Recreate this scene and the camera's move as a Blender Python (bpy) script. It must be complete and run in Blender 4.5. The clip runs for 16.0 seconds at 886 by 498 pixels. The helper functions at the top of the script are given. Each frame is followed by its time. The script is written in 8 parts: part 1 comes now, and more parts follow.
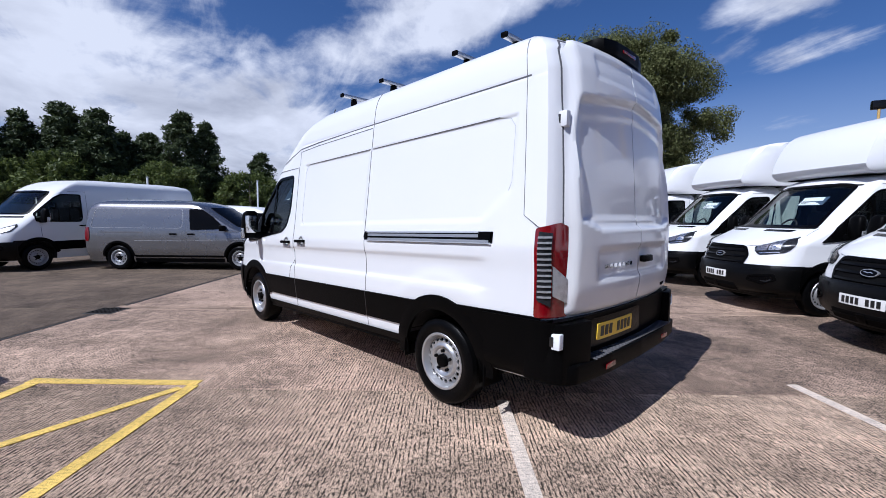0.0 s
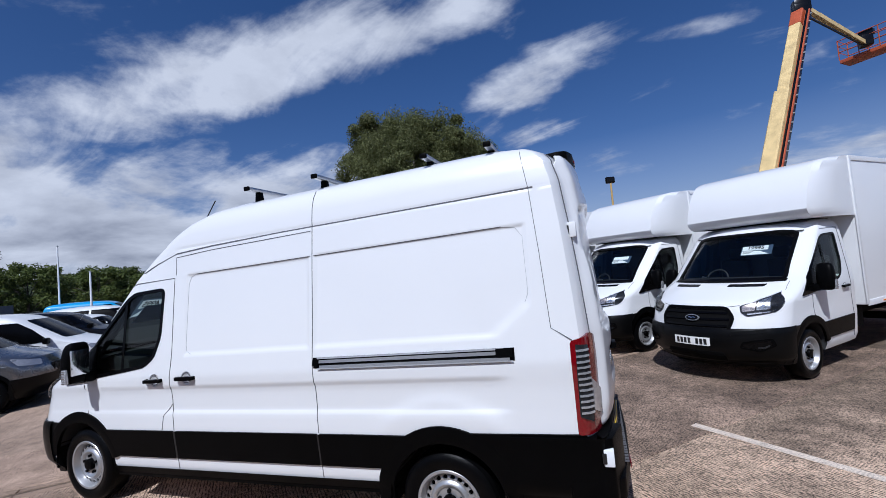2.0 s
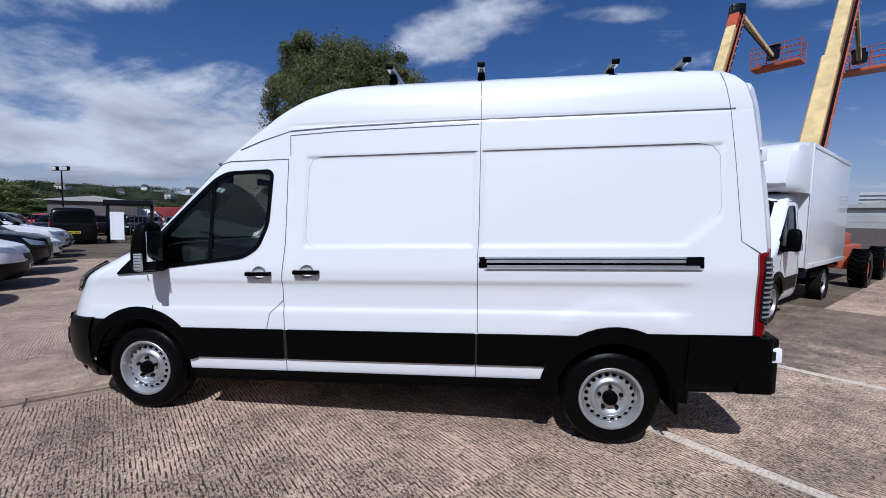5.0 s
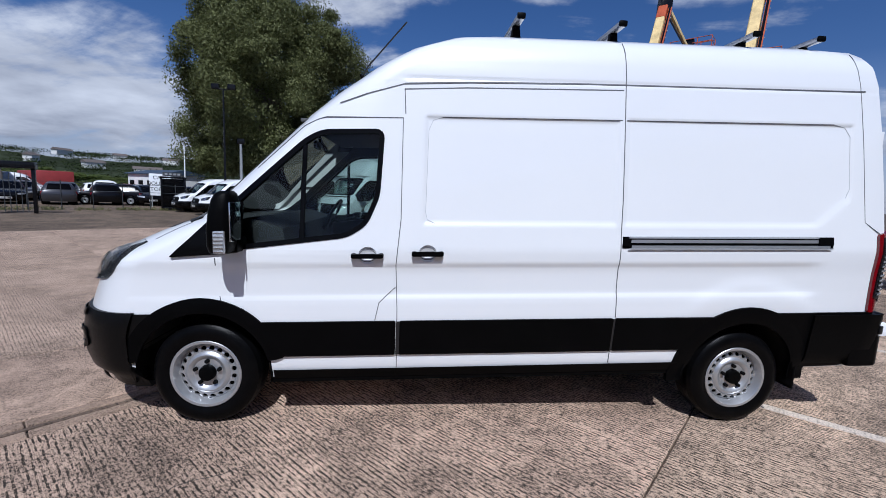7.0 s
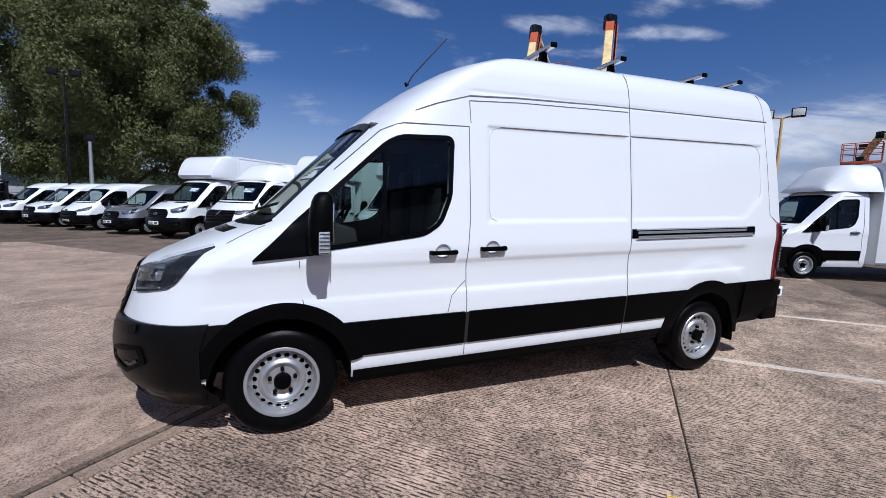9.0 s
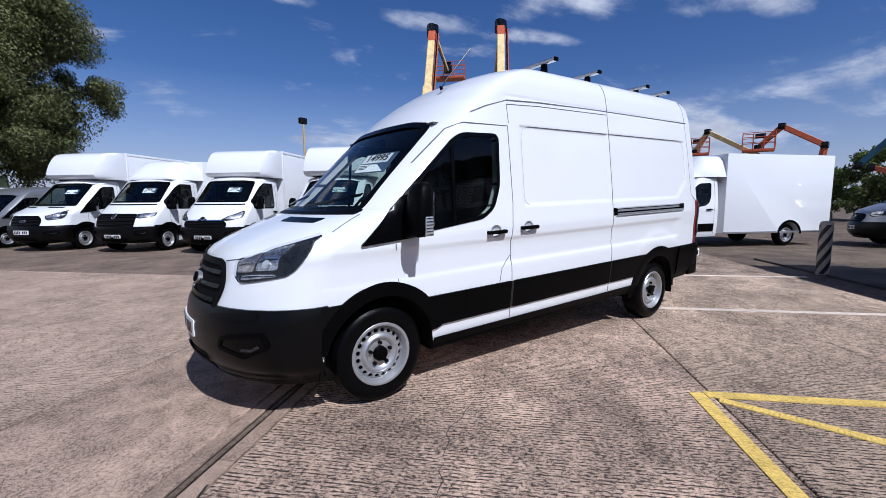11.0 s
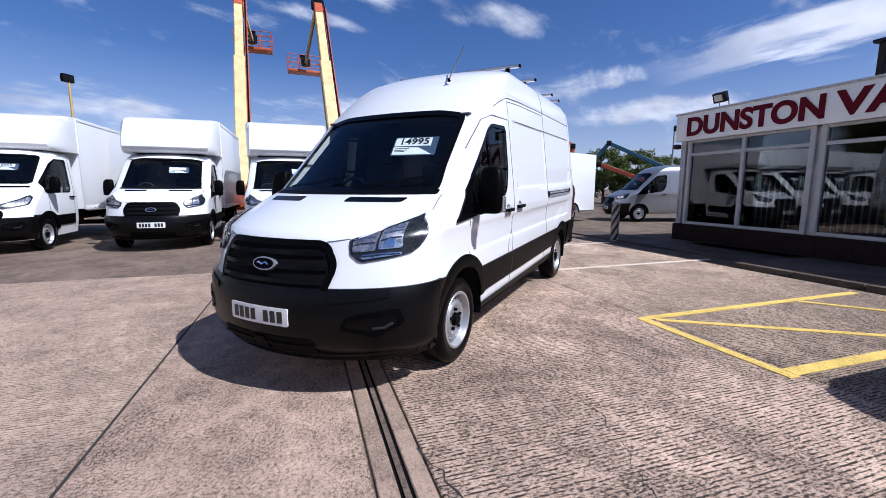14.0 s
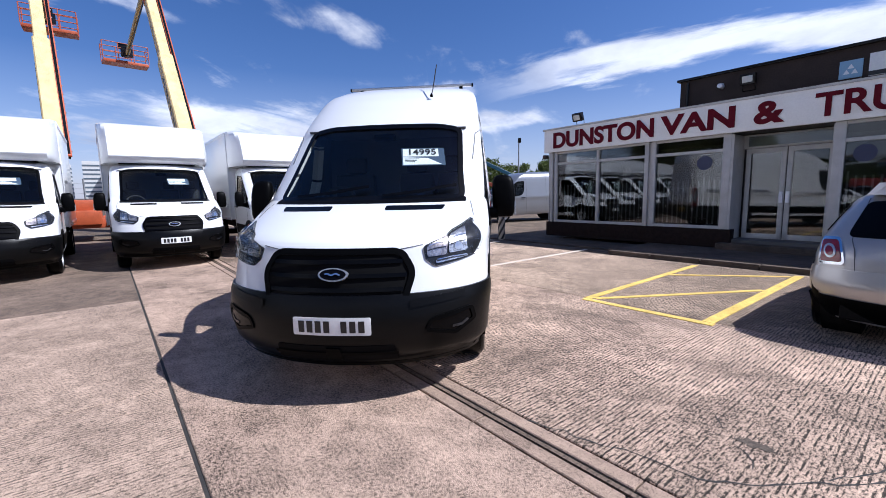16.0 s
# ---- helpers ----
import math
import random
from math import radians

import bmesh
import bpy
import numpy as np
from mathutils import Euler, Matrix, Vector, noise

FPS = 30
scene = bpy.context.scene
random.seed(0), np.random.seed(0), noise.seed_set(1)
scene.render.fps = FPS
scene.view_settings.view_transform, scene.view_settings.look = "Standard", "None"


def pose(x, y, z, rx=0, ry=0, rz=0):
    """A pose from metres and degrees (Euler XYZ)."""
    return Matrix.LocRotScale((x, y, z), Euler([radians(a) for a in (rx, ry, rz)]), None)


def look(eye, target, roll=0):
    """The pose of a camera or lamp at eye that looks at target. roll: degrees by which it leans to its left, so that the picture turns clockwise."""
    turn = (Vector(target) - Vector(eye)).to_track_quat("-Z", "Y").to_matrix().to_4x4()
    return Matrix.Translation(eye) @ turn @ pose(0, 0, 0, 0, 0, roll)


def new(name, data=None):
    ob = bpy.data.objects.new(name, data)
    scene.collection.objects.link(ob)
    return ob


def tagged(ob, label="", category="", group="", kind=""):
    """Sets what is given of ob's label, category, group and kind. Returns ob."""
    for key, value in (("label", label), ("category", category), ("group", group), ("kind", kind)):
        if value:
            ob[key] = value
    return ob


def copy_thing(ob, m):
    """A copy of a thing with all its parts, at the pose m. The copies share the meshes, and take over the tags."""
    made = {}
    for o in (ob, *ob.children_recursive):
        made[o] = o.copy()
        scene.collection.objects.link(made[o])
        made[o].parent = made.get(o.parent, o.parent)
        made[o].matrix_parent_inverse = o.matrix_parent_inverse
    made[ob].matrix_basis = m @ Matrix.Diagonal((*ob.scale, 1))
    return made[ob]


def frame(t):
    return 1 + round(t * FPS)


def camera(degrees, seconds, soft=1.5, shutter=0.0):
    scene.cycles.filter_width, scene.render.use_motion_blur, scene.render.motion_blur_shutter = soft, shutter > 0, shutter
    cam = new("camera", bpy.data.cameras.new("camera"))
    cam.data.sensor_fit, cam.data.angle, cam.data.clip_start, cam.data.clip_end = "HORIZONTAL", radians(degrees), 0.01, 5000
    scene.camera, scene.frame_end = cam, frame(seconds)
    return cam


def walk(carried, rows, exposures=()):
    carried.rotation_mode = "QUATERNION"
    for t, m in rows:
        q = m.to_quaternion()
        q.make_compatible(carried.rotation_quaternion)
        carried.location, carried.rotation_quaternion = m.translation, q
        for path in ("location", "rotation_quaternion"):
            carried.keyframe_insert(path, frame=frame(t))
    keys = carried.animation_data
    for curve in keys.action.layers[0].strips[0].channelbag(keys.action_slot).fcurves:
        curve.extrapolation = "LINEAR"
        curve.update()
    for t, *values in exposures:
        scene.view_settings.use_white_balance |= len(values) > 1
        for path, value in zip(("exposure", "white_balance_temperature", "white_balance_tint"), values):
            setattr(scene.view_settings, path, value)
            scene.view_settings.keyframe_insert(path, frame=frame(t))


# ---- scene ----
cam = camera(93.0, 16.0, soft=0.6)
PATH = [
    (0, (-4.246, 3.292, 1.517), (-2.825, 1.892, 1.363), 0.5),
    (0.5, (-3.936, 3.479, 1.599), (-2.674, 1.93, 1.502), -0.2),
    (1, (-3.57, 3.545, 1.747), (-2.504, 1.853, 1.726), -1.4),
    (1.5, (-3.282, 3.603, 1.871), (-2.423, 1.798, 1.924), -3.1),
    (2, (-2.958, 3.719, 1.95), (-2.295, 1.835, 2.049), -5.0),
    (2.5, (-2.65, 3.743, 2.024), (-2.147, 1.81, 2.134), -6.4),
    (3, (-2.363, 3.859, 2.021), (-1.959, 1.903, 2.116), -6.9),
    (3.5, (-2.02, 3.977, 1.918), (-1.639, 2.014, 1.96), -4.9),
    (4, (-1.645, 3.993, 1.754), (-1.293, 2.024, 1.718), -2.2),
    (4.5, (-1.341, 4.08, 1.691), (-1.039, 2.106, 1.592), -0.2),
    (5, (-0.986, 4.092, 1.641), (-0.751, 2.111, 1.5), 1.1),
    (5.2, (-0.829, 4.062, 1.627), (-0.619, 2.079, 1.476), 1.4),
    (7.3, (0.765, 3.716, 1.595), (0.514, 1.749, 1.336), 2.5),
    (7.5, (0.901, 3.686, 1.595), (0.587, 1.728, 1.333), 2.6),
    (8, (1.228, 3.595, 1.574), (0.757, 1.668, 1.322), 2.8),
    (8.5, (1.54, 3.645, 1.551), (0.93, 1.754, 1.319), 2.6),
    (9, (1.886, 3.754, 1.511), (1.163, 1.9, 1.309), 1.9),
    (9.2, (2.024, 3.739, 1.51), (1.253, 1.906, 1.3), 1.8),
    (11.3, (3.45, 3.548, 1.429), (2.21, 1.994, 1.209), -0.0),
    (11.5, (3.596, 3.501, 1.435), (2.305, 1.991, 1.212), 0.3),
    (12, (3.885, 3.333, 1.415), (2.472, 1.937, 1.18), 0.5),
    (12.5, (4.109, 3.096, 1.411), (2.591, 1.819, 1.156), 0.6),
    (13, (4.391, 2.896, 1.411), (2.783, 1.739, 1.141), 0.6),
    (13.5, (4.638, 2.623, 1.38), (2.946, 1.595, 1.103), 0.5),
    (14, (4.855, 2.334, 1.393), (3.087, 1.443, 1.11), 0.2),
    (14.5, (5.097, 2.059, 1.397), (3.261, 1.319, 1.111), 0.0),
    (15, (5.241, 1.714, 1.384), (3.345, 1.142, 1.101), -0.3),
    (15.5, (5.404, 1.384, 1.395), (3.463, 0.987, 1.12), -0.5),
    (16, (5.547, 1.046, 1.405), (3.576, 0.817, 1.15), -1.1),
]
walk(cam, [(t, look(eye, target, roll)) for t, eye, target, roll in PATH],
     exposures=[(0, 0.11, 5650, 12), (2, -0.17, 5600, 10), (5, -0.17, 5550, 9), (9, -0.07, 5600, 10), (11.5, 0.08, 5600, 11), (13.5, 0.28, 5650, 12), (16, 0.54, 5700, 12)])

# ---- world, sun, exposure ----
SUN_TO = Vector((0.02, 0.62, 0.78)).normalized()
world = bpy.data.worlds.new("sky")
scene.world = world
world.use_nodes = True
wt = world.node_tree
wt.nodes.clear()


def wnode(kind, **kw):
    n = wt.nodes.new(kind)
    for k, v in kw.items():
        n.inputs[k].default_value = v
    return n


sky = wt.nodes.new("ShaderNodeTexSky")
sky.sky_type = 'NISHITA'
sky.sun_disc = False
sky.sun_elevation = math.asin(SUN_TO.z)
sky.sun_rotation = math.atan2(SUN_TO.x, SUN_TO.y)
sky.air_density, sky.dust_density, sky.ozone_density = 1.0, 0.7, 4.0
coord = wt.nodes.new("ShaderNodeTexCoord")
sep = wt.nodes.new("ShaderNodeSeparateXYZ")
wt.links.new(coord.outputs["Generated"], sep.inputs[0])


def wmath(op, a, b=None):
    n = wt.nodes.new("ShaderNodeMath")
    n.operation = op
    for i, v in enumerate((a, b)):
        if v is None:
            continue
        if isinstance(v, (int, float)):
            n.inputs[i].default_value = v
        else:
            wt.links.new(v, n.inputs[i])
    return n.outputs[0]


# clouds lie on a flat deck: project the direction onto it
den = wmath('ADD', wmath('MAXIMUM', sep.outputs[2], 0.0), 0.22)
comb = wt.nodes.new("ShaderNodeCombineXYZ")
wt.links.new(wmath('DIVIDE', sep.outputs[0], den), comb.inputs[0])
wt.links.new(wmath('DIVIDE', sep.outputs[1], den), comb.inputs[1])


def cloud(scale, detail, lo, hi, stretch, turn, shift, along=False):
    mp = wt.nodes.new("ShaderNodeMapping")
    mp.vector_type = 'TEXTURE' if along else 'POINT'
    mp.inputs["Rotation"].default_value = (0, 0, radians(turn))
    mp.inputs["Scale"].default_value = (stretch[0], stretch[1], 1)
    mp.inputs["Location"].default_value = (shift[0], shift[1], 0)
    wt.links.new(comb.outputs[0], mp.inputs[0])
    nz = wnode("ShaderNodeTexNoise", Scale=scale, Detail=detail, Roughness=0.58, Distortion=0.25)
    wt.links.new(mp.outputs[0], nz.inputs["Vector"])
    rg = wnode("ShaderNodeMapRange", **{"From Min": lo, "From Max": hi})
    rg.interpolation_type = 'SMOOTHSTEP'
    wt.links.new(nz.outputs["Fac"], rg.inputs["Value"])
    return rg.outputs[0]


# cloud fields on the deck: (centre, half lengths, turn, strength)
FIELDS = [((2.15, -0.02), (0.86, 0.74), 0, 1.25), ((2.75, -1.05), (1.15, 1.35), 0, 1.35), ((1.85, -2.10), (1.0, 0.66), -8, 1.35),
          ((0.98, -1.01), (0.86, 0.20), 8, 0.98), ((0.30, -1.10), (0.26, 0.15), 12, 0.80), ((0.16, -1.49), (0.36, 0.14), -20, 0.64), ((-0.34, -1.42), (0.16, 0.05), 0, 0.48),
          ((0.16, -1.88), (0.19, 0.10), -25, 0.62), ((-0.84, -1.29), (0.22, 0.07), -25, 0.52), ((-1.24, -1.12), (0.20, 0.05), -30, 0.48),
          ((-1.42, -0.70), (0.55, 0.10), -45, 0.56), ((-2.20, -0.38), (0.12, 0.55), -10, 0.64), ((-2.60, -0.10), (0.18, 0.50), -8, 0.75),
          ((-2.45, -1.55), (0.66, 0.95), 30, 0.98), ((-1.30, -2.60), (0.75, 0.30), 25, 0.66), ((1.45, -2.85), (0.7, 0.55), 0, 1.0), ((0.6, 1.9), (1.3, 0.7), 20, 0.8)]
bias = None
for (cx_, cy_), (ax_, ay_), turn_, k_ in FIELDS:
    fm = wt.nodes.new("ShaderNodeMapping")
    fm.vector_type = 'TEXTURE'
    fm.inputs["Location"].default_value = (cx_, cy_, 0)
    fm.inputs["Rotation"].default_value = (0, 0, radians(turn_))
    fm.inputs["Scale"].default_value = (ax_, ay_, 1)
    wt.links.new(comb.outputs[0], fm.inputs[0])
    ln = wt.nodes.new("ShaderNodeVectorMath")
    ln.operation = 'LENGTH'
    wt.links.new(fm.outputs[0], ln.inputs[0])
    fr_ = wnode("ShaderNodeMapRange", **{"From Min": 1.25, "From Max": 0.45, "To Max": k_})
    wt.links.new(ln.outputs["Value"], fr_.inputs["Value"])
    bias = fr_.outputs[0] if bias is None else wmath('MAXIMUM', bias, fr_.outputs[0])


def cloud_noise(scale, detail, rough, stretch, turn, warp):
    mp = wt.nodes.new("ShaderNodeMapping")
    mp.vector_type = 'TEXTURE'
    mp.inputs["Rotation"].default_value = (0, 0, radians(turn))
    mp.inputs["Scale"].default_value = (stretch[0], stretch[1], 1)
    wt.links.new(comb.outputs[0], mp.inputs[0])
    nz = wnode("ShaderNodeTexNoise", Scale=scale, Detail=detail, Roughness=rough, Distortion=warp)
    wt.links.new(mp.outputs[0], nz.inputs["Vector"])
    return nz.outputs["Fac"]


lumps = cloud_noise(2.4, 14, 0.60, (1, 1), 0, 0.15)
combed = cloud_noise(2.6, 10, 0.58, (2.0, 0.8), -16, 0.9)
grain = wmath('ADD', wmath('MULTIPLY', wmath('SUBTRACT', lumps, 0.5), 2.4), wmath('MULTIPLY', wmath('SUBTRACT', combed, 0.5), 2.0))
veil = wnode("ShaderNodeMapRange", **{"From Min": 0.22, "From Max": 1.20})
veil.interpolation_type = 'SMOOTHSTEP'
wt.links.new(wmath('ADD', bias, grain), veil.inputs["Value"])
bank = veil.outputs[0]
# one long narrow cloud rising over the office
dsum = wmath('ADD', wmath('MULTIPLY', wmath('DIVIDE', sep.outputs[0], den), -0.891), wmath('MULTIPLY', wmath('DIVIDE', sep.outputs[1], den), 0.454))
usum = wmath('ADD', wmath('MULTIPLY', wmath('DIVIDE', sep.outputs[0], den), 0.454), wmath('MULTIPLY', wmath('DIVIDE', sep.outputs[1], den), 0.891))
rough_edge = wmath('MULTIPLY', wmath('SUBTRACT', cloud(2.2, 9, 0.2, 0.8, (1.8, 0.8), 63, (1.3, 0.2), True), 0.5), 0.30)
bar_edge = wnode("ShaderNodeMapRange", **{"From Min": 0.17, "From Max": 0.05})
bar_edge.interpolation_type = 'SMOOTHSTEP'
wt.links.new(wmath('ABSOLUTE', wmath('ADD', wmath('SUBTRACT', dsum, 1.96), rough_edge)), bar_edge.inputs["Value"])
bar_end = wnode("ShaderNodeMapRange", **{"From Min": -1.15, "From Max": -0.45})
bar_end.interpolation_type = 'SMOOTHSTEP'
wt.links.new(usum, bar_end.inputs["Value"])
streak = wmath('MULTIPLY', wmath('MULTIPLY', bar_edge.outputs[0], bar_end.outputs[0]), 0.95)
haze = wnode("ShaderNodeMapRange", **{"From Min": 0.26, "From Max": 0.0, "To Max": 0.42})
wt.links.new(sep.outputs[2], haze.inputs["Value"])
cover = wmath('MINIMUM', wmath('MAXIMUM', bank, streak), 0.96)
# thick cloud seen from below is greyer than its lit crests
crest = wmath('ADD', wmath('MULTIPLY', wmath('SUBTRACT', cloud_noise(1.7, 8, 0.55, (1, 1), 0, 0.2), 0.5), 3.4), wmath('MULTIPLY', wmath('SUBTRACT', sep.outputs[2], 0.16), 1.7))
tone = wnode("ShaderNodeMapRange", **{"From Min": -0.75, "From Max": 0.45})
wt.links.new(crest, tone.inputs["Value"])
ccol = wt.nodes.new("ShaderNodeMixRGB")
ccol.inputs[1].default_value = (5.6, 5.8, 6.8, 1)
ccol.inputs[2].default_value = (13.2, 13.2, 13.9, 1)
wt.links.new(tone.outputs[0], ccol.inputs[0])
mixc = wt.nodes.new("ShaderNodeMixRGB")
wt.links.new(cover, mixc.inputs[0])
deep = wnode("ShaderNodeHueSaturation", Saturation=1.22, Value=1.12)
wt.links.new(sky.outputs[0], deep.inputs["Color"])
hue = wt.nodes.new("ShaderNodeMixRGB")
hue.blend_type = 'MULTIPLY'
hue.inputs[0].default_value = 1.0
hue.inputs[2].default_value = (1.28, 1.04, 1.16, 1)
wt.links.new(deep.outputs[0], hue.inputs[1])
misty = wt.nodes.new("ShaderNodeMixRGB")
misty.inputs[2].default_value = (9.2, 10.2, 12.6, 1)
wt.links.new(haze.outputs[0], misty.inputs[0])
wt.links.new(hue.outputs[0], misty.inputs[1])
wt.links.new(misty.outputs[0], mixc.inputs[1])
wt.links.new(ccol.outputs[0], mixc.inputs[2])
back = wnode("ShaderNodeBackground", Strength=0.056)
wt.links.new(mixc.outputs[0], back.inputs["Color"])
wout = wt.nodes.new("ShaderNodeOutputWorld")
wt.links.new(back.outputs[0], wout.inputs[0])

sun = new("sun", bpy.data.lights.new("sun", 'SUN'))
sun.data.energy, sun.data.angle, sun.data.color = 4.8, radians(0.53), (1.0, 0.965, 0.92)
sun.matrix_world = look(SUN_TO * 60, (0, 0, 0))


# ---- materials ----
def mat(name, col, rough=0.5, metal=0.0, var=0.10, scale=3.0, fine=60.0, bump=0.0, coat=0.0, spec=0.5, rvar=0.1, emit=0.0):
    """Two scales of noise in colour and gloss, with fine relief."""
    m = bpy.data.materials.new(name)
    m.use_nodes = True
    t = m.node_tree
    b = t.nodes["Principled BSDF"]
    b.inputs["Metallic"].default_value = metal
    b.inputs["Specular IOR Level"].default_value = spec
    b.inputs["Coat Weight"].default_value = coat
    b.inputs["Coat Roughness"].default_value = 0.05
    tc = t.nodes.new("ShaderNodeTexCoord")
    big = t.nodes.new("ShaderNodeTexNoise")
    big.inputs["Scale"].default_value, big.inputs["Detail"].default_value = scale, 6
    sm = t.nodes.new("ShaderNodeTexNoise")
    sm.inputs["Scale"].default_value, sm.inputs["Detail"].default_value = fine, 4
    for n in (big, sm):
        t.links.new(tc.outputs["Object"], n.inputs["Vector"])
    add = t.nodes.new("ShaderNodeMath")
    add.operation = 'MULTIPLY_ADD'
    add.inputs[1].default_value = 0.5
    half = t.nodes.new("ShaderNodeMath")
    half.operation = 'MULTIPLY'
    half.inputs[1].default_value = 0.5
    t.links.new(sm.outputs["Fac"], half.inputs[0])
    t.links.new(big.outputs["Fac"], add.inputs[0])
    t.links.new(half.outputs[0], add.inputs[2])
    rg = t.nodes.new("ShaderNodeMapRange")
    rg.inputs["From Min"].default_value, rg.inputs["From Max"].default_value = 0.35, 0.65
    t.links.new(add.outputs[0], rg.inputs["Value"])
    mx = t.nodes.new("ShaderNodeMixRGB")
    mx.inputs[1].default_value = (*[min(1, c * (1 - var)) for c in col], 1)
    mx.inputs[2].default_value = (*[min(1, c * (1 + var)) for c in col], 1)
    t.links.new(rg.outputs[0], mx.inputs[0])
    t.links.new(mx.outputs[0], b.inputs["Base Color"])
    rr = t.nodes.new("ShaderNodeMapRange")
    rr.inputs["To Min"].default_value, rr.inputs["To Max"].default_value = max(0.02, rough - rvar * rough), min(1, rough + rvar * rough)
    t.links.new(big.outputs["Fac"], rr.inputs["Value"])
    t.links.new(rr.outputs[0], b.inputs["Roughness"])
    if bump:
        bp = t.nodes.new("ShaderNodeBump")
        bp.inputs["Strength"].default_value, bp.inputs["Distance"].default_value = bump, 0.004
        t.links.new(sm.outputs["Fac"], bp.inputs["Height"])
        t.links.new(bp.outputs[0], b.inputs["Normal"])
    if emit:
        b.inputs["Emission Strength"].default_value = emit
        b.inputs["Emission Color"].default_value = (*col, 1)
    return m


def glass(name, tint, ior=1.5):
    """Thin pane: tinted see-through with a mirror gloss that grows at grazing angles."""
    m = bpy.data.materials.new(name)
    m.use_nodes = True
    t = m.node_tree
    t.nodes.remove(t.nodes["Principled BSDF"])
    tr = t.nodes.new("ShaderNodeBsdfTransparent")
    tr.inputs[0].default_value = (*tint, 1)
    gl = t.nodes.new("ShaderNodeBsdfGlossy")
    gl.inputs["Roughness"].default_value = 0.01
    fr = t.nodes.new("ShaderNodeFresnel")
    fr.inputs[0].default_value = ior
    mx = t.nodes.new("ShaderNodeMixShader")
    t.links.new(fr.outputs[0], mx.inputs[0])
    t.links.new(tr.outputs[0], mx.inputs[1])
    t.links.new(gl.outputs[0], mx.inputs[2])
    t.links.new(mx.outputs[0], t.nodes["Material Output"].inputs[0])
    return m


WHITE = mat("white_paint", (0.735, 0.74, 0.745), 0.32, var=0.012, scale=1.2, fine=400, coat=0.6, rvar=0.2)
SILVER = mat("silver_paint", (0.31, 0.314, 0.325), 0.32, metal=0.65, var=0.03, fine=900, coat=0.6)
DGREYP = mat("dark_grey_paint", (0.045, 0.045, 0.052), 0.34, metal=0.4, var=0.03, fine=900, coat=0.7)
GREYP = mat("mid_silver_paint", (0.235, 0.238, 0.248), 0.27, metal=0.85, var=0.03, fine=900, coat=0.7)
MINIP = mat("warm_silver_paint", (0.44, 0.42, 0.40), 0.3, metal=0.6, var=0.03, fine=900, coat=0.7)
BLACKP = mat("black_paint", (0.004, 0.004, 0.005), 0.25, var=0.1, coat=0.15, spec=0.2)
BLUEP = mat("blue_paint", (0.02, 0.30, 0.62), 0.3, var=0.04, coat=0.6)
REDP = mat("red_paint", (0.45, 0.02, 0.02), 0.3, var=0.06, coat=0.6)
PLASTIC = mat("black_plastic", (0.0018, 0.0018, 0.002), 0.42, var=0.25, scale=4, fine=500, bump=0.12, spec=0.045)
BUMPERP = mat("grained_bumper_plastic", (0.0024, 0.0024, 0.0026), 0.34, var=0.25, scale=4, fine=500, bump=0.12, spec=0.17)
GLOSSBLK = mat("gloss_black", (0.002, 0.002, 0.0024), 0.22, var=0.2, spec=0.11)
RUBBER = mat("tyre_rubber", (0.0022, 0.0022, 0.0025), 0.30, var=0.3, scale=12, fine=180, bump=0.3, spec=0.075)
STEEL = mat("silver_wheel_paint", (0.46, 0.465, 0.475), 0.36, metal=0.7, var=0.06, scale=9, fine=300)
ALU = mat("brushed_aluminium", (0.55, 0.55, 0.56), 0.32, metal=0.9, var=0.06, fine=200)
CHROME = mat("chrome", (0.75, 0.76, 0.78), 0.12, metal=1.0, var=0.03)
DARK = mat("dark_void", (0.003, 0.003, 0.0035), 0.85, var=0.2, spec=0.1)
# used for real gaps, and for strips that paint crease shade and highlights
SEAMM = mat("gap_and_crease_grey", (0.10, 0.10, 0.11), 0.7, var=0.1)
# grey for strips that paint the shading along pressed body edges
CREASE = mat("press_shade_grey", (0.40, 0.405, 0.415), 0.5, var=0.05)
UNDER = mat("underbody", (0.008, 0.0075, 0.007), 0.85, var=0.4, scale=5, fine=40, bump=0.5, spec=0.1)
REDL = mat("red_lens", (0.16, 0.002, 0.005), 0.12, var=0.2, scale=20, fine=160, coat=0.7)
CLEARL = mat("clear_lens_ribs", (0.50, 0.51, 0.53), 0.2, metal=0.5, var=0.25, scale=30, fine=150, coat=0.7)
AMBER = mat("amber_lens", (0.75, 0.22, 0.02), 0.2, var=0.15, fine=120, coat=0.6)
REFLECT = mat("lamp_reflector", (0.72, 0.72, 0.72), 0.26, metal=0.95, var=0.7, scale=25, fine=90)
REFLAMB = mat("amber_lamp_reflector", (0.60, 0.53, 0.47), 0.22, metal=0.9, var=0.6, scale=25, fine=90)
SMOKEL = mat("headlamp_bezel", (0.022, 0.023, 0.026), 0.25, metal=0.3, var=0.4, scale=16, fine=60)
SEAT = mat("grey_seat_cloth", (0.03, 0.031, 0.034), 0.9, var=0.2, fine=300, bump=0.4, spec=0.15)
DASH = mat("dashboard", (0.011, 0.011, 0.012), 0.65, var=0.15, fine=260, bump=0.2)
CABDARK = mat("cab_trim", (0.032, 0.033, 0.035), 0.8, var=0.08, fine=200)
CABGREY = mat("cab_lining", (0.07, 0.072, 0.075), 0.85, var=0.08, fine=200)
PLATEW = mat("white_plate", (0.78, 0.78, 0.76), 0.35, var=0.04)
PLATEY = mat("yellow_plate", (0.82, 0.56, 0.05), 0.35, var=0.05)
INK = mat("black_ink", (0.012, 0.012, 0.013), 0.4, var=0.1)
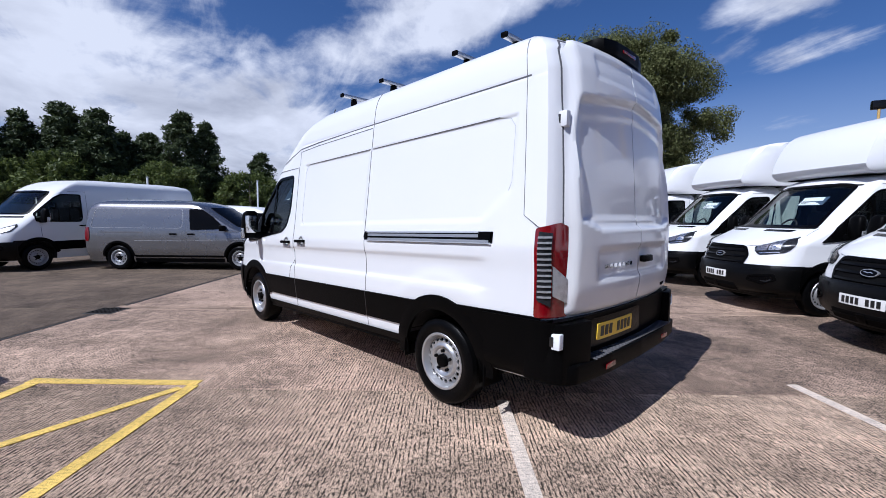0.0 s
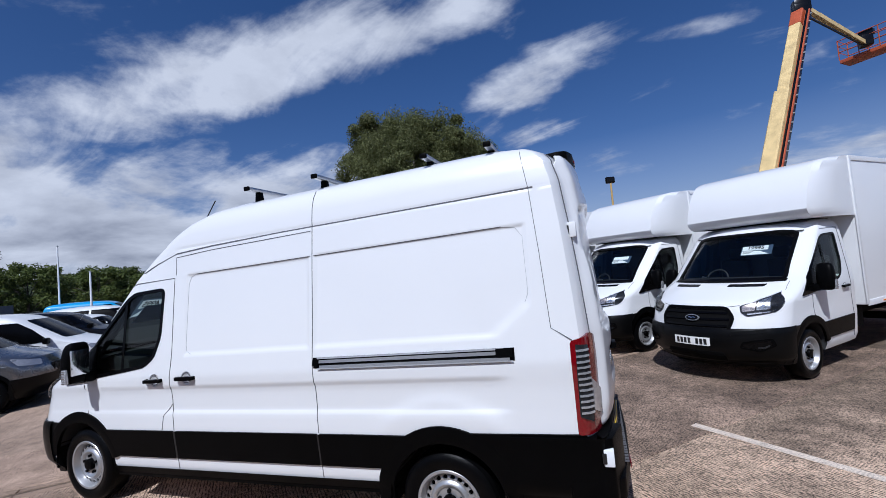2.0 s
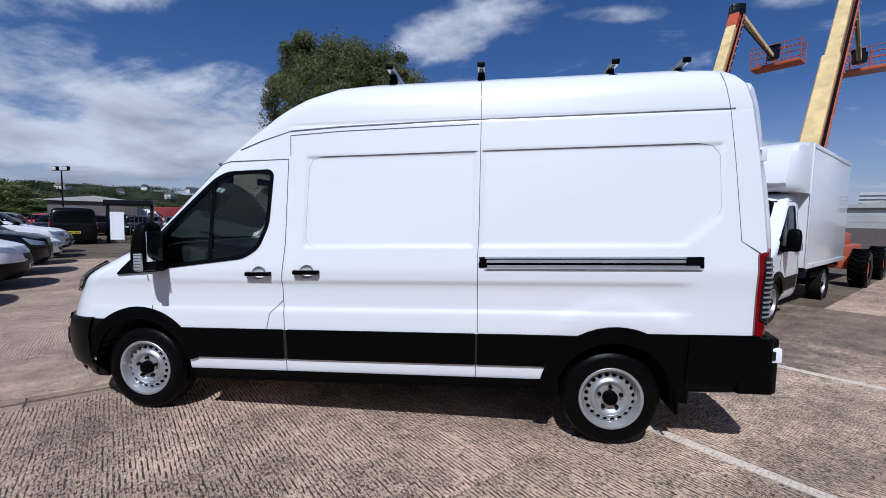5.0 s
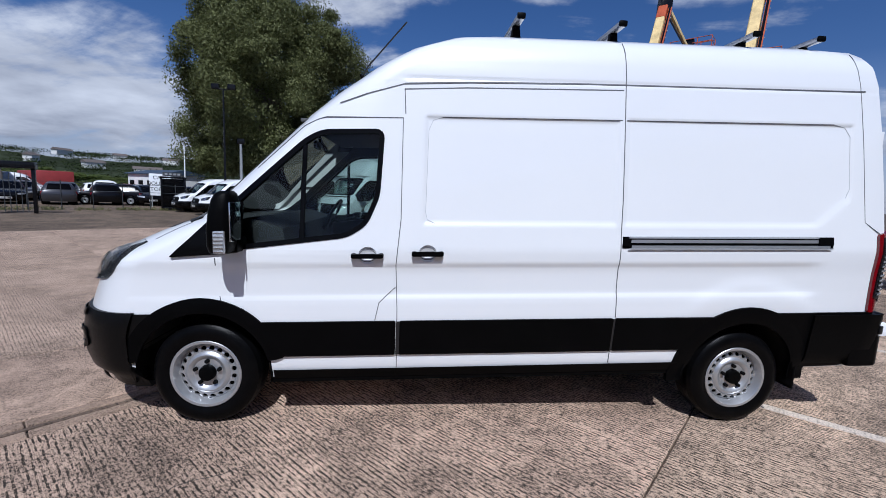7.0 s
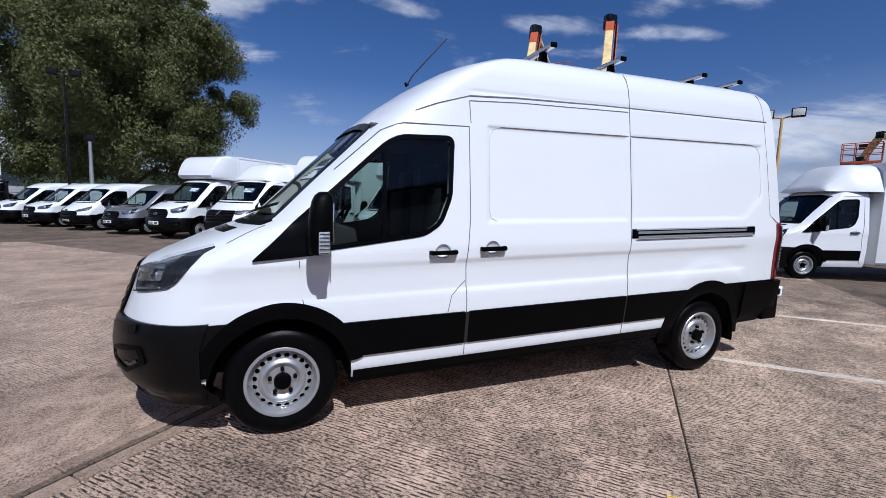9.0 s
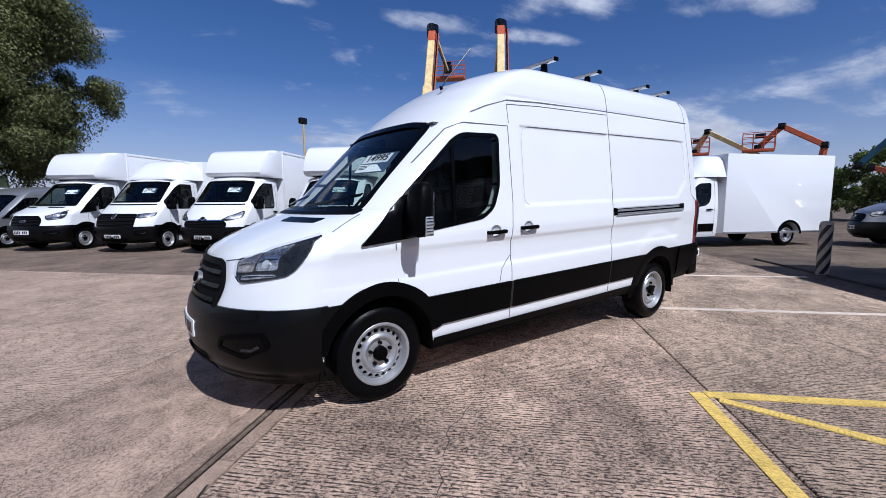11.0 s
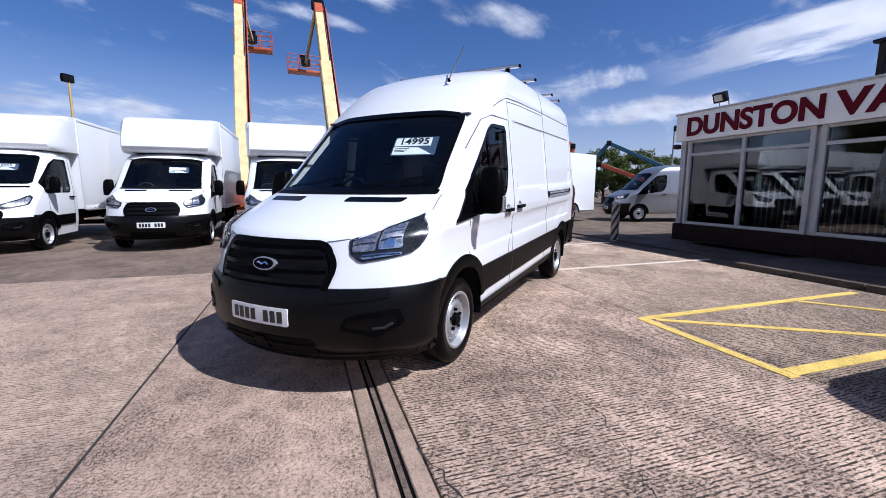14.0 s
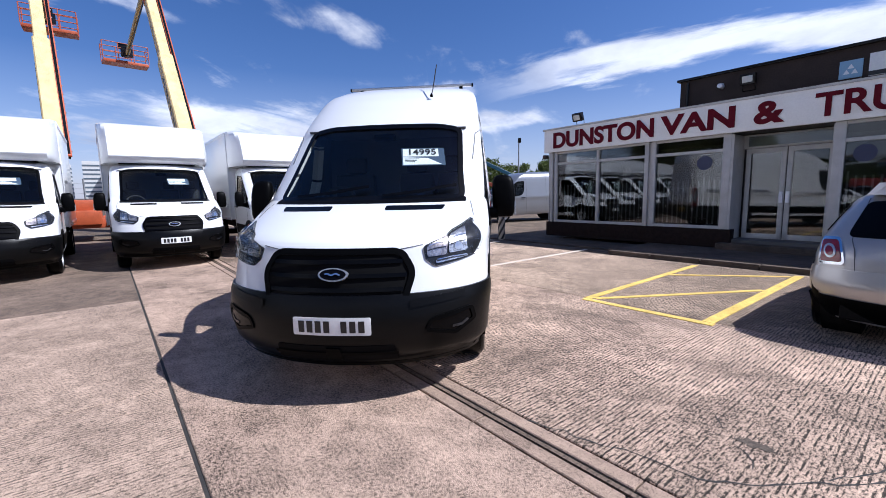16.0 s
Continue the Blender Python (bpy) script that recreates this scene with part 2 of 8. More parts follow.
CARD = mat("white_card", (0.78, 0.80, 0.82), 0.6, var=0.03)
CARDB = mat("blue_card", (0.045, 0.075, 0.13), 0.5, var=0.1)
REFLINE = mat("bright_rail_edge", (0.62, 0.63, 0.65), 0.3, metal=0.6, var=0.06)
BADGE = mat("badge_blue", (0.003, 0.0035, 0.006), 0.8, var=0.1, spec=0.02)
GLASS_F = glass("windscreen_glass", (0.80, 0.87, 0.85))
GLASS_S = glass("side_glass", (0.50, 0.60, 0.57), 1.42)
LENS = glass("headlamp_lens", (0.92, 0.93, 0.94), 1.16)
SHOPGL = glass("shop_glass", (0.66, 0.69, 0.70), 1.72)


# ---- mesh kit ----
from mathutils.geometry import delaunay_2d_cdt


def finish(bm, name, material, parent=None, label="", smooth=35.0, m=None):
    me = bpy.data.meshes.new(name)
    bmesh.ops.recalc_face_normals(bm, faces=bm.faces[:])
    bm.to_mesh(me)
    bm.free()
    if smooth:
        me.shade_smooth()
        me.set_sharp_from_angle(angle=radians(smooth))
    me.materials.append(material)
    ob = new(name, me)
    if m is not None:
        me.transform(m)
    if parent is not None:
        ob.parent = parent
    if label:
        tagged(ob, label)
    return ob


def part(name, bm, material, parent, label="", smooth=35.0, m=None):
    return finish(bm, name, material, parent, label, smooth, m)


def thing(name, label, category, group="", m=None, kind=""):
    e = new(name)
    e.empty_display_size = 0.2
    if m is not None:
        e.matrix_basis = m
    return tagged(e, label, category, group, kind)


def add_box(bm, c, s, bevel=0.0, m=None, seg=2):
    r = bmesh.ops.create_cube(bm, size=1.0)
    vs = r["verts"]
    mt = Matrix.LocRotScale(c, None, s)
    bmesh.ops.transform(bm, matrix=(m @ mt) if m is not None else mt, verts=vs)
    if bevel:
        es = list({e for v in vs for e in v.link_edges})
        bmesh.ops.bevel(bm, geom=es, offset=bevel, segments=seg, profile=0.6, affect='EDGES')
    return bm


def box(c, s, bevel=0.0, m=None, seg=2):
    return add_box(bmesh.new(), c, s, bevel, m, seg)


def add_tube(bm, a, b, r, n=10, r2=None, caps=True):
    a, b = Vector(a), Vector(b)
    q = (b - a).to_track_quat('Z', 'Y').to_matrix().to_4x4()
    mt = Matrix.Translation((a + b) / 2) @ q
    bmesh.ops.create_cone(bm, cap_ends=caps, segments=n, radius1=r, radius2=r if r2 is None else r2, depth=(b - a).length, matrix=mt)
    return bm


def tube(a, b, r, n=10, r2=None):
    return add_tube(bmesh.new(), a, b, r, n, r2)


def lathe(profile, n=40, axis='Y', closed=False):
    """Turn (radius, along) pairs about an axis."""
    bm = bmesh.new()
    rings = []
    for r, h in profile:
        row = []
        for i in range(n):
            a = 2 * math.pi * i / n
            c, s = r * math.cos(a), r * math.sin(a)
            row.append(bm.verts.new((c, h, s) if axis == 'Y' else (c, s, h)))
        rings.append(row)
    pairs = list(zip(rings, rings[1:])) + ([(rings[-1], rings[0])] if closed else [])
    for p, q in pairs:
        for i in range(n):
            j = (i + 1) % n
            bm.faces.new((p[i], p[j], q[j], q[i]))
    if not closed:
        for row in (rings[0], rings[-1]):
            if (row[0].co - row[n // 2].co).length > 1e-5:
                bm.faces.new(row)
    return bm


def sweep(pts, r, n=8):
    """A round bar along a polyline."""
    bm = bmesh.new()
    pts = [Vector(p) for p in pts]
    rows = []
    for i, p in enumerate(pts):
        d = (pts[min(i + 1, len(pts) - 1)] - pts[max(i - 1, 0)]).normalized()
        q = d.to_track_quat('Z', 'Y').to_matrix()
        rows.append([bm.verts.new(p + q @ Vector((r * math.cos(2 * math.pi * k / n), r * math.sin(2 * math.pi * k / n), 0))) for k in range(n)])
    for a, b in zip(rows, rows[1:]):
        for k in range(n):
            bm.faces.new((a[k], a[(k + 1) % n], b[(k + 1) % n], b[k]))
    bm.faces.new(rows[0][::-1])
    bm.faces.new(rows[-1])
    return bm


def prism(poly, axis, lo, hi, bevel=0.0):
    """Extrude a 2D outline along an axis ('x','y','z'); the outline lies in the other two axes, in order."""
    bm = bmesh.new()

    def p3(u, v, w):
        return {'x': (w, u, v), 'y': (u, w, v), 'z': (u, v, w)}[axis]
    a = [bm.verts.new(p3(u, v, lo)) for u, v in poly]
    b = [bm.verts.new(p3(u, v, hi)) for u, v in poly]
    bm.faces.new(a[::-1])
    bm.faces.new(b)
    n = len(poly)
    for i in range(n):
        j = (i + 1) % n
        bm.faces.new((a[i], a[j], b[j], b[i]))
    bmesh.ops.recalc_face_normals(bm, faces=bm.faces[:])
    if bevel:
        bmesh.ops.bevel(bm, geom=bm.edges[:], offset=bevel, segments=2, profile=0.6, affect='EDGES')
    return bm


def rounded(poly, r, n=4):
    """Round the corners of a 2D outline."""
    out = []
    m = len(poly)
    for i in range(m):
        p0, p, p1 = Vector(poly[i - 1]), Vector(poly[i]), Vector(poly[(i + 1) % m])
        d0, d1 = p0 - p, p1 - p
        k = min(r, d0.length * 0.45, d1.length * 0.45)
        a, b = p + d0.normalized() * k, p + d1.normalized() * k
        for j in range(n + 1):
            t = j / n
            q = a * (1 - t) ** 2 + p * 2 * t * (1 - t) + b * t * t
            out.append((q.x, q.y))
    return out


def resample(poly, step):
    out = []
    n = len(poly)
    for i in range(n):
        a, b = Vector(poly[i]), Vector(poly[(i + 1) % n])
        k = max(1, int((b - a).length / step))
        out += [tuple(a.lerp(b, j / k)) for j in range(k)]
    return out


def inside(poly, x, y):
    c = False
    n = len(poly)
    for i in range(n):
        (x1, y1), (x2, y2) = poly[i - 1], poly[i]
        if (y1 > y) != (y2 > y) and x < (x2 - x1) * (y - y1) / (y2 - y1) + x1:
            c = not c
    return c


def sheet(poly, mapf, off=0.0, thick=0.012, step=0.06, bm=None):
    """A plate with the outline poly, laid on a curved surface: mapf(u, v, off) gives the place. Its rim goes back by thick."""
    bm = bm or bmesh.new()
    poly = resample(poly, step)
    pts = list(poly)
    xs, ys = [p[0] for p in poly], [p[1] for p in poly]
    gx = np.arange(min(xs) + step / 2, max(xs), step)
    gy = np.arange(min(ys) + step / 2, max(ys), step)
    near = step * 0.35
    for x in gx:
        for y in gy:
            if inside(poly, x, y) and min((x - a) ** 2 + (y - b) ** 2 for a, b in poly) > near * near:
                pts.append((float(x), float(y)))
    n = len(poly)
    v2, _, f2, *_ = delaunay_2d_cdt([Vector(p) for p in pts], [(i, (i + 1) % n) for i in range(n)], [], 1, 1e-6)
    top = [bm.verts.new(mapf(v.x, v.y, off)) for v in v2]
    for f in f2:
        try:
            bm.faces.new([top[i] for i in f])
        except ValueError:
            pass
    if thick:
        edge = [i for i in range(min(n, len(v2)))]
        low = [bm.verts.new(mapf(v2[i].x, v2[i].y, off - thick)) for i in edge]
        for k in range(len(edge)):
            j = (k + 1) % len(edge)
            bm.faces.new((top[edge[k]], top[edge[j]], low[j], low[k]))
    return bm


def ribbon(path, mapf, width=0.006, off=0.002, closed=False, step=0.03, bm=None):
    """A narrow raised strip along a 2D path on a curved surface."""
    bm = bm or bmesh.new()
    pts = []
    seq = list(path) + ([path[0]] if closed else [])
    for a, b in zip(seq, seq[1:]):
        a, b = Vector(a), Vector(b)
        k = max(1, int((b - a).length / step))
        pts += [a.lerp(b, j / k) for j in range(k)]
    pts.append(Vector(seq[-1]))
    rows = []
    for i, p in enumerate(pts):
        d = (pts[min(i + 1, len(pts) - 1)] - pts[max(i - 1, 0)])
        d = d.normalized() if d.length > 1e-9 else Vector((1, 0))
        nn = Vector((-d.y, d.x)) * width / 2
        a, b = p + nn, p - nn
        rows.append([bm.verts.new(mapf(a.x, a.y, off)), bm.verts.new(mapf(b.x, b.y, off)),
                     bm.verts.new(mapf(b.x, b.y, off - 0.004)), bm.verts.new(mapf(a.x, a.y, off - 0.004))])
    for r, s in zip(rows, rows[1:]):
        for k in range(3):
            bm.faces.new((r[k], r[k + 1], s[k + 1], s[k]))
        bm.faces.new((r[3], r[0], s[0], s[3]))
    return bm


def cut(ob, cutters):
    """Take the cutters out of ob for good."""
    for c in cutters:
        if ob.parent:
            c.matrix_basis = ob.parent.matrix_basis
        md = ob.modifiers.new("cut", 'BOOLEAN')
        md.operation, md.solver, md.object = 'DIFFERENCE', 'EXACT', c
    me = bpy.data.meshes.new_from_object(ob.evaluated_get(bpy.context.evaluated_depsgraph_get()))
    ob.modifiers.clear()
    old = ob.data
    ob.data = me
    bpy.data.meshes.remove(old)
    for c in cutters:
        bpy.data.objects.remove(c)
    me.shade_smooth()
    me.set_sharp_from_angle(angle=radians(32))


def cutter(bm):
    me = bpy.data.meshes.new("cutter")
    bmesh.ops.recalc_face_normals(bm, faces=bm.faces[:])
    bm.to_mesh(me)
    bm.free()
    return new("cutter", me)


# ---- vehicle bodies: stacked level outlines with a bowed nose, straight sides and a rounded tail ----
class Shell:
    def __init__(self, nose, tail, width, bow, corner, rake=0.0, power=2.2, tail_corner=0.14, tail_bow=0.04, dent=None):
        self.t = {k: (np.array([p[0] for p in v]), np.array([p[1] for p in v])) for k, v in
                  dict(nose=nose, tail=tail, width=width, bow=bow, corner=corner).items()}
        self.rake, self.power, self.tc, self.tb, self.dent = rake, power, tail_corner, tail_bow, dent
        self.shear = Matrix(((1, 0, 0, 0), (0, 1, 0, 0), (-rake, 0, 1, 0), (0, 0, 0, 1)))
        self.z0, self.z1 = nose[0][0], nose[-1][0]

    def v(self, key, z):
        return float(np.interp(z, *self.t[key]))

    def front_x(self, y, z):
        s = min(abs(y) / self.v('width', z), 1.0)
        p = self.power
        return self.v('nose', z) - self.v('bow', z) * s * s - self.v('corner', z) * (1 - (1 - s ** p) ** (1 / p))

    def rear_x(self, y, z):
        s = min(abs(y) / self.v('width', z), 1.0)
        return self.v('tail', z) + self.tb * s * s + self.tc * (1 - (1 - s ** 2.6) ** (1 / 2.6))

    def side_y(self, x, z):
        w = self.v('width', z)
        if x > self.front_x(w, z):
            f = lambda y: self.front_x(y, z) - x
        elif x < self.rear_x(w, z):
            f = lambda y: x - self.rear_x(y, z)
        else:
            return w - (self.dent(x, z) if self.dent else 0)
        lo, hi = 0.0, w
        for _ in range(26):
            m = (lo + hi) / 2
            if f(m) > 0:
                lo = m
            else:
                hi = m
        return lo

    def side(self, sign=1):
        """A map from (x, z) to the body's side."""
        def f(x, z, off):
            e = 0.01
            y = self.side_y(x, z)
            n = Vector(((self.side_y(x - e, z) - self.side_y(x + e, z)) / (2 * e), 1, (self.side_y(x, z - e) - self.side_y(x, z + e)) / (2 * e))).normalized()
            p = Vector((x, y, z)) + n * off
            return Vector((p.x, p.y * sign, p.z))
        return f

    def front(self, y, z, off):
        e = 0.01
        n = Vector((1, (self.front_x(y - e, z) - self.front_x(y + e, z)) / (2 * e), (self.front_x(y, z - e) - self.front_x(y, z + e)) / (2 * e))).normalized()
        return Vector((self.front_x(y, z), y, z)) + n * off

    def rear(self, y, z, off):
        e = 0.01
        n = Vector((-1, (self.rear_x(y + e, z) - self.rear_x(y - e, z)) / (2 * e), (self.rear_x(y, z + e) - self.rear_x(y, z - e)) / (2 * e))).normalized()
        return Vector((self.rear_x(y, z), y, z)) + n * off

    def wrap(self, x0, sign=1):
        """A map from (distance round the rear corner from x0 on the side, z) to the body."""
        def f(s, z, off):
            w = self.v('width', z)
            pts = [(x0, w)] + [(self.rear_x(w * math.cos(math.pi / 2 * i / 30), z), w * math.cos(math.pi / 2 * i / 30)) for i in range(31)]
            acc = 0.0
            for (xa, ya), (xb, yb) in zip(pts, pts[1:]):
                d = math.hypot(xb - xa, yb - ya)
                if acc + d >= s and d > 1e-9:
                    k = (s - acc) / d
                    nx, ny = (yb - ya) / d, -(xb - xa) / d
                    return Vector((xa + (xb - xa) * k + nx * off, sign * (ya + (yb - ya) * k + ny * off), z))
                acc += d
            return Vector((pts[-1][0], 0, z))
        return f

    def half(self, z, cols, grow=0.0, xmin=None, xmax=None):
        """Half an outline at level z, from the nose to the tail."""
        w = self.v('width', z)
        ss = [math.sin(math.pi / 2 * i / 22) for i in range(22)]
        pts = [(self.front_x(s * w, z), s * w) for s in ss]
        xt, xr = self.front_x(w, z), self.rear_x(w, z)
        a, b = cols[0], cols[-1]
        for c in cols:
            k = (c - a) / (b - a)
            x = c if (xt >= a + 0.03 and xr <= b - 0.03) else xt + (xr - xt) * (0.03 + 0.94 * k)
            pts.append((x, w - (self.dent(x, z) if self.dent else 0)))
        pts += [(self.rear_x(math.cos(math.pi / 2 * i / 12) * w, z), math.cos(math.pi / 2 * i / 12) * w) for i in range(1, 13)]
        return pts

    def solid(self, zs, cols):
        bm = bmesh.new()
        rows = []
        for z in zs:
            h = self.half(z, cols)
            loop = [(x, y) for x, y in h] + [(x, -y) for x, y in h[1:-1]][::-1]
            rows.append([bm.verts.new((x, y, z)) for x, y in loop])
        n = len(rows[0])
        for a, b in zip(rows, rows[1:]):
            for i in range(n):
                j = (i + 1) % n
                bm.faces.new((a[i], a[j], b[j], b[i]))
        bm.faces.new(rows[0][::-1])
        bm.faces.new(rows[-1])
        return bm

    def band(self, z0, z1, x_side, end, grow, nz=8, thick=0.05, profile=None, square=None):
        """A bumper: the outline's front ('f') or rear part between two levels, grown outwards."""
        bm = bmesh.new()
        rows, back = [], []
        for k in range(nz + 1):
            t = k / nz
            z = z0 + (z1 - z0) * t
            g = grow * ((profile(t) if profile else 1))
            w = self.v('width', z)
            pts = []
            if end == 'f':
                xt = self.front_x(w, z)
                for i in range(5):
                    pts.append((x_side + (xt - x_side) * i / 5, w))
                pts += [(self.front_x(w * math.cos(math.pi / 2 * i / 20), z), w * math.cos(math.pi / 2 * i / 20)) for i in range(21)]
            else:
                keep, self.tc = self.tc, (square or self.tc)
                xt = self.rear_x(w, z)
                for i in range(5):
                    pts.append((x_side + (xt - x_side) * i / 5, w))
                pts += [(self.rear_x(w * math.cos(math.pi / 2 * i / 14), z), w * math.cos(math.pi / 2 * i / 14)) for i in range(15)]
                self.tc = keep
            loop = pts + [(x, -y) for x, y in pts[:-1]][::-1]
            full = []
            for i, (x, y) in enumerate(loop):
                a, b = Vector(loop[max(i - 1, 0)]), Vector(loop[min(i + 1, len(loop) - 1)])
                d = (b - a).normalized()
                nn = Vector((d.y, -d.x))
                if nn.dot(Vector((x, y))) < 0:
                    nn = -nn
                full.append((Vector((x, y)) + nn * g, Vector((x, y)) + nn * (g - thick)))
            rows.append([bm.verts.new((p.x, p.y, z)) for p, _ in full])
            back.append([bm.verts.new((q.x, q.y, z)) for _, q in full])
        n = len(rows[0])
        for S, flip in ((rows, 1), (back, -1)):
            for a, b in zip(S, S[1:]):
                for i in range(n - 1):
                    bm.faces.new((a[i], a[i + 1], b[i + 1], b[i]))
        for i in range(n - 1):
            bm.faces.new((rows[0][i], rows[0][i + 1], back[0][i + 1], back[0][i]))
            bm.faces.new((rows[-1][i], rows[-1][i + 1], back[-1][i + 1], back[-1][i]))
        for a, b, c, d in zip(rows, rows[1:], back, back[1:]):
            bm.faces.new((a[0], b[0], d[0], c[0]))
            bm.faces.new((a[-1], b[-1], d[-1], c[-1]))
        return bm


def smooth01(t):
    t = max(0.0, min(1.0, t))
    return t * t * (3 - 2 * t)


def arch_ring(S, cx, cz, r0, r1, a0, a1, sign, off, thick=0.03, n=26):
    """Wheel-arch trim: a ring sector on the body's side."""
    bm = bmesh.new()
    f = S.side(sign)
    rows = []
    for i in range(n + 1):
        a = radians(a0 + (a1 - a0) * i / n)
        row = []
        for k, (r, o) in enumerate(((r0, off - thick), (r0, off), ((r0 + r1) / 2, off + 0.006), (r1, off), (r1, off - thick))):
            x, z = cx + r * math.cos(a), cz + r * math.sin(a)
            row.append(bm.verts.new(f(x, z, o)))
        rows.append(row)
    for a, b in zip(rows, rows[1:]):
        for k in range(4):
            bm.faces.new((a[k], a[k + 1], b[k + 1], b[k]))
        bm.faces.new((a[4], a[0], b[0], b[4]))
    bm.faces.new(rows[0])
    bm.faces.new(rows[-1][::-1])
    return bm


# ---- wheels ----
WHEELS = {}


def wheel_meshes(r, rim_r, wide, holes, dished=True):
    """Tyre, slotted rim, hub cap and nuts, turned about y, outside towards +y."""
    key = (r, rim_r, wide, holes)
    if key in WHEELS:
        return WHEELS[key]
    h = wide / 2
    ty = lathe([(rim_r - 0.012, -h * 0.9), (rim_r + 0.03, -h), (r - 0.05, -h * 1.04), (r - 0.015, -h * 0.86), (r, -h * 0.6), (r + 0.002, 0), (r, h * 0.6), (r - 0.015, h * 0.86),
                (r - 0.03, h * 0.97), (r - 0.055, h * 1.05), (r - 0.085, h * 1.045), (rim_r + 0.03, h), (rim_r + 0.012, h * 0.97), (rim_r - 0.012, h * 0.9)], 56, closed=True)
    # raised tread blocks
    tread = [f for f in ty.faces if f.calc_center_median().xz.length > r - 0.014]
    bmesh.ops.inset_individual(ty, faces=tread, thickness=0.0045, depth=0.005)
    rm = lathe([(rim_r + 0.006, h * 0.96), (rim_r + 0.002, h * 1.0), (rim_r - 0.014, h * 0.99), (rim_r - 0.02, h * 0.9), (rim_r - 0.03, h * 0.62), (rim_r - 0.036, h * 0.5)], 48)
    for f in [f for f in rm.faces if len(f.verts) > 4]:
        rm.faces.remove(f)
    ro, ri = rim_r - 0.036, rim_r * 0.655
    yo, yi = h * 0.50, h * 0.66
    n = holes
    for s in range(n):
        t0, t1 = 2 * math.pi * s / n, 2 * math.pi * (s + 1) / n
        mid, dt = (t0 + t1) / 2, (t1 - t0) / 2
        outer, inner, deep = [], [], []
        for k in range(16):
            a = 2 * math.pi * k / 16
            c, q = math.cos(a), math.sin(a)
            m = max(abs(c), abs(q))
            u, v = c / m, q / m
            for lst, uu, vv, dy in ((outer, u, v, 0), (inner, c * 0.68, q * 0.68, 0.0), (deep, c * 0.68, q * 0.68, -0.014)):
                rr = (ro + ri) / 2 + (ro - ri) / 2 * vv
                th = mid + dt * uu
                kk = (rr - ri) / (ro - ri)
                lst.append(rm.verts.new((rr * math.cos(th), yi + (yo - yi) * kk + 0.010 * math.sin(kk * math.pi) + dy, rr * math.sin(th))))
        for k in range(16):
            j = (k + 1) % 16
            rm.faces.new((outer[k], outer[j], inner[j], inner[k]))
            rm.faces.new((inner[k], inner[j], deep[j], deep[k]))
    c = lathe([(ri, yi), (ri * 0.93, yi + 0.012), (ri * 0.84, yi + 0.017), (ri * 0.74, yi + 0.012), (ri * 0.62, yi - 0.004), (ri * 0.30, yi - 0.006), (0.0005, yi - 0.006)], 40)
    me = bpy.data.meshes.new("tmp")
    c.to_mesh(me)
    c.free()
    rm.from_mesh(me)
    bpy.data.meshes.remove(me)
    hub = lathe([(0.055, yi - 0.01), (0.053, yi + 0.026), (0.047, yi + 0.036), (0.03, yi + 0.039), (0.0005, yi + 0.039)], 24)
    nuts = tube((0, yi - 0.008, 0), (0, yi + 0.024, 0), 0.014, 6)
    drum = lathe([(rim_r - 0.01, h * 0.30), (0.0005, h * 0.34)], 32)
    bmesh.ops.remove_doubles(rm, verts=rm.verts[:], dist=1e-5)

    def mk(nm, bm, mt, sm=35):
        ob = finish(bm, nm, mt, smooth=sm)
        me = ob.data
        bpy.data.objects.remove(ob)
        return me
    WHEELS[key] = dict(tyre=mk("tyre", ty, RUBBER), rim=mk("rim", rm, STEEL), hub=mk("hub_cap", hub, PLASTIC), nut=mk("nut", nuts, DARK), drum=mk("brake_drum", drum, UNDER), ri=ri)
    return WHEELS[key]


def wheel(parent, x, y, r=0.352, rim_r=0.225, wide=0.225, holes=20, steer=0.0, dark_rim=None):
    d = wheel_meshes(r, rim_r, wide, holes)
    side = 1 if y > 0 else -1
    w = new("wheel", d["tyre"])
    w.parent = parent
    w.matrix_basis = pose(x, y, r, 0, 0, (0 if side > 0 else 180) + steer)
    for nm in ("rim", "hub", "drum"):
        o = new({"hub": "hub_cap", "drum": "brake_drum"}.get(nm, nm), d[nm])
        o.parent = w
    for k in range(5):
        o = new("wheel_nut", d["nut"])
        o.parent = w
        a = 2 * math.pi * k / 5 + 0.3
        o.matrix_basis = pose(d["ri"] * 0.55 * math.cos(a), 0, d["ri"] * 0.55 * math.sin(a))
    return w


# ---- the panel van family ----
def van_dent(x, z):
    """Pressed side panels, a hollow below the shoulder, and a flare over the rear wheel."""
    d = 0.0
    for x1, x0, z0, z1, cutc in ((0.46, -0.84, 1.425, 2.115, 0), (-0.90, -2.55, 1.425, 2.125, 1)):
        k = min(x1 - x, x - x0, z - z0, z1 - z)
        if cutc and x < -2.30:
            k = min(k, ((x + 2.30) * 0.8 + (z - 1.425)) * 0.75)
        d += 0.010 * smooth01(k / 0.024 + 0.5)
    d += 0.010 * smooth01((2.385 - z) / 0.03) * smooth01((z - 2.345) / 0.03) * smooth01((0.62 - x) / 0.05) * smooth01((x + 2.62) / 0.05)
    d += 0.013 * smooth01((z - 0.915) / 0.045) * smooth01((1.168 - z) / 0.042) * smooth01((x + 2.42) / 0.16) * smooth01((2.25 - x) / 0.25)
    if z < 1.2:
        r = math.hypot(x + 1.875, z - 0.40)
        d -= 0.012 * smooth01((0.68 - r) / 0.10) * smooth01((z - 0.7) / 0.2)
    return d


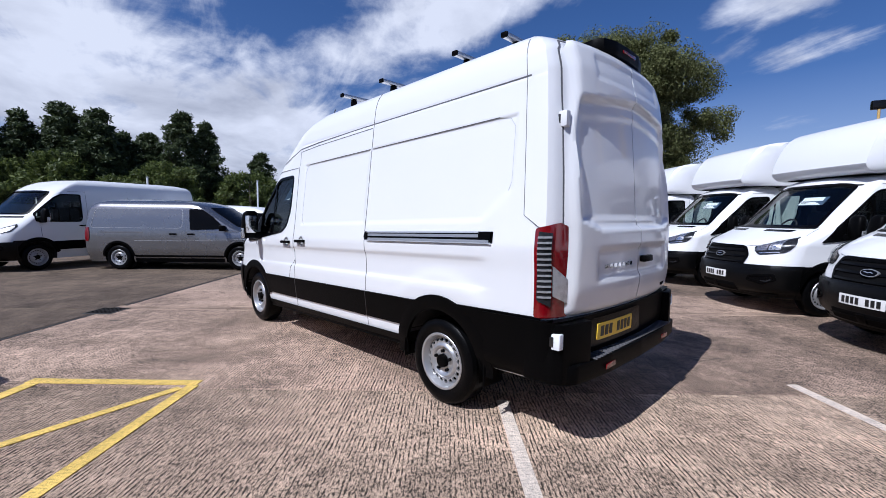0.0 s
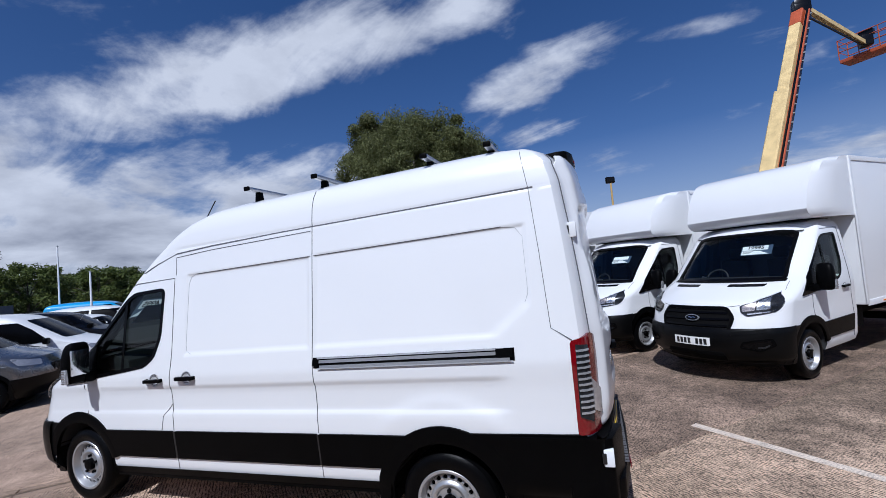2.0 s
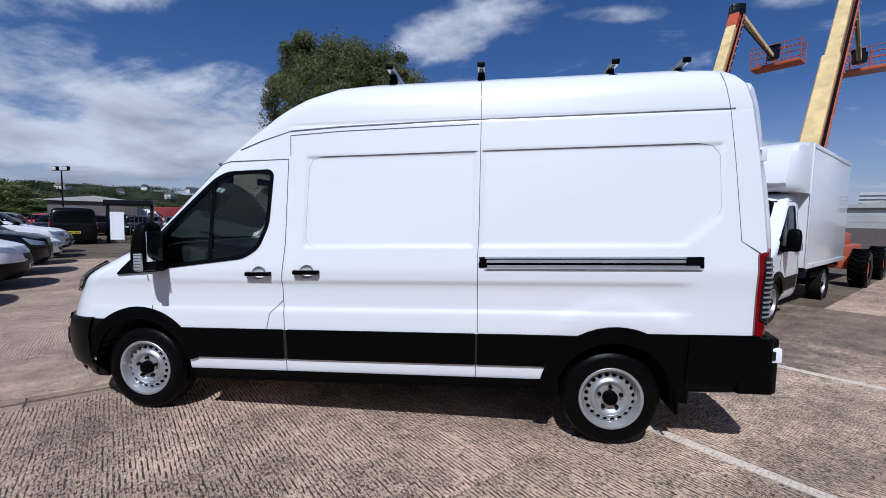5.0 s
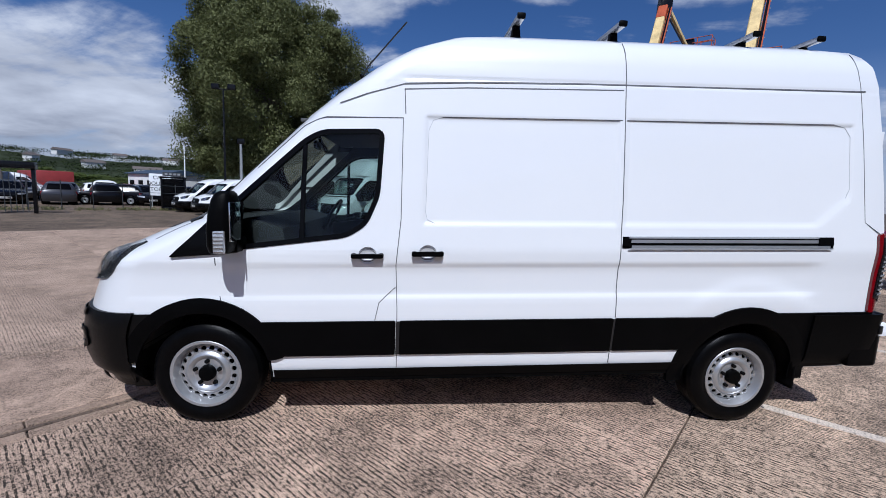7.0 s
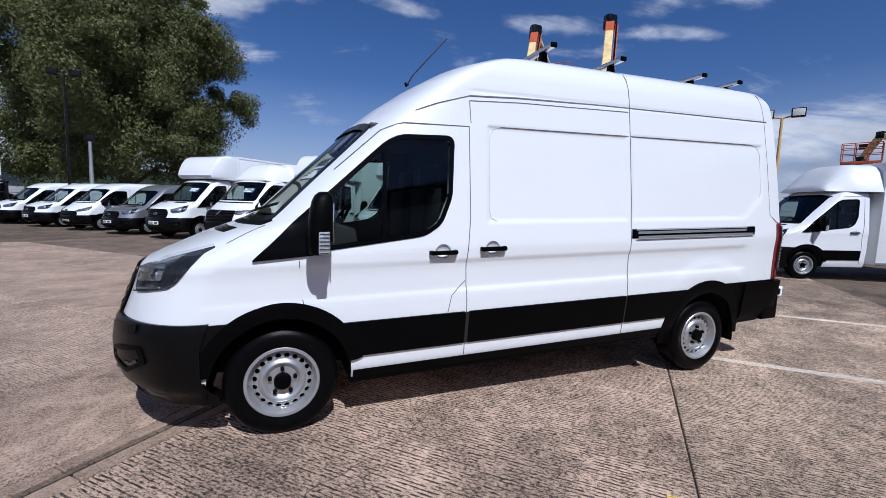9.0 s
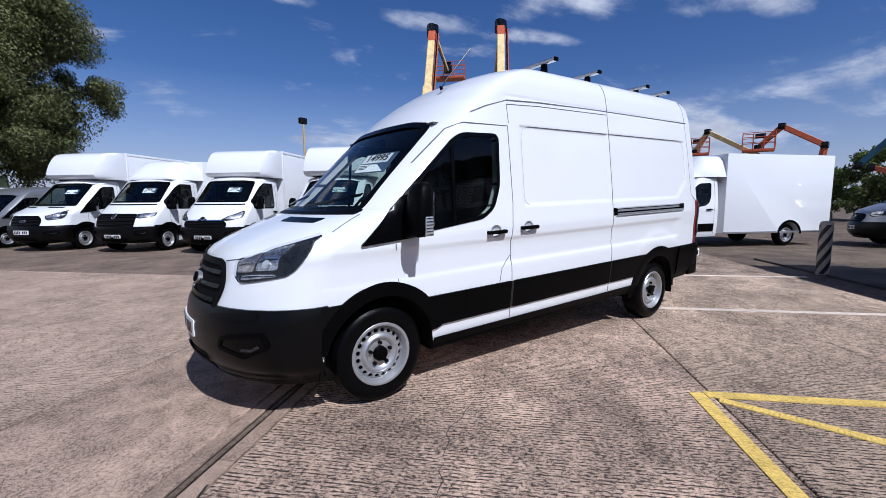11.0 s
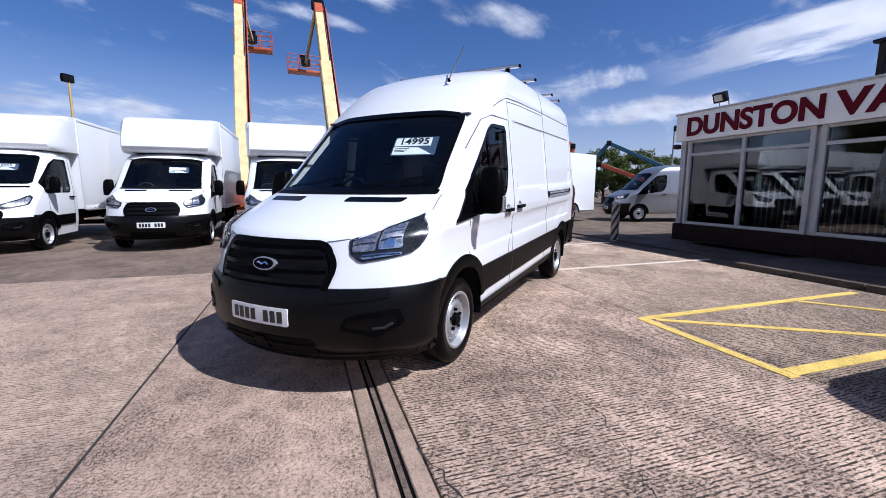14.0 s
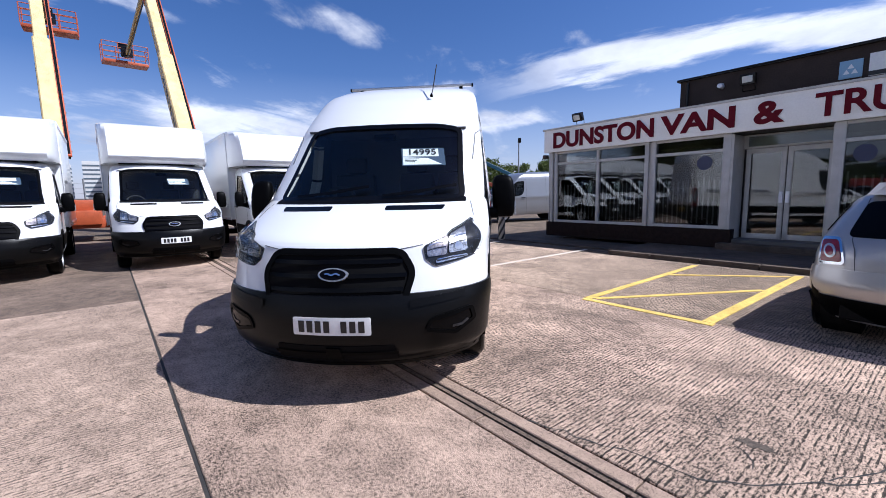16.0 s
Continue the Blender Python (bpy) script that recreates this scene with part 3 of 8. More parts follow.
NOSE_LOW = [(0.36, 2.83), (0.45, 2.92), (0.55, 2.955), (0.68, 2.96), (0.80, 2.935), (0.95, 2.885), (1.08, 2.835), (1.14, 2.81), (1.18, 2.77), (1.22, 2.69), (1.28, 2.555),
            (1.34, 2.42), (1.39, 2.285), (1.44, 2.13), (1.76, 1.79), (2.15, 1.375)]
WIDTH_LOW = [(0.36, 0.95), (0.44, 0.985), (0.6, 1.0), (0.78, 1.018), (0.95, 1.017), (1.08, 1.019), (1.16, 1.025), (1.24, 1.03), (1.33, 1.02), (1.42, 1.01), (1.6, 0.99), (2.03, 0.942)]
BOW = [(0.36, 0.10), (1.1, 0.10), (1.3, 0.14), (1.5, 0.14), (2.1, 0.12), (2.4, 0.10), (2.7, 0.02), (2.8, 0.0)]
CORNER = [(0.36, 0.50), (0.8, 0.54), (1.1, 0.54), (1.35, 0.38), (1.45, 0.26), (2.1, 0.20), (2.5, 0.22), (2.70, 0.30), (2.8, 0.2)]
HIGH = Shell(
    nose=NOSE_LOW + [(2.30, 1.19), (2.45, 0.97), (2.58, 0.74), (2.66, 0.52), (2.71, 0.28), (2.74, -0.05), (2.757, -0.5), (2.765, -1.0)],
    tail=[(0.36, -2.92), (0.6, -2.97), (1.0, -2.985), (1.4, -2.98), (1.7, -2.96), (2.1, -2.925), (2.4, -2.89), (2.55, -2.85), (2.64, -2.77), (2.69, -2.64), (2.73, -2.35), (2.757, -1.9), (2.765, -1.6)],
    width=WIDTH_LOW + [(2.32, 0.905), (2.42, 0.893), (2.52, 0.875), (2.60, 0.845), (2.66, 0.80), (2.70, 0.735), (2.735, 0.60), (2.757, 0.38), (2.765, 0.2)],
    bow=BOW, corner=CORNER, rake=0.03, dent=van_dent)
LOWCAB = Shell(
    nose=NOSE_LOW + [(2.20, 1.31), (2.24, 1.22), (2.28, 1.05), (2.30, 0.9), (2.31, 0.8)],
    tail=[(0.36, 0.42), (2.1, 0.44), (2.25, 0.46), (2.31, 0.55)],
    width=WIDTH_LOW + [(2.14, 0.92), (2.20, 0.88), (2.25, 0.80), (2.285, 0.66), (2.305, 0.45), (2.31, 0.3)],
    bow=BOW, corner=CORNER, rake=0.02, tail_corner=0.08, tail_bow=0.0)
MIDVAN = Shell(
    nose=NOSE_LOW + [(2.24, 1.27), (2.36, 1.05), (2.43, 0.82), (2.47, 0.5), (2.49, 0.0), (2.50, -0.6)],
    tail=[(0.36, -2.6), (0.6, -2.65), (1.4, -2.66), (2.1, -2.62), (2.35, -2.55), (2.43, -2.4), (2.48, -2.0), (2.50, -1.5)],
    width=WIDTH_LOW + [(2.2, 0.915), (2.32, 0.87), (2.4, 0.80), (2.45, 0.68), (2.48, 0.5), (2.50, 0.25)],
    bow=BOW, corner=CORNER, rake=0.02)

FAMILY = dict(
    wheels=(1.875, -1.875), arch=0.435, win=[(0.745, 2.015), (1.12, 2.005), (1.22, 1.955), (1.70, 1.51), (1.66, 1.265), (0.96, 1.345), (0.84, 1.42), (0.765, 1.60)],
    tri=[(1.70, 1.53), (2.05, 1.205), (1.62, 1.235), (1.60, 1.56)], bar=1.24,
    screen=[(-0.83, 1.43), (0.83, 1.43), (0.80, 1.62), (0.765, 2.10), (0.55, 2.135), (-0.55, 2.135), (-0.765, 2.10), (-0.80, 1.62)],
    light=[('f', 0.575, 1.135), ('f', 0.75, 1.212), ('f', 0.888, 1.288), ('f', 0.902, 1.252), ('f', 0.936, 1.083), ('f', 0.91, 1.05), ('f', 0.66, 1.000), ('f', 0.595, 1.05)],
    grille=[(-0.40, 1.115), (0.40, 1.115), (0.45, 1.095), (0.52, 0.98), (0.46, 0.77), (0.40, 0.72), (-0.40, 0.72), (-0.46, 0.77), (-0.52, 0.98), (-0.45, 1.095)],
    bars=4, badge=(0.97, 0.102, 0.042), bumper=(0.325, 0.845), plate=(0.65, 0.55), mirror=(1.655, 1.38), clad=True, vents=True, door=(0.615, 1.775), handle=(0.82, 1.215), ruler=3.0)


def mesh_rings(S, fine):
    zs = sorted({round(z, 4) for a, b in zip(S.t['nose'][0], S.t['nose'][0][1:]) for z in np.linspace(a, b, max(2, int((b - a) / (0.03 if fine else 0.09)) + 1))})
    if fine:
        zs = sorted(set(zs) | {0.915, 0.93, 0.945, 0.96, 1.125, 1.14, 1.155, 1.17, 1.395, 1.41, 1.425, 1.44, 1.455, 2.095, 2.11, 2.125, 2.14, 2.335, 2.35, 2.365, 2.38, 2.395})
    out = [zs[0]]
    for z in zs[1:]:
        if z - out[-1] > 0.004:
            out.append(z)
    return out


def mapped(S, pts):
    """Turn front-view ('f', y, z) and side-view ('s', x, z) corners into side-view ones."""
    return [(a, b) if k == 's' else (S.front_x(a, b), b) for k, a, b in pts]


def body_shell(root, S, spec, paint, fine, cab_back, label=""):
    """The painted body with its wheel arches, window openings and hollow cab."""
    w0, w1 = spec["wheels"]
    tail = S.v('tail', 1.0)
    cols = list(np.linspace(0.72, max(tail + 0.3, -2.72), 90)) if fine else list(np.linspace(0.72, tail + 0.25, 10 if tail < 0 else 3))
    if fine:
        cols = sorted(set([round(c, 3) for c in cols] + [0.475, 0.46, 0.445, -0.825, -0.84, -0.855, -0.885, -0.90, -0.915, -2.535, -2.55, -2.565]), reverse=True)
    body = finish(S.solid(mesh_rings(S, fine), cols), "body", paint, root, label)
    cuts = []
    for wx in (w0, w1):
        if wx < tail:
            continue
        for sg in (1, -1):
            c = bmesh.new()
            add_tube(c, (wx, sg * 0.52, 0.36 + S.rake * wx), (wx, sg * 1.3, 0.36 + S.rake * wx), spec["arch"], 40)
            cuts.append(cutter(c))
            c = box((wx, sg * 0.91, 0.18), (2 * spec["arch"] - 0.01, 0.78, 0.42))
            cuts.append(cutter(c))
    # hollow cab
    zs = list(np.linspace(0.85, S.v('ztop', 0) if 'ztop' in S.t else spec.get("roof_in", 2.12), 12))
    bm = bmesh.new()
    rows = []
    for z in zs:
        w = S.v('width', z) - 0.07
        xf = min(S.v('nose', z) - 0.12, spec.get("firewall", 1.72) if z < 1.40 else 9)
        xr = cab_back
        h = [(xf - S.v('bow', z) * s * s - 0.22 * (1 - (1 - s ** 3) ** (1 / 3)), s * w) for s in (0, 0.3, 0.6, 0.8, 0.93, 1.0)] + [(xr, w)]
        loop = h + [(x, -y) for x, y in h[1:]][::-1]
        rows.append([bm.verts.new((x, y, z)) for x, y in loop])
    n = len(rows[0])
    for a, b in zip(rows, rows[1:]):
        for i in range(n):
            bm.faces.new((a[i], a[(i + 1) % n], b[(i + 1) % n], b[i]))
    bm.faces.new(rows[0][::-1])
    bm.faces.new(rows[-1])
    cuts.append(cutter(bm))
    for sg in (1, -1):
        wn = rounded(spec["win"], 0.05)
        lo, hi = sorted((sg * 0.6, sg * 1.4))
        cuts.append(cutter(prism(wn, 'y', lo, hi)))
    cuts.append(cutter(prism(rounded(spec["screen"], 0.06), 'x', spec.get("screen_in", 0.95), 3.2)))
    if fine:
        for sg in (1, -1):
            for hx, hz in (spec["handle"], (0.43, 1.228)):
                c = bmesh.new()
                bmesh.ops.create_uvsphere(c, u_segments=32, v_segments=20, radius=0.075)
                bmesh.ops.transform(c, matrix=pose(hx, sg * (S.side_y(hx, hz) + 0.045), hz), verts=c.verts)
                cuts.append(cutter(c))
    cut(body, cuts)
    body.data.materials.append(CABDARK)
    top = spec.get("roof_in", 2.12) + 0.02
    for p in body.data.polygons:
        c = p.center
        if cab_back - 0.03 < c.x and 0.84 < c.z < top and abs(c.y) < S.v('width', c.z) - 0.03 and c.x < S.front_x(c.y, c.z) - 0.05:
            p.material_index = 1
        for wx in (w0, w1):
            r = math.hypot(c.x - wx, c.z - 0.36 - S.rake * wx)
            if r < spec["arch"] + 0.03 and 0.5 < abs(c.y) < S.v('width', c.z) - 0.004 and (abs(p.normal.y) < 0.3 or abs(c.y) < 0.56):
                p.material_index = 1
    body.data.transform(S.shear)
    return body


def cab_interior(root, S, spec, back):
    sh = S.shear
    part("floor_pan", box((1.1, 0, 0.88), (1.3, 1.84, 0.06)), DASH, root, m=sh)
    bm = prism([(2.02, 1.36), (1.62, 1.45), (1.40, 1.38), (1.36, 1.14), (1.55, 0.92), (1.74, 0.90), (1.74, 1.34)], 'y', -0.86, 0.86, 0.02)
    part("dashboard", bm, DASH, root, m=sh)
    for y, w in ((-0.52, 0.50), (0.20, 0.42), (0.64, 0.42)):
        bm = box((0.98, y, 1.02), (0.50, w, 0.16), 0.05)
        add_box(bm, (0.70, y, 1.36), (0.15, w * 0.95, 0.64), 0.06, m=None)
        add_box(bm, (0.66, y, 1.78), (0.11, 0.25, 0.19), 0.05)
        part("seat", bm, SEAT, root, m=sh)
    # steering wheel on the right-hand side
    bm = bmesh.new()
    pts = [Vector((0, 0.185 * math.cos(a), 0.185 * math.sin(a))) for a in np.linspace(0, 2 * math.pi, 25)]
    bm = sweep(pts, 0.016, 8)
    add_box(bm, (0.01, 0, 0), (0.03, 0.34, 0.05), 0.01)
    add_box(bm, (0.012, 0, -0.08), (0.03, 0.05, 0.16), 0.01)
    part("steering_wheel", bm, DASH, root, m=sh @ pose(1.33, -0.52, 1.38, 0, -28, 0))
    part("bulkhead", box((back + 0.02, 0, 1.5), (0.03, 1.78, 1.24), 0.01), CABGREY, root, m=sh)
    part("headlining", box((0.9, 0, 2.10), (0.8, 1.6, 0.02), 0.005), CABGREY, root, m=sh)
    part("rear_view_mirror", box((1.36, 0, 2.02), (0.03, 0.22, 0.07), 0.02), PLASTIC, root, m=sh)


def plate_bars(root, front, y0, z0, wide, high, m, yellow=False):
    """A number plate whose characters are plain bars."""
    pl = part("number_plate", sheet(rounded([(y0 - wide / 2, z0 - high / 2), (y0 + wide / 2, z0 - high / 2), (y0 + wide / 2, z0 + high / 2), (y0 - wide / 2, z0 + high / 2)], 0.012), front, 0.034, 0.02, 0.13),
              PLATEY if yellow else PLATEW, root, "yellow number plate" if yellow else "white number plate", m=m)
    cw = wide * 0.88 / 8
    for i in (0, 1, 2, 3, 5, 6, 7):
        yy = y0 - wide * 0.44 + cw * (i + 0.5)
        part("plate_bar", sheet([(yy - cw * 0.34, z0 - high * 0.32), (yy + cw * 0.34, z0 - high * 0.32), (yy + cw * 0.34, z0 + high * 0.32), (yy - cw * 0.34, z0 + high * 0.32)], front, 0.037, 0.003, 0.2), INK, pl, m=m)
    return pl


def door_handle(root, f, x, z, m):
    bm = sheet(rounded([(x - 0.10, z - 0.013), (x + 0.10, z - 0.013), (x + 0.10, z + 0.015), (x - 0.10, z + 0.015)], 0.012), f, 0.036, 0.022, 0.05)
    h = part("door_handle", bm, PLASTIC, root, "slim black pull handle over a cup", m=m)
    for dx in (-0.088, 0.088):
        part("handle_mount", sheet(rounded([(x + dx - 0.016, z - 0.014), (x + dx + 0.016, z - 0.014), (x + dx + 0.016, z + 0.016), (x + dx - 0.016, z + 0.016)], 0.01), f, 0.02, 0.022, 0.05), PLASTIC, h, m=m)
    # grey ring paints the shaded rim of the white handle cup
    part("cup_rim_shade", ribbon([(x + 0.054 * math.cos(a), z + 0.040 * math.sin(a)) for a in np.linspace(0, 2 * math.pi, 25)[:-1]], f, 0.004, 0.0012, True), SEAMM, h, m=m)


def door_mirror(root, S, spec, sg, m, big=1.0):
    x, z = spec["mirror"]
    f = S.side(sg)
    y = S.side_y(x, z)
    bm = bmesh.new()
    rows = []
    for dz, w, d, lean in ((-0.150, 0.055, 0.035, 0.00), (-0.142, 0.080, 0.055, 0.0), (-0.10, 0.096, 0.068, 0.0), (0.0, 0.102, 0.072, 0.005), (0.10, 0.100, 0.068, 0.012),
                           (0.17, 0.092, 0.060, 0.020), (0.205, 0.078, 0.048, 0.026), (0.222, 0.050, 0.028, 0.030)):
        row = []
        for k in range(20):
            a = 2 * math.pi * k / 20
            c, q = math.cos(a), math.sin(a)
            row.append(bm.verts.new((x + 0.015 - lean + d * math.copysign(abs(c) ** 0.62, c), sg * (y + 0.145 - 0.4 * lean + w * math.copysign(abs(q) ** 0.62, q)), z + 0.02 + dz)))
        rows.append(row)
    for p, q in zip(rows, rows[1:]):
        for k in range(20):
            bm.faces.new((p[k], p[(k + 1) % 20], q[(k + 1) % 20], q[k]))
    bm.faces.new(rows[0][::-1])
    bm.faces.new(rows[-1])
    ob = part("door_mirror", bm, PLASTIC, root, "black door mirror", m=m)
    part("mirror_arm", box((x + 0.01, sg * (y + 0.02), z - 0.09), (0.14, 0.16, 0.10), 0.03), PLASTIC, ob, m=m)
    part("mirror_glass", box((x - 0.062, sg * (y + 0.145), z + 0.06), (0.010, 0.15, 0.23), 0.004), CHROME, ob, m=m)
    bm = bmesh.new()
    add_box(bm, (x - 0.008, sg * (y + 0.238), z - 0.055), (0.066, 0.026, 0.135), 0.012)
    lamp = part("indicator", bm, CLEARL, ob, "clear ribbed indicator lens", m=m)
    bm = bmesh.new()
    for k in range(6):
        add_box(bm, (x - 0.008, sg * (y + 0.252), z - 0.11 + 0.022 * k), (0.055, 0.006, 0.005))
    part("lens_rib", bm, CHROME, lamp, m=m)


def headlight(root, S, spec, sg, m, detail):
    f = S.side(sg)
    poly = rounded(mapped(S, spec["light"]), 0.014)
    hl = part("headlight", sheet(poly, f, 0.010, 0.03, 0.03), SMOKEL, root, "clear headlamp with dark bezel", m=m)
    cx, cz = sum(p[0] for p in poly) / len(poly), sum(p[1] for p in poly) / len(poly)
    if detail or spec["light"] is FAMILY["light"]:
        F = lambda y, z, o: S.front(sg * y, z, o)
        for pl, mt, nm in (([(0.605, 1.062), (0.598, 1.130), (0.735, 1.188), (0.728, 1.072)], REFLAMB, "indicator_chamber"), ([(0.742, 1.078), (0.747, 1.192), (0.845, 1.236), (0.858, 1.16), (0.865, 1.088)], REFLECT, "reflector"),
                           ([(0.665, 1.018), (0.655, 1.036), (0.86, 1.060), (0.87, 1.046)], REFLECT, "running_light")):
            ch = part(nm, sheet(rounded(pl, 0.015), F, 0.017, 0.006, 0.03), mt, hl, m=m)
            if detail:
                ya, yb = min(p[0] for p in pl) + 0.012, max(p[0] for p in pl) - 0.012
                zs = [p[1] for p in pl]
                for j in range(2):
                    zf = min(zs) + (max(zs) - min(zs)) * (0.36 + 0.22 * j)
                    part("reflector_rib", ribbon([(ya, zf), ((ya + yb) / 2, zf + 0.012), (yb, zf + 0.016)], F, 0.005, 0.021), CHROME if j else SMOKEL, hl, m=m)
        part("bulb", sheet([(0.80 + 0.025 * math.cos(a), 1.12 + 0.025 * math.sin(a)) for a in np.linspace(0, 2 * math.pi, 13)[:-1]], F, 0.022, 0.006, 0.03), CHROME, hl, m=m)
        part("lens", sheet(poly, f, 0.028, 0.016, 0.03), LENS, hl, m=m).visible_shadow = False
    else:
        small = [(cx + 0.80 * (px - cx), cz + 0.74 * (pz - cz)) for px, pz in poly]
        part("reflector", sheet(small, f, 0.016, 0.006, 0.03), REFLECT, hl, m=m)
        part("lens", sheet(poly, f, 0.024, 0.012, 0.04), LENS, hl, m=m).visible_shadow = False


def front_parts(root, S, spec, detail=True, plate=True):
    sh = S.shear
    w0 = spec["wheels"][0]
    b0, b1 = spec["bumper"]
    part("front_bumper", S.band(b0, b1, w0 + spec["arch"] + 0.02, 'f', 0.026, 12, 0.10, lambda t: 0.2 + 0.8 * min(1, 4 * t, 5 * (1 - t) + 0.55)), BUMPERP, root, "black plastic front bumper", m=sh)
    if detail or spec["clad"]:
        part("lower_intake", sheet(rounded([(-0.42, b0 + 0.085), (0.42, b0 + 0.085), (0.40, b0 + 0.20), (-0.40, b0 + 0.20)], 0.02), S.front, 0.030, 0.006, 0.12), DARK, root, m=sh)
        part("intake_bar", ribbon([(-0.42, b0 + 0.145), (0, b0 + 0.145), (0.42, b0 + 0.145)], S.front, 0.020, 0.038), PLASTIC, root, m=sh)
        part("tow_cover", sheet(rounded([(-0.05, b0 + 0.10), (0.05, b0 + 0.10), (0.05, b0 + 0.19), (-0.05, b0 + 0.19)], 0.012), S.front, 0.044, 0.012, 0.05), PLASTIC, root, m=sh)
        part("bumper_shelf", ribbon([(-0.84, b1 - 0.034), (-0.75, b1 - 0.045), (-0.50, b1 - 0.07)], S.front, 0.045, 0.034), BUMPERP, root, m=sh)
        part("bumper_shelf", ribbon([(0.84, b1 - 0.034), (0.75, b1 - 0.045), (0.50, b1 - 0.07)], S.front, 0.045, 0.034), BUMPERP, root, m=sh)
        part("bumper_lip", ribbon([(-0.86, b0 + 0.045), (-0.5, b0 + 0.04), (0, b0 + 0.035), (0.5, b0 + 0.04), (0.86, b0 + 0.045)], S.front, 0.05, 0.034), PLASTIC, root, m=sh)
        for sg in (1, -1):
            fr = part("fog_lamp_recess", sheet(rounded([(sg * 0.60, 0.60), (sg * 0.63, 0.665), (sg * 0.88, 0.705), (sg * 0.90, 0.625), (sg * 0.78, 0.555)], 0.02), S.front, 0.029, 0.006, 0.05), GLOSSBLK, root, m=sh)
            part("fog_lamp_frame", ribbon(rounded([(sg * 0.60, 0.60), (sg * 0.63, 0.665), (sg * 0.88, 0.705), (sg * 0.90, 0.625), (sg * 0.78, 0.555)], 0.02), S.front, 0.022, 0.036, True), PLASTIC, fr, m=sh)
            part("fog_lamp_trim", ribbon([(sg * 0.76, 0.60), (sg * 0.82, 0.60), (sg * 0.86, 0.63)], S.front, 0.018, 0.034), SMOKEL, fr, m=sh)
    g = part("grille", sheet(rounded(spec["grille"], 0.05), S.front, 0.006, 0.03, 0.05), DARK, root, "black grille with horizontal bars", m=sh)
    gz = [p[1] for p in spec["grille"]]
    gy = max(p[0] for p in spec["grille"])
    nb = spec["bars"]
    for k in range(nb):
        z = min(gz) + (max(gz) - min(gz)) * (k + 0.75) / (nb + 0.5)
        ww = max([y for y in np.linspace(0.1, gy, 40) if inside(spec["grille"], float(y), float(z))] or [0.2]) - 0.03
        part("grille_bar", ribbon([(-ww, z), (-ww * 0.5, z), (0, z), (ww * 0.5, z), (ww, z)], S.front, 0.026 if nb < 6 else 0.02, 0.020), spec.get("bar_mat", GLOSSBLK), g, m=sh)
    if detail or spec["clad"]:
        part("grille_frame", ribbon(rounded(spec["grille"], 0.05), S.front, 0.04, 0.018, True), PLASTIC, g, m=sh)
    bz, bw, bh = spec["badge"]
    bd = part("badge", sheet([(bw * math.cos(a), bz + bh * math.sin(a)) for a in np.linspace(0, 2 * math.pi, 25)[:-1]], S.front, 0.034, 0.03, 0.04), STEEL, g, "plain badge", m=sh)
    part("badge_field", sheet([(bw * 0.86 * math.cos(a), bz + bh * 0.80 * math.sin(a)) for a in np.linspace(0, 2 * math.pi, 25)[:-1]], S.front, 0.040, 0.008, 0.04), spec.get("badge_mat", BADGE), bd, m=sh)
    if spec.get("badge_mat") is None:
        part("badge_stroke", ribbon([(bw * (-0.5 + k / 12), bz + bh * 0.12 * math.sin(k * 0.9)) for k in range(13)], S.front, 0.010, 0.045), CHROME, bd, m=sh)
    if plate:
        plate_bars(root, S.front, 0, spec["plate"][0], 0.52, 0.111, sh)
    for sg in (1, -1):
        if spec["light"] is FAMILY["light"]:
            for line in ([(0.43, 1.128), (0.575, 1.148)], [(0.905, 1.308), (0.892, 1.35), (0.872, 1.412)]):
                part("bonnet_seam", ribbon([(sg * a, b) for a, b in line], S.front, 0.005, 0.003), SEAMM, root, m=sh)
        headlight(root, S, spec, sg, sh, detail)
        f = S.side(sg)
        fr = part("window_frame", ribbon(rounded(spec["win"], 0.05), f, 0.032, 0.004, True), GLOSSBLK, root, m=sh)
        if "tri" in spec:
            part("quarter_panel_trim", sheet(rounded(spec["tri"], 0.02), f, 0.012, 0.02, 0.05), GLOSSBLK, fr, m=sh)
        gl = part("side_window", sheet(rounded(spec["win"], 0.05), f, -0.010, 0.0, 0.09), GLASS_S, root, m=sh)
        gl.visible_shadow = False
        if spec.get("bar"):
            zz = [z for z in np.linspace(1.1, 2.2, 60) if inside(spec["win"], spec["bar"], float(z))]
            if zz:
                part("window_divider", ribbon([(spec["bar"], min(zz)), (spec["bar"] - 0.01, max(zz))], f, 0.03, 0.002), GLOSSBLK, fr, m=sh)
        door_mirror(root, S, spec, sg, sh)
        door_handle(root, f, spec["handle"][0], spec["handle"][1], sh)
        # door gaps
        d0, d1 = spec["door"]
        roof = max(p[1] for p in spec["win"]) + 0.09
        a_top = [(1.15, roof - 0.02), (1.25, roof - 0.06), (1.55, roof - 0.33)]
        part("door_seam", ribbon([(d0, 0.44), (d0 + 0.005, 0.85), (d0 + 0.02, 1.15), (d0 - 0.005, 1.45), (d0, roof), (1.10, roof - 0.005)] + (a_top if spec.get("a_seam") else []), f, 0.005, 0.003), SEAMM, root, m=sh)
        part("door_seam", ribbon([(d1 - 0.03, 0.90), (d1 - 0.01, 1.0), (d1, 1.20)], f, 0.005, 0.003), SEAMM, root, m=sh)
    sc = part("windscreen", sheet(rounded(spec["screen"], 0.06), S.front, -0.010, 0.0, 0.09), GLASS_F, root, m=sh)
    sc.visible_shadow = False
    inner = [(y * 0.972, 1.78 + (z - 1.78) * 0.955) for y, z in spec["screen"]]
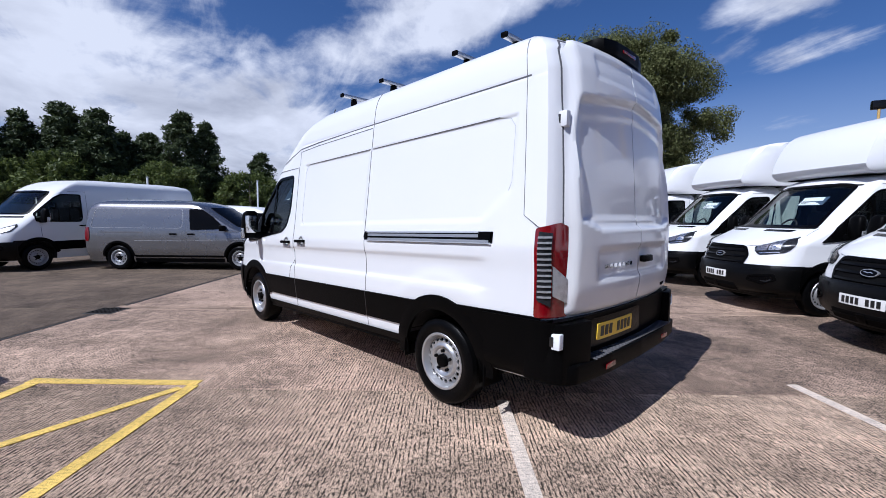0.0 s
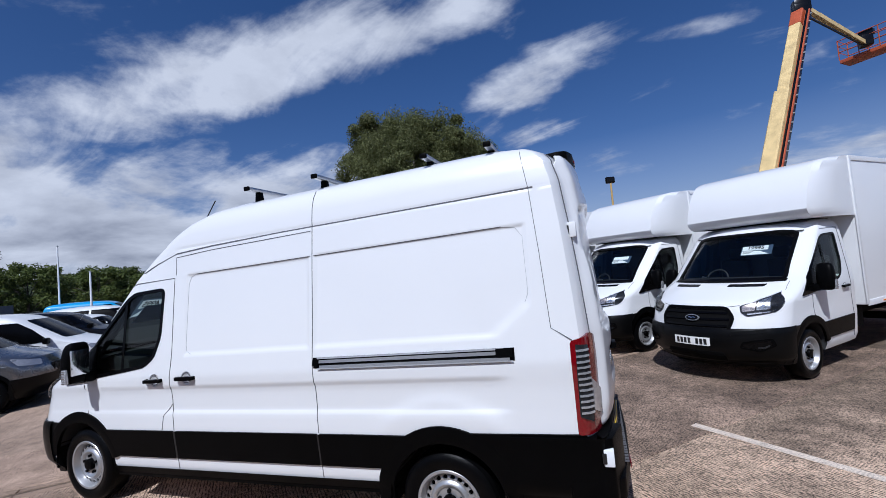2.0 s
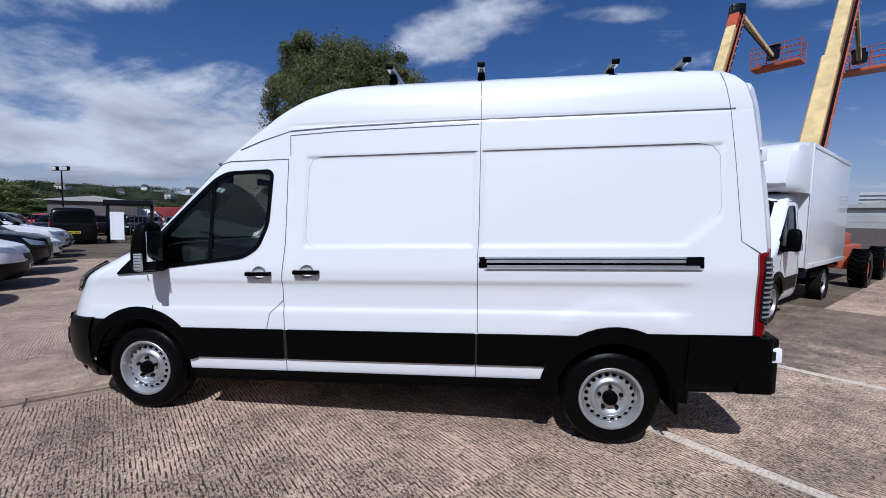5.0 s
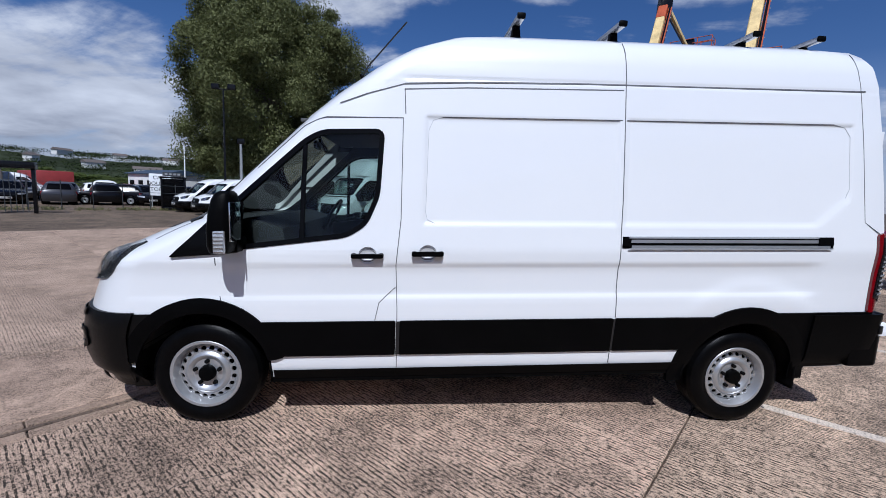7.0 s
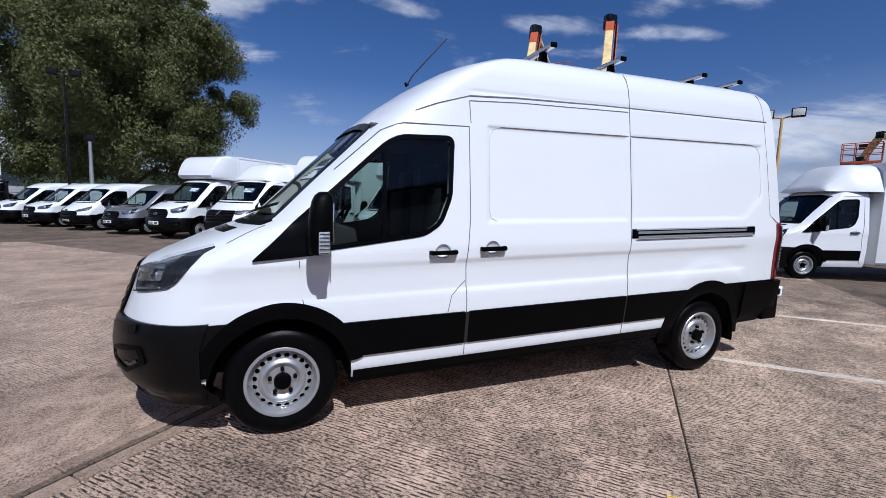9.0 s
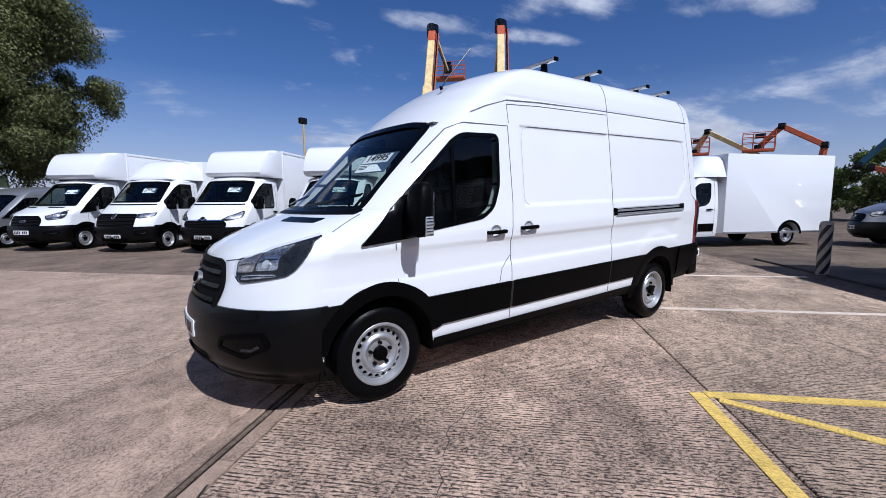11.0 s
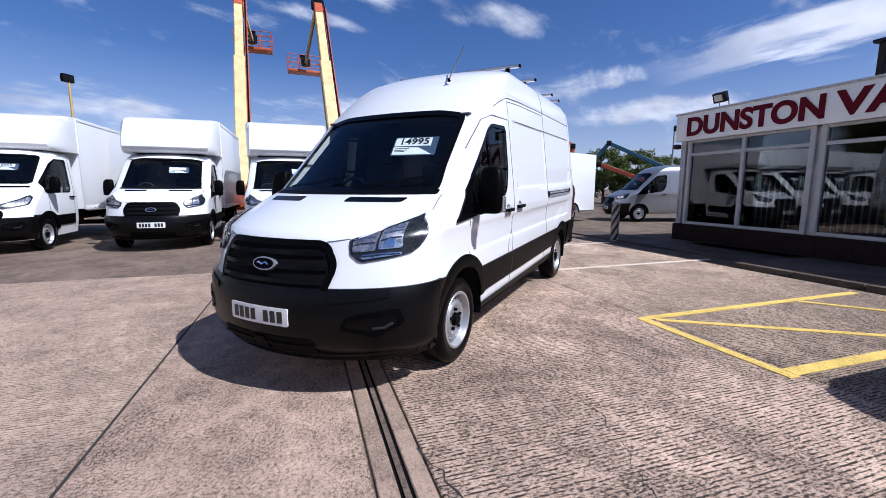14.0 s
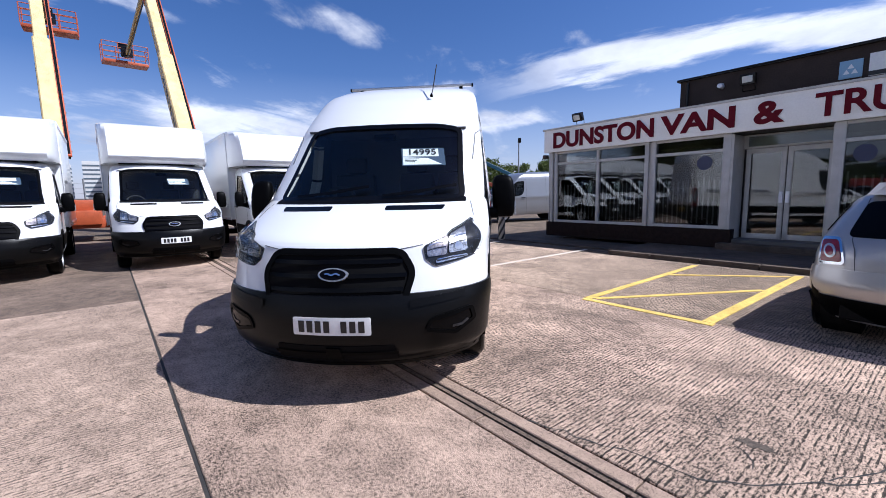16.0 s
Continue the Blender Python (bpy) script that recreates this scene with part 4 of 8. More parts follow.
    part("windscreen_surround", ribbon(rounded(inner, 0.06), S.front, 0.045, 0.003, True, 0.08), GLOSSBLK, sc, m=sh)
    if spec["vents"]:
        for sg in (1, -1):
            y0, y1 = (0.22, 0.66)
            z0 = 1.395
            part("bonnet_vent", sheet(rounded([(sg * y0, z0 - 0.030), (sg * y1, z0 - 0.034), (sg * (y1 + 0.02), z0 - 0.004), (sg * y0, z0)], 0.012), S.front, 0.004, 0.006, 0.1), GLOSSBLK, root, m=sh)
    part("scuttle", sheet(rounded([(-0.84, 1.412), (0.84, 1.412), (0.83, 1.448), (-0.83, 1.448)], 0.015), S.front, 0.005, 0.012, 0.12), PLASTIC, root, m=sh)
    if detail:
        for y0, y1 in ((0.15, 0.74), (-0.62, 0.02)):
            part("wiper", ribbon([(y0, 1.455), ((y0 + y1) / 2, 1.485), (y1, 1.535)], S.front, 0.022, 0.026), GLOSSBLK, root, m=sh)
    for sg in (1, -1):
        wheel(root, w0, sg * 0.862, steer=spec.get("steer", 0))
        f = S.side(sg)
        if spec["clad"]:
            part("wheel_arch_trim", arch_ring(S, w0, 0.36 + S.rake * w0, spec["arch"] - 0.012, spec["arch"] + 0.085, 12, 168, sg, 0.012), PLASTIC, root, m=sh)
            zc, ro = 0.36 + S.rake * w0, spec["arch"] + 0.07
            wing = [(w0 + ro * math.cos(a), zc + ro * math.sin(a)) for a in np.linspace(radians(-4), radians(64), 12)]
            part("bumper_wing", sheet([(w0 + 0.50, zc - 0.03)] + [(w0 + 0.52, 0.835)] + [(x, min(z, 0.835)) for x, z in wing[::-1]], f, 0.010, 0.02, 0.04), BUMPERP, root, m=sh)
            part("bumper_wing", sheet([(w0 + 0.40, 0.345), (w0 + 0.56, 0.345), (w0 + 0.56, 0.52), (w0 + 0.435, 0.47)], f, 0.012, 0.03, 0.05), BUMPERP, root, m=sh)
            zt, zb = 0.775, 0.535
            part("door_cladding", sheet(rounded([(d0 + 0.012, zb), (w0 - 0.475, zb), (w0 - 0.34, zt), (d0 + 0.012, zt)], 0.012), f, 0.014, 0.02, 0.12), PLASTIC, root, "black lower door cladding", m=sh)


def price_card(root, S, y0, z0, text, m, wide=0.40, high=0.24):
    """A flat printed card that stands just behind the windscreen."""
    ctr = S.front(y0, z0, 0)
    e = (S.front(y0 + 0.08, z0, 0) - S.front(y0 - 0.08, z0, 0)).normalized()
    up = S.front(y0, z0 + 0.08, 0) - S.front(y0, z0 - 0.08, 0)
    up = (up - e * up.dot(e)).normalized()
    nn = e.cross(up)

    def flat(u, v, o):
        return ctr + e * (u * wide) + up * (v * high) + nn * (o - 0.055)
    c = part("price_card", sheet([(-0.5, -0.5), (0.5, -0.5), (0.5, 0.5), (-0.5, 0.5)], flat, 0.0, 0.002, 0.5), CARDB, root, "blue and white price card", m=m)
    part("card_panel", sheet([(-0.47, 0.0), (0.36, 0.0), (0.36, 0.44), (-0.47, 0.44)], flat, 0.003, 0.002, 0.5), CARD, c, m=m)
    part("card_panel", sheet([(-0.47, -0.46), (0.42, -0.46), (0.10, -0.10), (-0.47, -0.04)], flat, 0.003, 0.002, 0.5), CARD, c, m=m)
    for k in range(3):
        part("small_print", sheet([(-0.43, -0.16 - 0.08 * k), (-0.10 - 0.05 * k, -0.16 - 0.08 * k), (-0.10 - 0.05 * k, -0.13 - 0.08 * k), (-0.43, -0.13 - 0.08 * k)], flat, 0.005, 0.001, 0.5), INK, c, m=m)
    if text:
        cu = bpy.data.curves.new("price", 'FONT')
        cu.body, cu.size, cu.extrude, cu.offset = text, high * 0.46, 0.001, high * 0.008
        cu.align_x, cu.align_y = 'CENTER', 'CENTER'
        o = new("price_figures", cu)
        o.parent = c
        o.matrix_basis = m @ (Matrix.Translation(flat(-0.03, 0.22, 0.007)) @ Matrix((e, up, nn)).transposed().to_4x4())
        cu.materials.append(INK)
    return c


# ---- the white high-roof van ----
def arch_liner(x, z, r, sg, y0=0.54, y1=0.995):
    """An open half tube that lines a wheel arch."""
    bm = bmesh.new()
    rows = []
    for a in np.linspace(radians(-8), radians(188), 33):
        rows.append([bm.verts.new((x + r * math.cos(a), sg * y, z + r * math.sin(a))) for y in (y0, y1)])
    for p, q in zip(rows, rows[1:]):
        bm.faces.new((p[0], p[1], q[1], q[0]))
    c = [p[0] for p in rows]
    bm.faces.new(c)
    return bm


def hero_van():
    S, sp = HIGH, dict(FAMILY, steer=0, a_seam=True)
    sh = S.shear
    root = thing("panel_van", "white high-roof panel van with black lower cladding on concrete", "van")
    body_shell(root, S, sp, WHITE, True, 0.50, "white painted steel body")
    cab_interior(root, S, sp, 0.50)
    front_parts(root, S, sp)
    price_card(root, S, 0.43, 1.85, "14995", sh, 0.40, 0.24)
    part("underbody", box((-0.2, 0, 0.40), (5.0, 1.1, 0.12), 0.02), UNDER, root)
    part("rear_axle", tube((-1.875, -0.75, 0.34), (-1.875, 0.75, 0.34), 0.06, 12), UNDER, root)
    for sg in (1, -1):
        f = S.side(sg)
        wheel(root, -1.875, sg * 0.862)
        part("wheel_arch_trim", arch_ring(S, -1.875, 0.36 + S.rake * -1.875 + 0.012, 0.412, 0.53, -4, 184, sg, 0.014), PLASTIC, root, m=sh)
        for wx in (-1.875, 1.875):
            part("wheel_arch_liner", arch_liner(wx, 0.36, 0.43, sg), UNDER, root)
        part("mud_flap", box((-2.33, sg * 0.87, 0.40), (0.02, 0.22, 0.26), 0.008), PLASTIC, root)
        zt, zb = 0.775, 0.535
        for xa, xb in ((0.60, -0.875), (-0.89, -1.44)):
            part("side_cladding", sheet(rounded([(xb, zb), (xa, zb), (xa, zt), (xb if xb > -1 else xb - 0.20, zt)], 0.012), f, 0.014, 0.02, 0.12), PLASTIC, root, "black lower side cladding", m=sh)
        part("side_cladding", sheet(rounded([(-2.39, 0.375), (-2.82, 0.385), (-2.82, 0.80), (-2.06, 0.80), (-2.21, 0.70)], 0.012), f, 0.013, 0.02, 0.12), PLASTIC, root, m=sh)
        # paler strip paints the light caught by the bumper's crease
        part("crease_highlight", ribbon([(-2.40, 0.475), (-2.80, 0.475)], f, 0.005, 0.0145), SEAMM, root, m=sh)
        part("sill_skirt", ribbon([(1.43, 0.405), (-1.44, 0.405)], f, 0.065, 0.012), PLASTIC, root, m=sh)
        part("sill_skirt", box((0, sg * 0.90, 0.355), (2.9, 0.12, 0.04), 0.01), PLASTIC, root, m=sh)
        # sliding door rail, seams and roof groove
        rl = part("door_rail", ribbon([(-0.89, 1.305), (-2.43, 1.305)], f, 0.078, 0.006), GLOSSBLK, root, "black and steel sliding-door rail", m=sh)
        part("rail_channel", ribbon([(-0.93, 1.338), (-2.36, 1.338)], f, 0.011, 0.014), REFLINE, rl, m=sh)
        part("rail_channel", ribbon([(-0.93, 1.313), (-2.33, 1.313)], f, 0.022, 0.010), STEEL, rl, m=sh)
        part("rail_channel", ribbon([(-0.95, 1.276), (-2.40, 1.276)], f, 0.018, 0.013), STEEL, rl, m=sh)
        part("rail_channel", ribbon([(-0.93, 1.262), (-2.42, 1.262)], f, 0.008, 0.016), REFLINE, rl, m=sh)
        part("rail_cap", ribbon([(-0.89, 1.312), (-0.94, 1.300)], f, 0.05, 0.016), PLASTIC, rl, m=sh)
        part("rail_cap", ribbon([(-2.31, 1.315), (-2.42, 1.315)], f, 0.055, 0.018), PLASTIC, rl, m=sh)
        # dark strips paint the shade that lies in the stepped roof groove
        part("groove_shade", ribbon([(0.61, 2.325), (0.2, 2.345), (-0.6, 2.36), (-2.63, 2.368)], f, 0.010, 0.003), SEAMM, root, m=sh)
        part("groove_shade", ribbon([(1.02, 2.19), (0.85, 2.255), (0.61, 2.325)], f, 0.006, 0.003), SEAMM, root, m=sh)
        part("groove_shade", ribbon([(0.61, 2.29), (0.2, 2.31), (-0.86, 2.325)], f, 0.007, 0.0015), SEAMM, root, m=sh)
        # dark and grey strips paint the shade lines round the pressed panels
        part("crease_shade", ribbon([(0.36, 2.116), (-0.86, 2.124)], f, 0.005, 0.002), SEAMM, root, m=sh)
        part("crease_shade", ribbon([(0.36, 2.116), (0.42, 2.095), (0.447, 2.03), (0.452, 1.50), (0.44, 1.45), (0.39, 1.425)], f, 0.0025, 0.002), CREASE, root, m=sh)
        part("crease_shade", ribbon([(-0.89, 2.124), (-2.40, 2.132)], f, 0.005, 0.002), SEAMM, root, m=sh)
        part("crease_shade", ribbon([(-2.40, 2.132), (-2.49, 2.115), (-2.535, 2.05), (-2.545, 1.68), (-2.52, 1.62)], f, 0.0025, 0.002), CREASE, root, m=sh)
        part("door_seam", ribbon([(-0.868, 2.66), (-0.875, 2.35), (-0.882, 1.6), (-0.878, 1.35), (-0.884, 1.0), (-0.89, 0.78)], f, 0.005, 0.003), SEAMM, root, m=sh)
        part("door_seam", ribbon([(-0.8825, 0.772), (-0.8825, 0.538)], f, 0.02, 0.012), INK, root, m=sh)
        part("door_seam", ribbon([(0.6115, 0.772), (0.6115, 0.538)], f, 0.026, 0.012), INK, root, m=sh)
        part("door_seam", ribbon([(-0.8825, 0.535), (-0.8825, 0.44)], f, 0.006, 0.002), SEAMM, root, m=sh)
        part("body_seam", ribbon([(0.61, 2.29), (0.60, 2.13)], f, 0.006, 0.0015), SEAMM, root, m=sh)
        part("body_seam", ribbon([(-2.555, 2.64), (-2.60, 2.36), (-2.635, 1.95), (-2.67, 1.45), (-2.79, 1.37)], f, 0.004, 0.0015), SEAMM, root, m=sh)
        part("filler_flap_seam", ribbon([(0.635, 1.0), (0.74, 0.90), (0.765, 0.78)], f, 0.004, 0.003), SEAMM, root, m=sh)
        door_handle(root, f, 0.43, 1.228, sh)
        # tail lamp
        W = S.wrap(-2.775, sg)
        tl = part("tail_light", sheet(rounded([(0.0, 0.80), (0.235, 0.80), (0.225, 1.37), (0.15, 1.40), (0.0, 1.365)], 0.02), W, 0.014, 0.03, 0.025), REDL, root, "red and clear ribbed tail lamp", m=sh)
        part("clear_segment", sheet([(0.022, 0.915), (0.095, 0.87), (0.098, 1.335), (0.030, 1.345)], W, 0.024, 0.012, 0.025), SMOKEL, tl, m=sh)
        part("reversing_lens", sheet([(0.105, 0.94), (0.212, 0.885), (0.212, 1.04), (0.105, 1.13)], W, 0.024, 0.012, 0.025), CLEARL, tl, m=sh)
        for k in range(12):
            part("lens_rib", ribbon([(0.030, 0.935 + 0.034 * k), (0.094, 0.935 + 0.034 * k)], W, 0.013, 0.032), CLEARL, tl, m=sh)
        # hinges
        for z in (0.755 - 0.09, 2.055):
            y = S.side_y(-2.84, z) if z > 1 else 1.0
            hx = -2.845 if z > 1 else -2.935
            hg = part("hinge", box((hx, sg * (y + 0.004), z), (0.06, 0.05, 0.10), 0.008), WHITE if z > 1 else CARD, root, "white door hinge", m=sh)
            part("hinge_knuckle", box((hx + 0.025, sg * (y + 0.022), z), (0.025, 0.03, 0.062), 0.006), INK, hg, m=sh)
    # rear
    R = S.rear
    part("rear_bumper", S.band(0.40, 0.785, -2.36, 'r', 0.03, 8, 0.10, lambda t: min(1, 0.5 + 3 * t), 0.06), PLASTIC, root, "black plastic rear bumper", m=sh)
    for sg in (1, -1):
        pl = [(-2.69, sg * 0.95), (-2.70, sg * 1.022), (-2.91, sg * 1.022), (-2.965, sg * 0.99), (-2.985, sg * 0.92), (-3.03, sg * 0.74), (-2.90, sg * 0.70)]
        part("bumper_corner", prism(pl if sg < 0 else pl[::-1], 'z', 0.385, 0.772, 0.014), PLASTIC, root, m=sh)
    st = part("rear_step", prism([(-2.88, -0.98), (-2.95, -0.98), (-3.02, -0.90), (-3.065, -0.5), (-3.075, 0.0), (-3.065, 0.5), (-3.02, 0.90), (-2.95, 0.98), (-2.88, 0.98)], 'z', 0.375, 0.505, 0.02), PLASTIC, root, "ribbed black rear step", m=sh)
    bm = bmesh.new()
    for k in range(34):
        add_box(bm, (-3.005, -0.70 + 1.40 * k / 33, 0.512), (0.10, 0.016, 0.008))
    part("step_rib", bm, SEAMM, st, m=sh)
    part("bumper_reflector", box((-3.066, 0.52, 0.435), (0.006, 0.14, 0.035), 0.002), REDL, st, m=sh)
    part("bumper_reflector", box((-3.066, -0.52, 0.435), (0.006, 0.14, 0.035), 0.002), REDL, st, m=sh)
    part("door_seam", ribbon([(0, 0.79), (0, 2.60)], R, 0.016, 0.004), INK, root, m=sh)
    for sg in (1, -1):
        part("door_seam", ribbon([(sg * 0.92, 0.79), (sg * 0.90, 1.4), (sg * 0.835, 2.2), (sg * 0.80, 2.52), (sg * 0.74, 2.60), (0, 2.635)], R, 0.012, 0.0025), SEAMM, root, m=sh)
        # pressed door skins: a deep blank window field, a hollow round the handle and a shallow field at the top
        def pressed(y, z, o):
            e = abs(y)
            side = 0.80 - 0.10 * smooth01((z - 1.9) / 0.5)
            d = 0.036 * smooth01((side - e) / 0.04) * smooth01((z - 1.345 - 0.30 * max(0.0, e - 0.58)) / 0.030) * smooth01((2.285 - 0.10 * e - z) / 0.04)
            d += 0.010 * smooth01((side - 0.05 - e) / 0.025) * smooth01((z - 1.41) / 0.03) * smooth01((2.17 - 0.10 * e - z) / 0.035)
            d += 0.020 * smooth01((0.64 - e) / 0.06) * smooth01((z - 0.99) / 0.05) * smooth01((1.235 - z) / 0.04)
            d += 0.010 * smooth01((0.56 - e) / 0.05) * smooth01((z - 2.34) / 0.03) * smooth01((2.52 - z) / 0.04)
            d += 0.13 * max(0.0, 0.945 - z)
            lim = 0.915 - 0.02 * smooth01((z - 0.8) / 0.6) - 0.10 * smooth01((z - 1.4) / 1.1)
            rim = smooth01((lim - e) / 0.09) * smooth01((2.60 - z) / 0.06) * smooth01((z - 0.78) / 0.05)
            return R(y, z, o + 0.004 + 0.050 * rim - d * rim)
        part("rear_door", sheet(rounded([(sg * 0.005, 0.80), (sg * 0.915, 0.80), (sg * 0.895, 1.4), (sg * 0.83, 2.2), (sg * 0.795, 2.50), (sg * 0.72, 2.575), (sg * 0.005, 2.60)], 0.025), pressed, 0.0, 0.012, 0.021), WHITE, root, "white rear door with a blank pressed window field", smooth=60, m=sh)
    part("rear_handle", box((-3.045, -0.10, 1.12), (0.05, 0.15, 0.05), 0.012), PLASTIC, root, m=sh)
    bm = bmesh.new()
    for k in range(7):
        bm = sheet([(0.52 - 0.06 * k, 1.085), (0.52 - 0.06 * k - 0.042, 1.085), (0.52 - 0.06 * k - 0.042, 1.112), (0.52 - 0.06 * k, 1.112)], R, 0.040, 0.010, 0.1)
        part("badge_bar", bm, CHROME, root, m=sh)
    part("badge", sheet([(-0.62 + 0.07 * math.cos(a), 0.88 + 0.028 * math.sin(a)) for a in np.linspace(0, 2 * math.pi, 19)[:-1]], R, 0.046, 0.012, 0.06), BADGE, root, m=sh)
    part("plate_recess", sheet(rounded([(-0.1, 0.57), (0.72, 0.57), (0.66, 0.76), (-0.06, 0.76)], 0.03), R, 0.044, 0.006, 0.12), GLOSSBLK, root, m=sh)
    plate_bars(root, lambda y, z, o: R(y, z, o + 0.016), 0.33, 0.66, 0.50, 0.111, sh, True)
    brow = [(-2.64, -0.35), (-2.78, -0.37), (-2.85, -0.34), (-2.885, -0.20), (-2.892, 0.0), (-2.885, 0.20), (-2.85, 0.34), (-2.78, 0.37), (-2.64, 0.35)]
    bk = part("rear_brow", prism(brow, 'z', 2.60, 2.708, 0.025), PLASTIC, root, "black lamp brow above the rear doors", m=sh)
    part("brake_lamp", box((-2.890, 0, 2.655), (0.012, 0.22, 0.022), 0.004), REDL, bk, m=sh)
    # aerial
    part("aerial", sweep([(0.93, 0.42, 2.47), (0.90, 0.43, 2.53), (0.62, 0.44, 2.86)], 0.006, 6), INK, root)
    part("aerial_base", lathe([(0.018, 0), (0.015, 0.012), (0.009, 0.03), (0.0005, 0.034)], 14, 'Z'), PLASTIC, root, m=pose(0.935, 0.42, 2.45, 0, 40, 0))
    return root


def roof_bar(x):
    b = thing("roof_bar", "aluminium roof bar with black end caps on the van roof", "roof bar", "roof bars")
    zt = 2.815
    part("bar", box((x, 0, zt), (0.055, 1.60, 0.035), 0.012), ALU, b)
    part("bar_slot", box((x, 0, zt + 0.0185), (0.014, 1.58, 0.004)), INK, b)
    for sg in (1, -1):
        part("end_cap", box((x, sg * 0.808, zt), (0.058, 0.020, 0.040), 0.010), PLASTIC, b)
        ft = part("foot", prism([(-0.045, -0.17), (0.045, -0.17), (0.024, -0.01), (-0.024, -0.01)], 'y', -0.022, 0.022, 0.008), PLASTIC, b, m=pose(x, sg * 0.66, zt))
    return b


# ---- other vehicles ----
def place(px, py, heading, lx, ly):
    """The pose in which the local point (lx, ly) stands at (px, py)."""
    c, s = math.cos(radians(heading)), math.sin(radians(heading))
    return pose(px - (c * lx - s * ly), py - (s * lx + c * ly), 0, 0, 0, heading)


BOXNOSE = [(0.30, 2.68), (0.42, 2.80), (0.60, 2.84), (0.85, 2.83), (1.0, 2.79), (1.10, 2.71), (1.18, 2.60), (1.28, 2.46), (1.40, 2.30), (1.48, 2.19), (2.10, 1.58), (2.18, 1.48)]
BOXWIDTH = [(0.30, 0.95), (0.60, 1.0), (0.95, 1.02), (1.3, 1.02), (1.6, 0.995), (2.1, 0.955)]
BOXBOW = [(0.3, 0.10), (1.3, 0.13), (2.2, 0.11), (2.6, 0.0)]
BOXCORNER = [(0.3, 0.42), (1.1, 0.42), (1.4, 0.30), (2.2, 0.20), (2.6, 0.2)]
BOXCAB = Shell(nose=BOXNOSE + [(2.24, 1.36), (2.28, 1.2), (2.30, 1.0)], tail=[(0.3, 0.42), (2.2, 0.46), (2.30, 0.6)],
               width=BOXWIDTH + [(2.18, 0.92), (2.25, 0.82), (2.285, 0.64), (2.30, 0.4)], bow=BOXBOW, corner=BOXCORNER, tail_corner=0.08, tail_bow=0.0, rake=0.01)
BOXVAN = Shell(nose=BOXNOSE + [(2.32, 1.25), (2.42, 1.0), (2.48, 0.7), (2.51, 0.3), (2.525, -0.4)],
               tail=[(0.3, -3.1), (0.6, -3.13), (1.6, -3.12), (2.3, -3.06), (2.44, -2.9), (2.5, -2.5), (2.525, -2.0)],
               width=BOXWIDTH + [(2.32, 0.91), (2.42, 0.83), (2.48, 0.68), (2.51, 0.48), (2.525, 0.25)], bow=BOXBOW, corner=BOXCORNER, rake=0.01)
BOXY = dict(FAMILY, wheels=(1.875, -2.0), win=[(0.80, 2.05), (1.28, 2.05), (1.44, 1.95), (1.90, 1.50), (1.90, 1.32), (0.86, 1.30), (0.80, 1.38)], bar=None,
            screen=[(-0.84, 1.50), (0.84, 1.50), (0.79, 2.12), (0.5, 2.145), (-0.5, 2.145), (-0.79, 2.12)],
            light=[('f', 0.50, 1.00), ('f', 0.62, 1.09), ('f', 0.90, 1.25), ('f', 0.95, 1.19), ('f', 0.94, 1.06), ('f', 0.64, 0.975)],
            grille=[(-0.56, 0.98), (0.56, 0.98), (0.64, 0.88), (0.50, 0.62), (-0.50, 0.62), (-0.64, 0.88)], bars=3, badge=(1.03, 0.075, 0.045), bumper=(0.32, 0.80), plate=(0.52, 0.5),
            mirror=(1.76, 1.42), vents=False, clad=True, door=(0.66, 1.80), handle=(0.79, 1.18), badge_mat=SMOKEL, firewall=1.85)
del BOXY["tri"]
RENO = dict(BOXY, light=[('f', 0.60, 1.16), ('f', 0.97, 1.20), ('f', 0.975, 1.10), ('f', 0.72, 1.03), ('f', 0.62, 1.05)],
            grille=[(-0.60, 1.14), (0.60, 1.14), (0.62, 1.02), (0.56, 0.60), (-0.56, 0.60), (-0.62, 1.02)], bars=5, badge=(1.09, 0.055, 0.075))
SPRI = dict(FAMILY, grille=[(-0.42, 1.10), (0.42, 1.10), (0.50, 0.98), (0.42, 0.84), (-0.42, 0.84), (-0.50, 0.98)], bars=3, badge=(0.97, 0.075, 0.075), badge_mat=SMOKEL, clad=False, vents=False)


def rear_wheels(root, x, twin=False):
    for sg in (1, -1):
        wheel(root, x, sg * 0.862)


def chassis(root, x0, x1):
    for sg in (1, -1):
        part("chassis_rail", box(((x0 + x1) / 2, sg * 0.42, 0.62), (x0 - x1, 0.08, 0.20), 0.01), UNDER, root)
        part("side_guard", box(((x0 + x1) / 2 - 0.2, sg * 0.92, 0.60), (1.5, 0.03, 0.10), 0.01), UNDER, root)
    part("fuel_tank", box((0.0, 0.55, 0.58), (0.9, 0.4, 0.34), 0.05), UNDER, root)
    part("axle", tube((-2.08, -0.75, 0.36), (-2.08, 0.75, 0.36), 0.07, 12), UNDER, root)
    for sg in (1, -1):
        part("mudguard", lathe([(0.40, 0), (0.40, 0.26), (0.42, 0.26), (0.42, 0)], 28, closed=True), UNDER, root, m=pose(-2.08, 0.74 if sg > 0 else -1.0, 0.37))


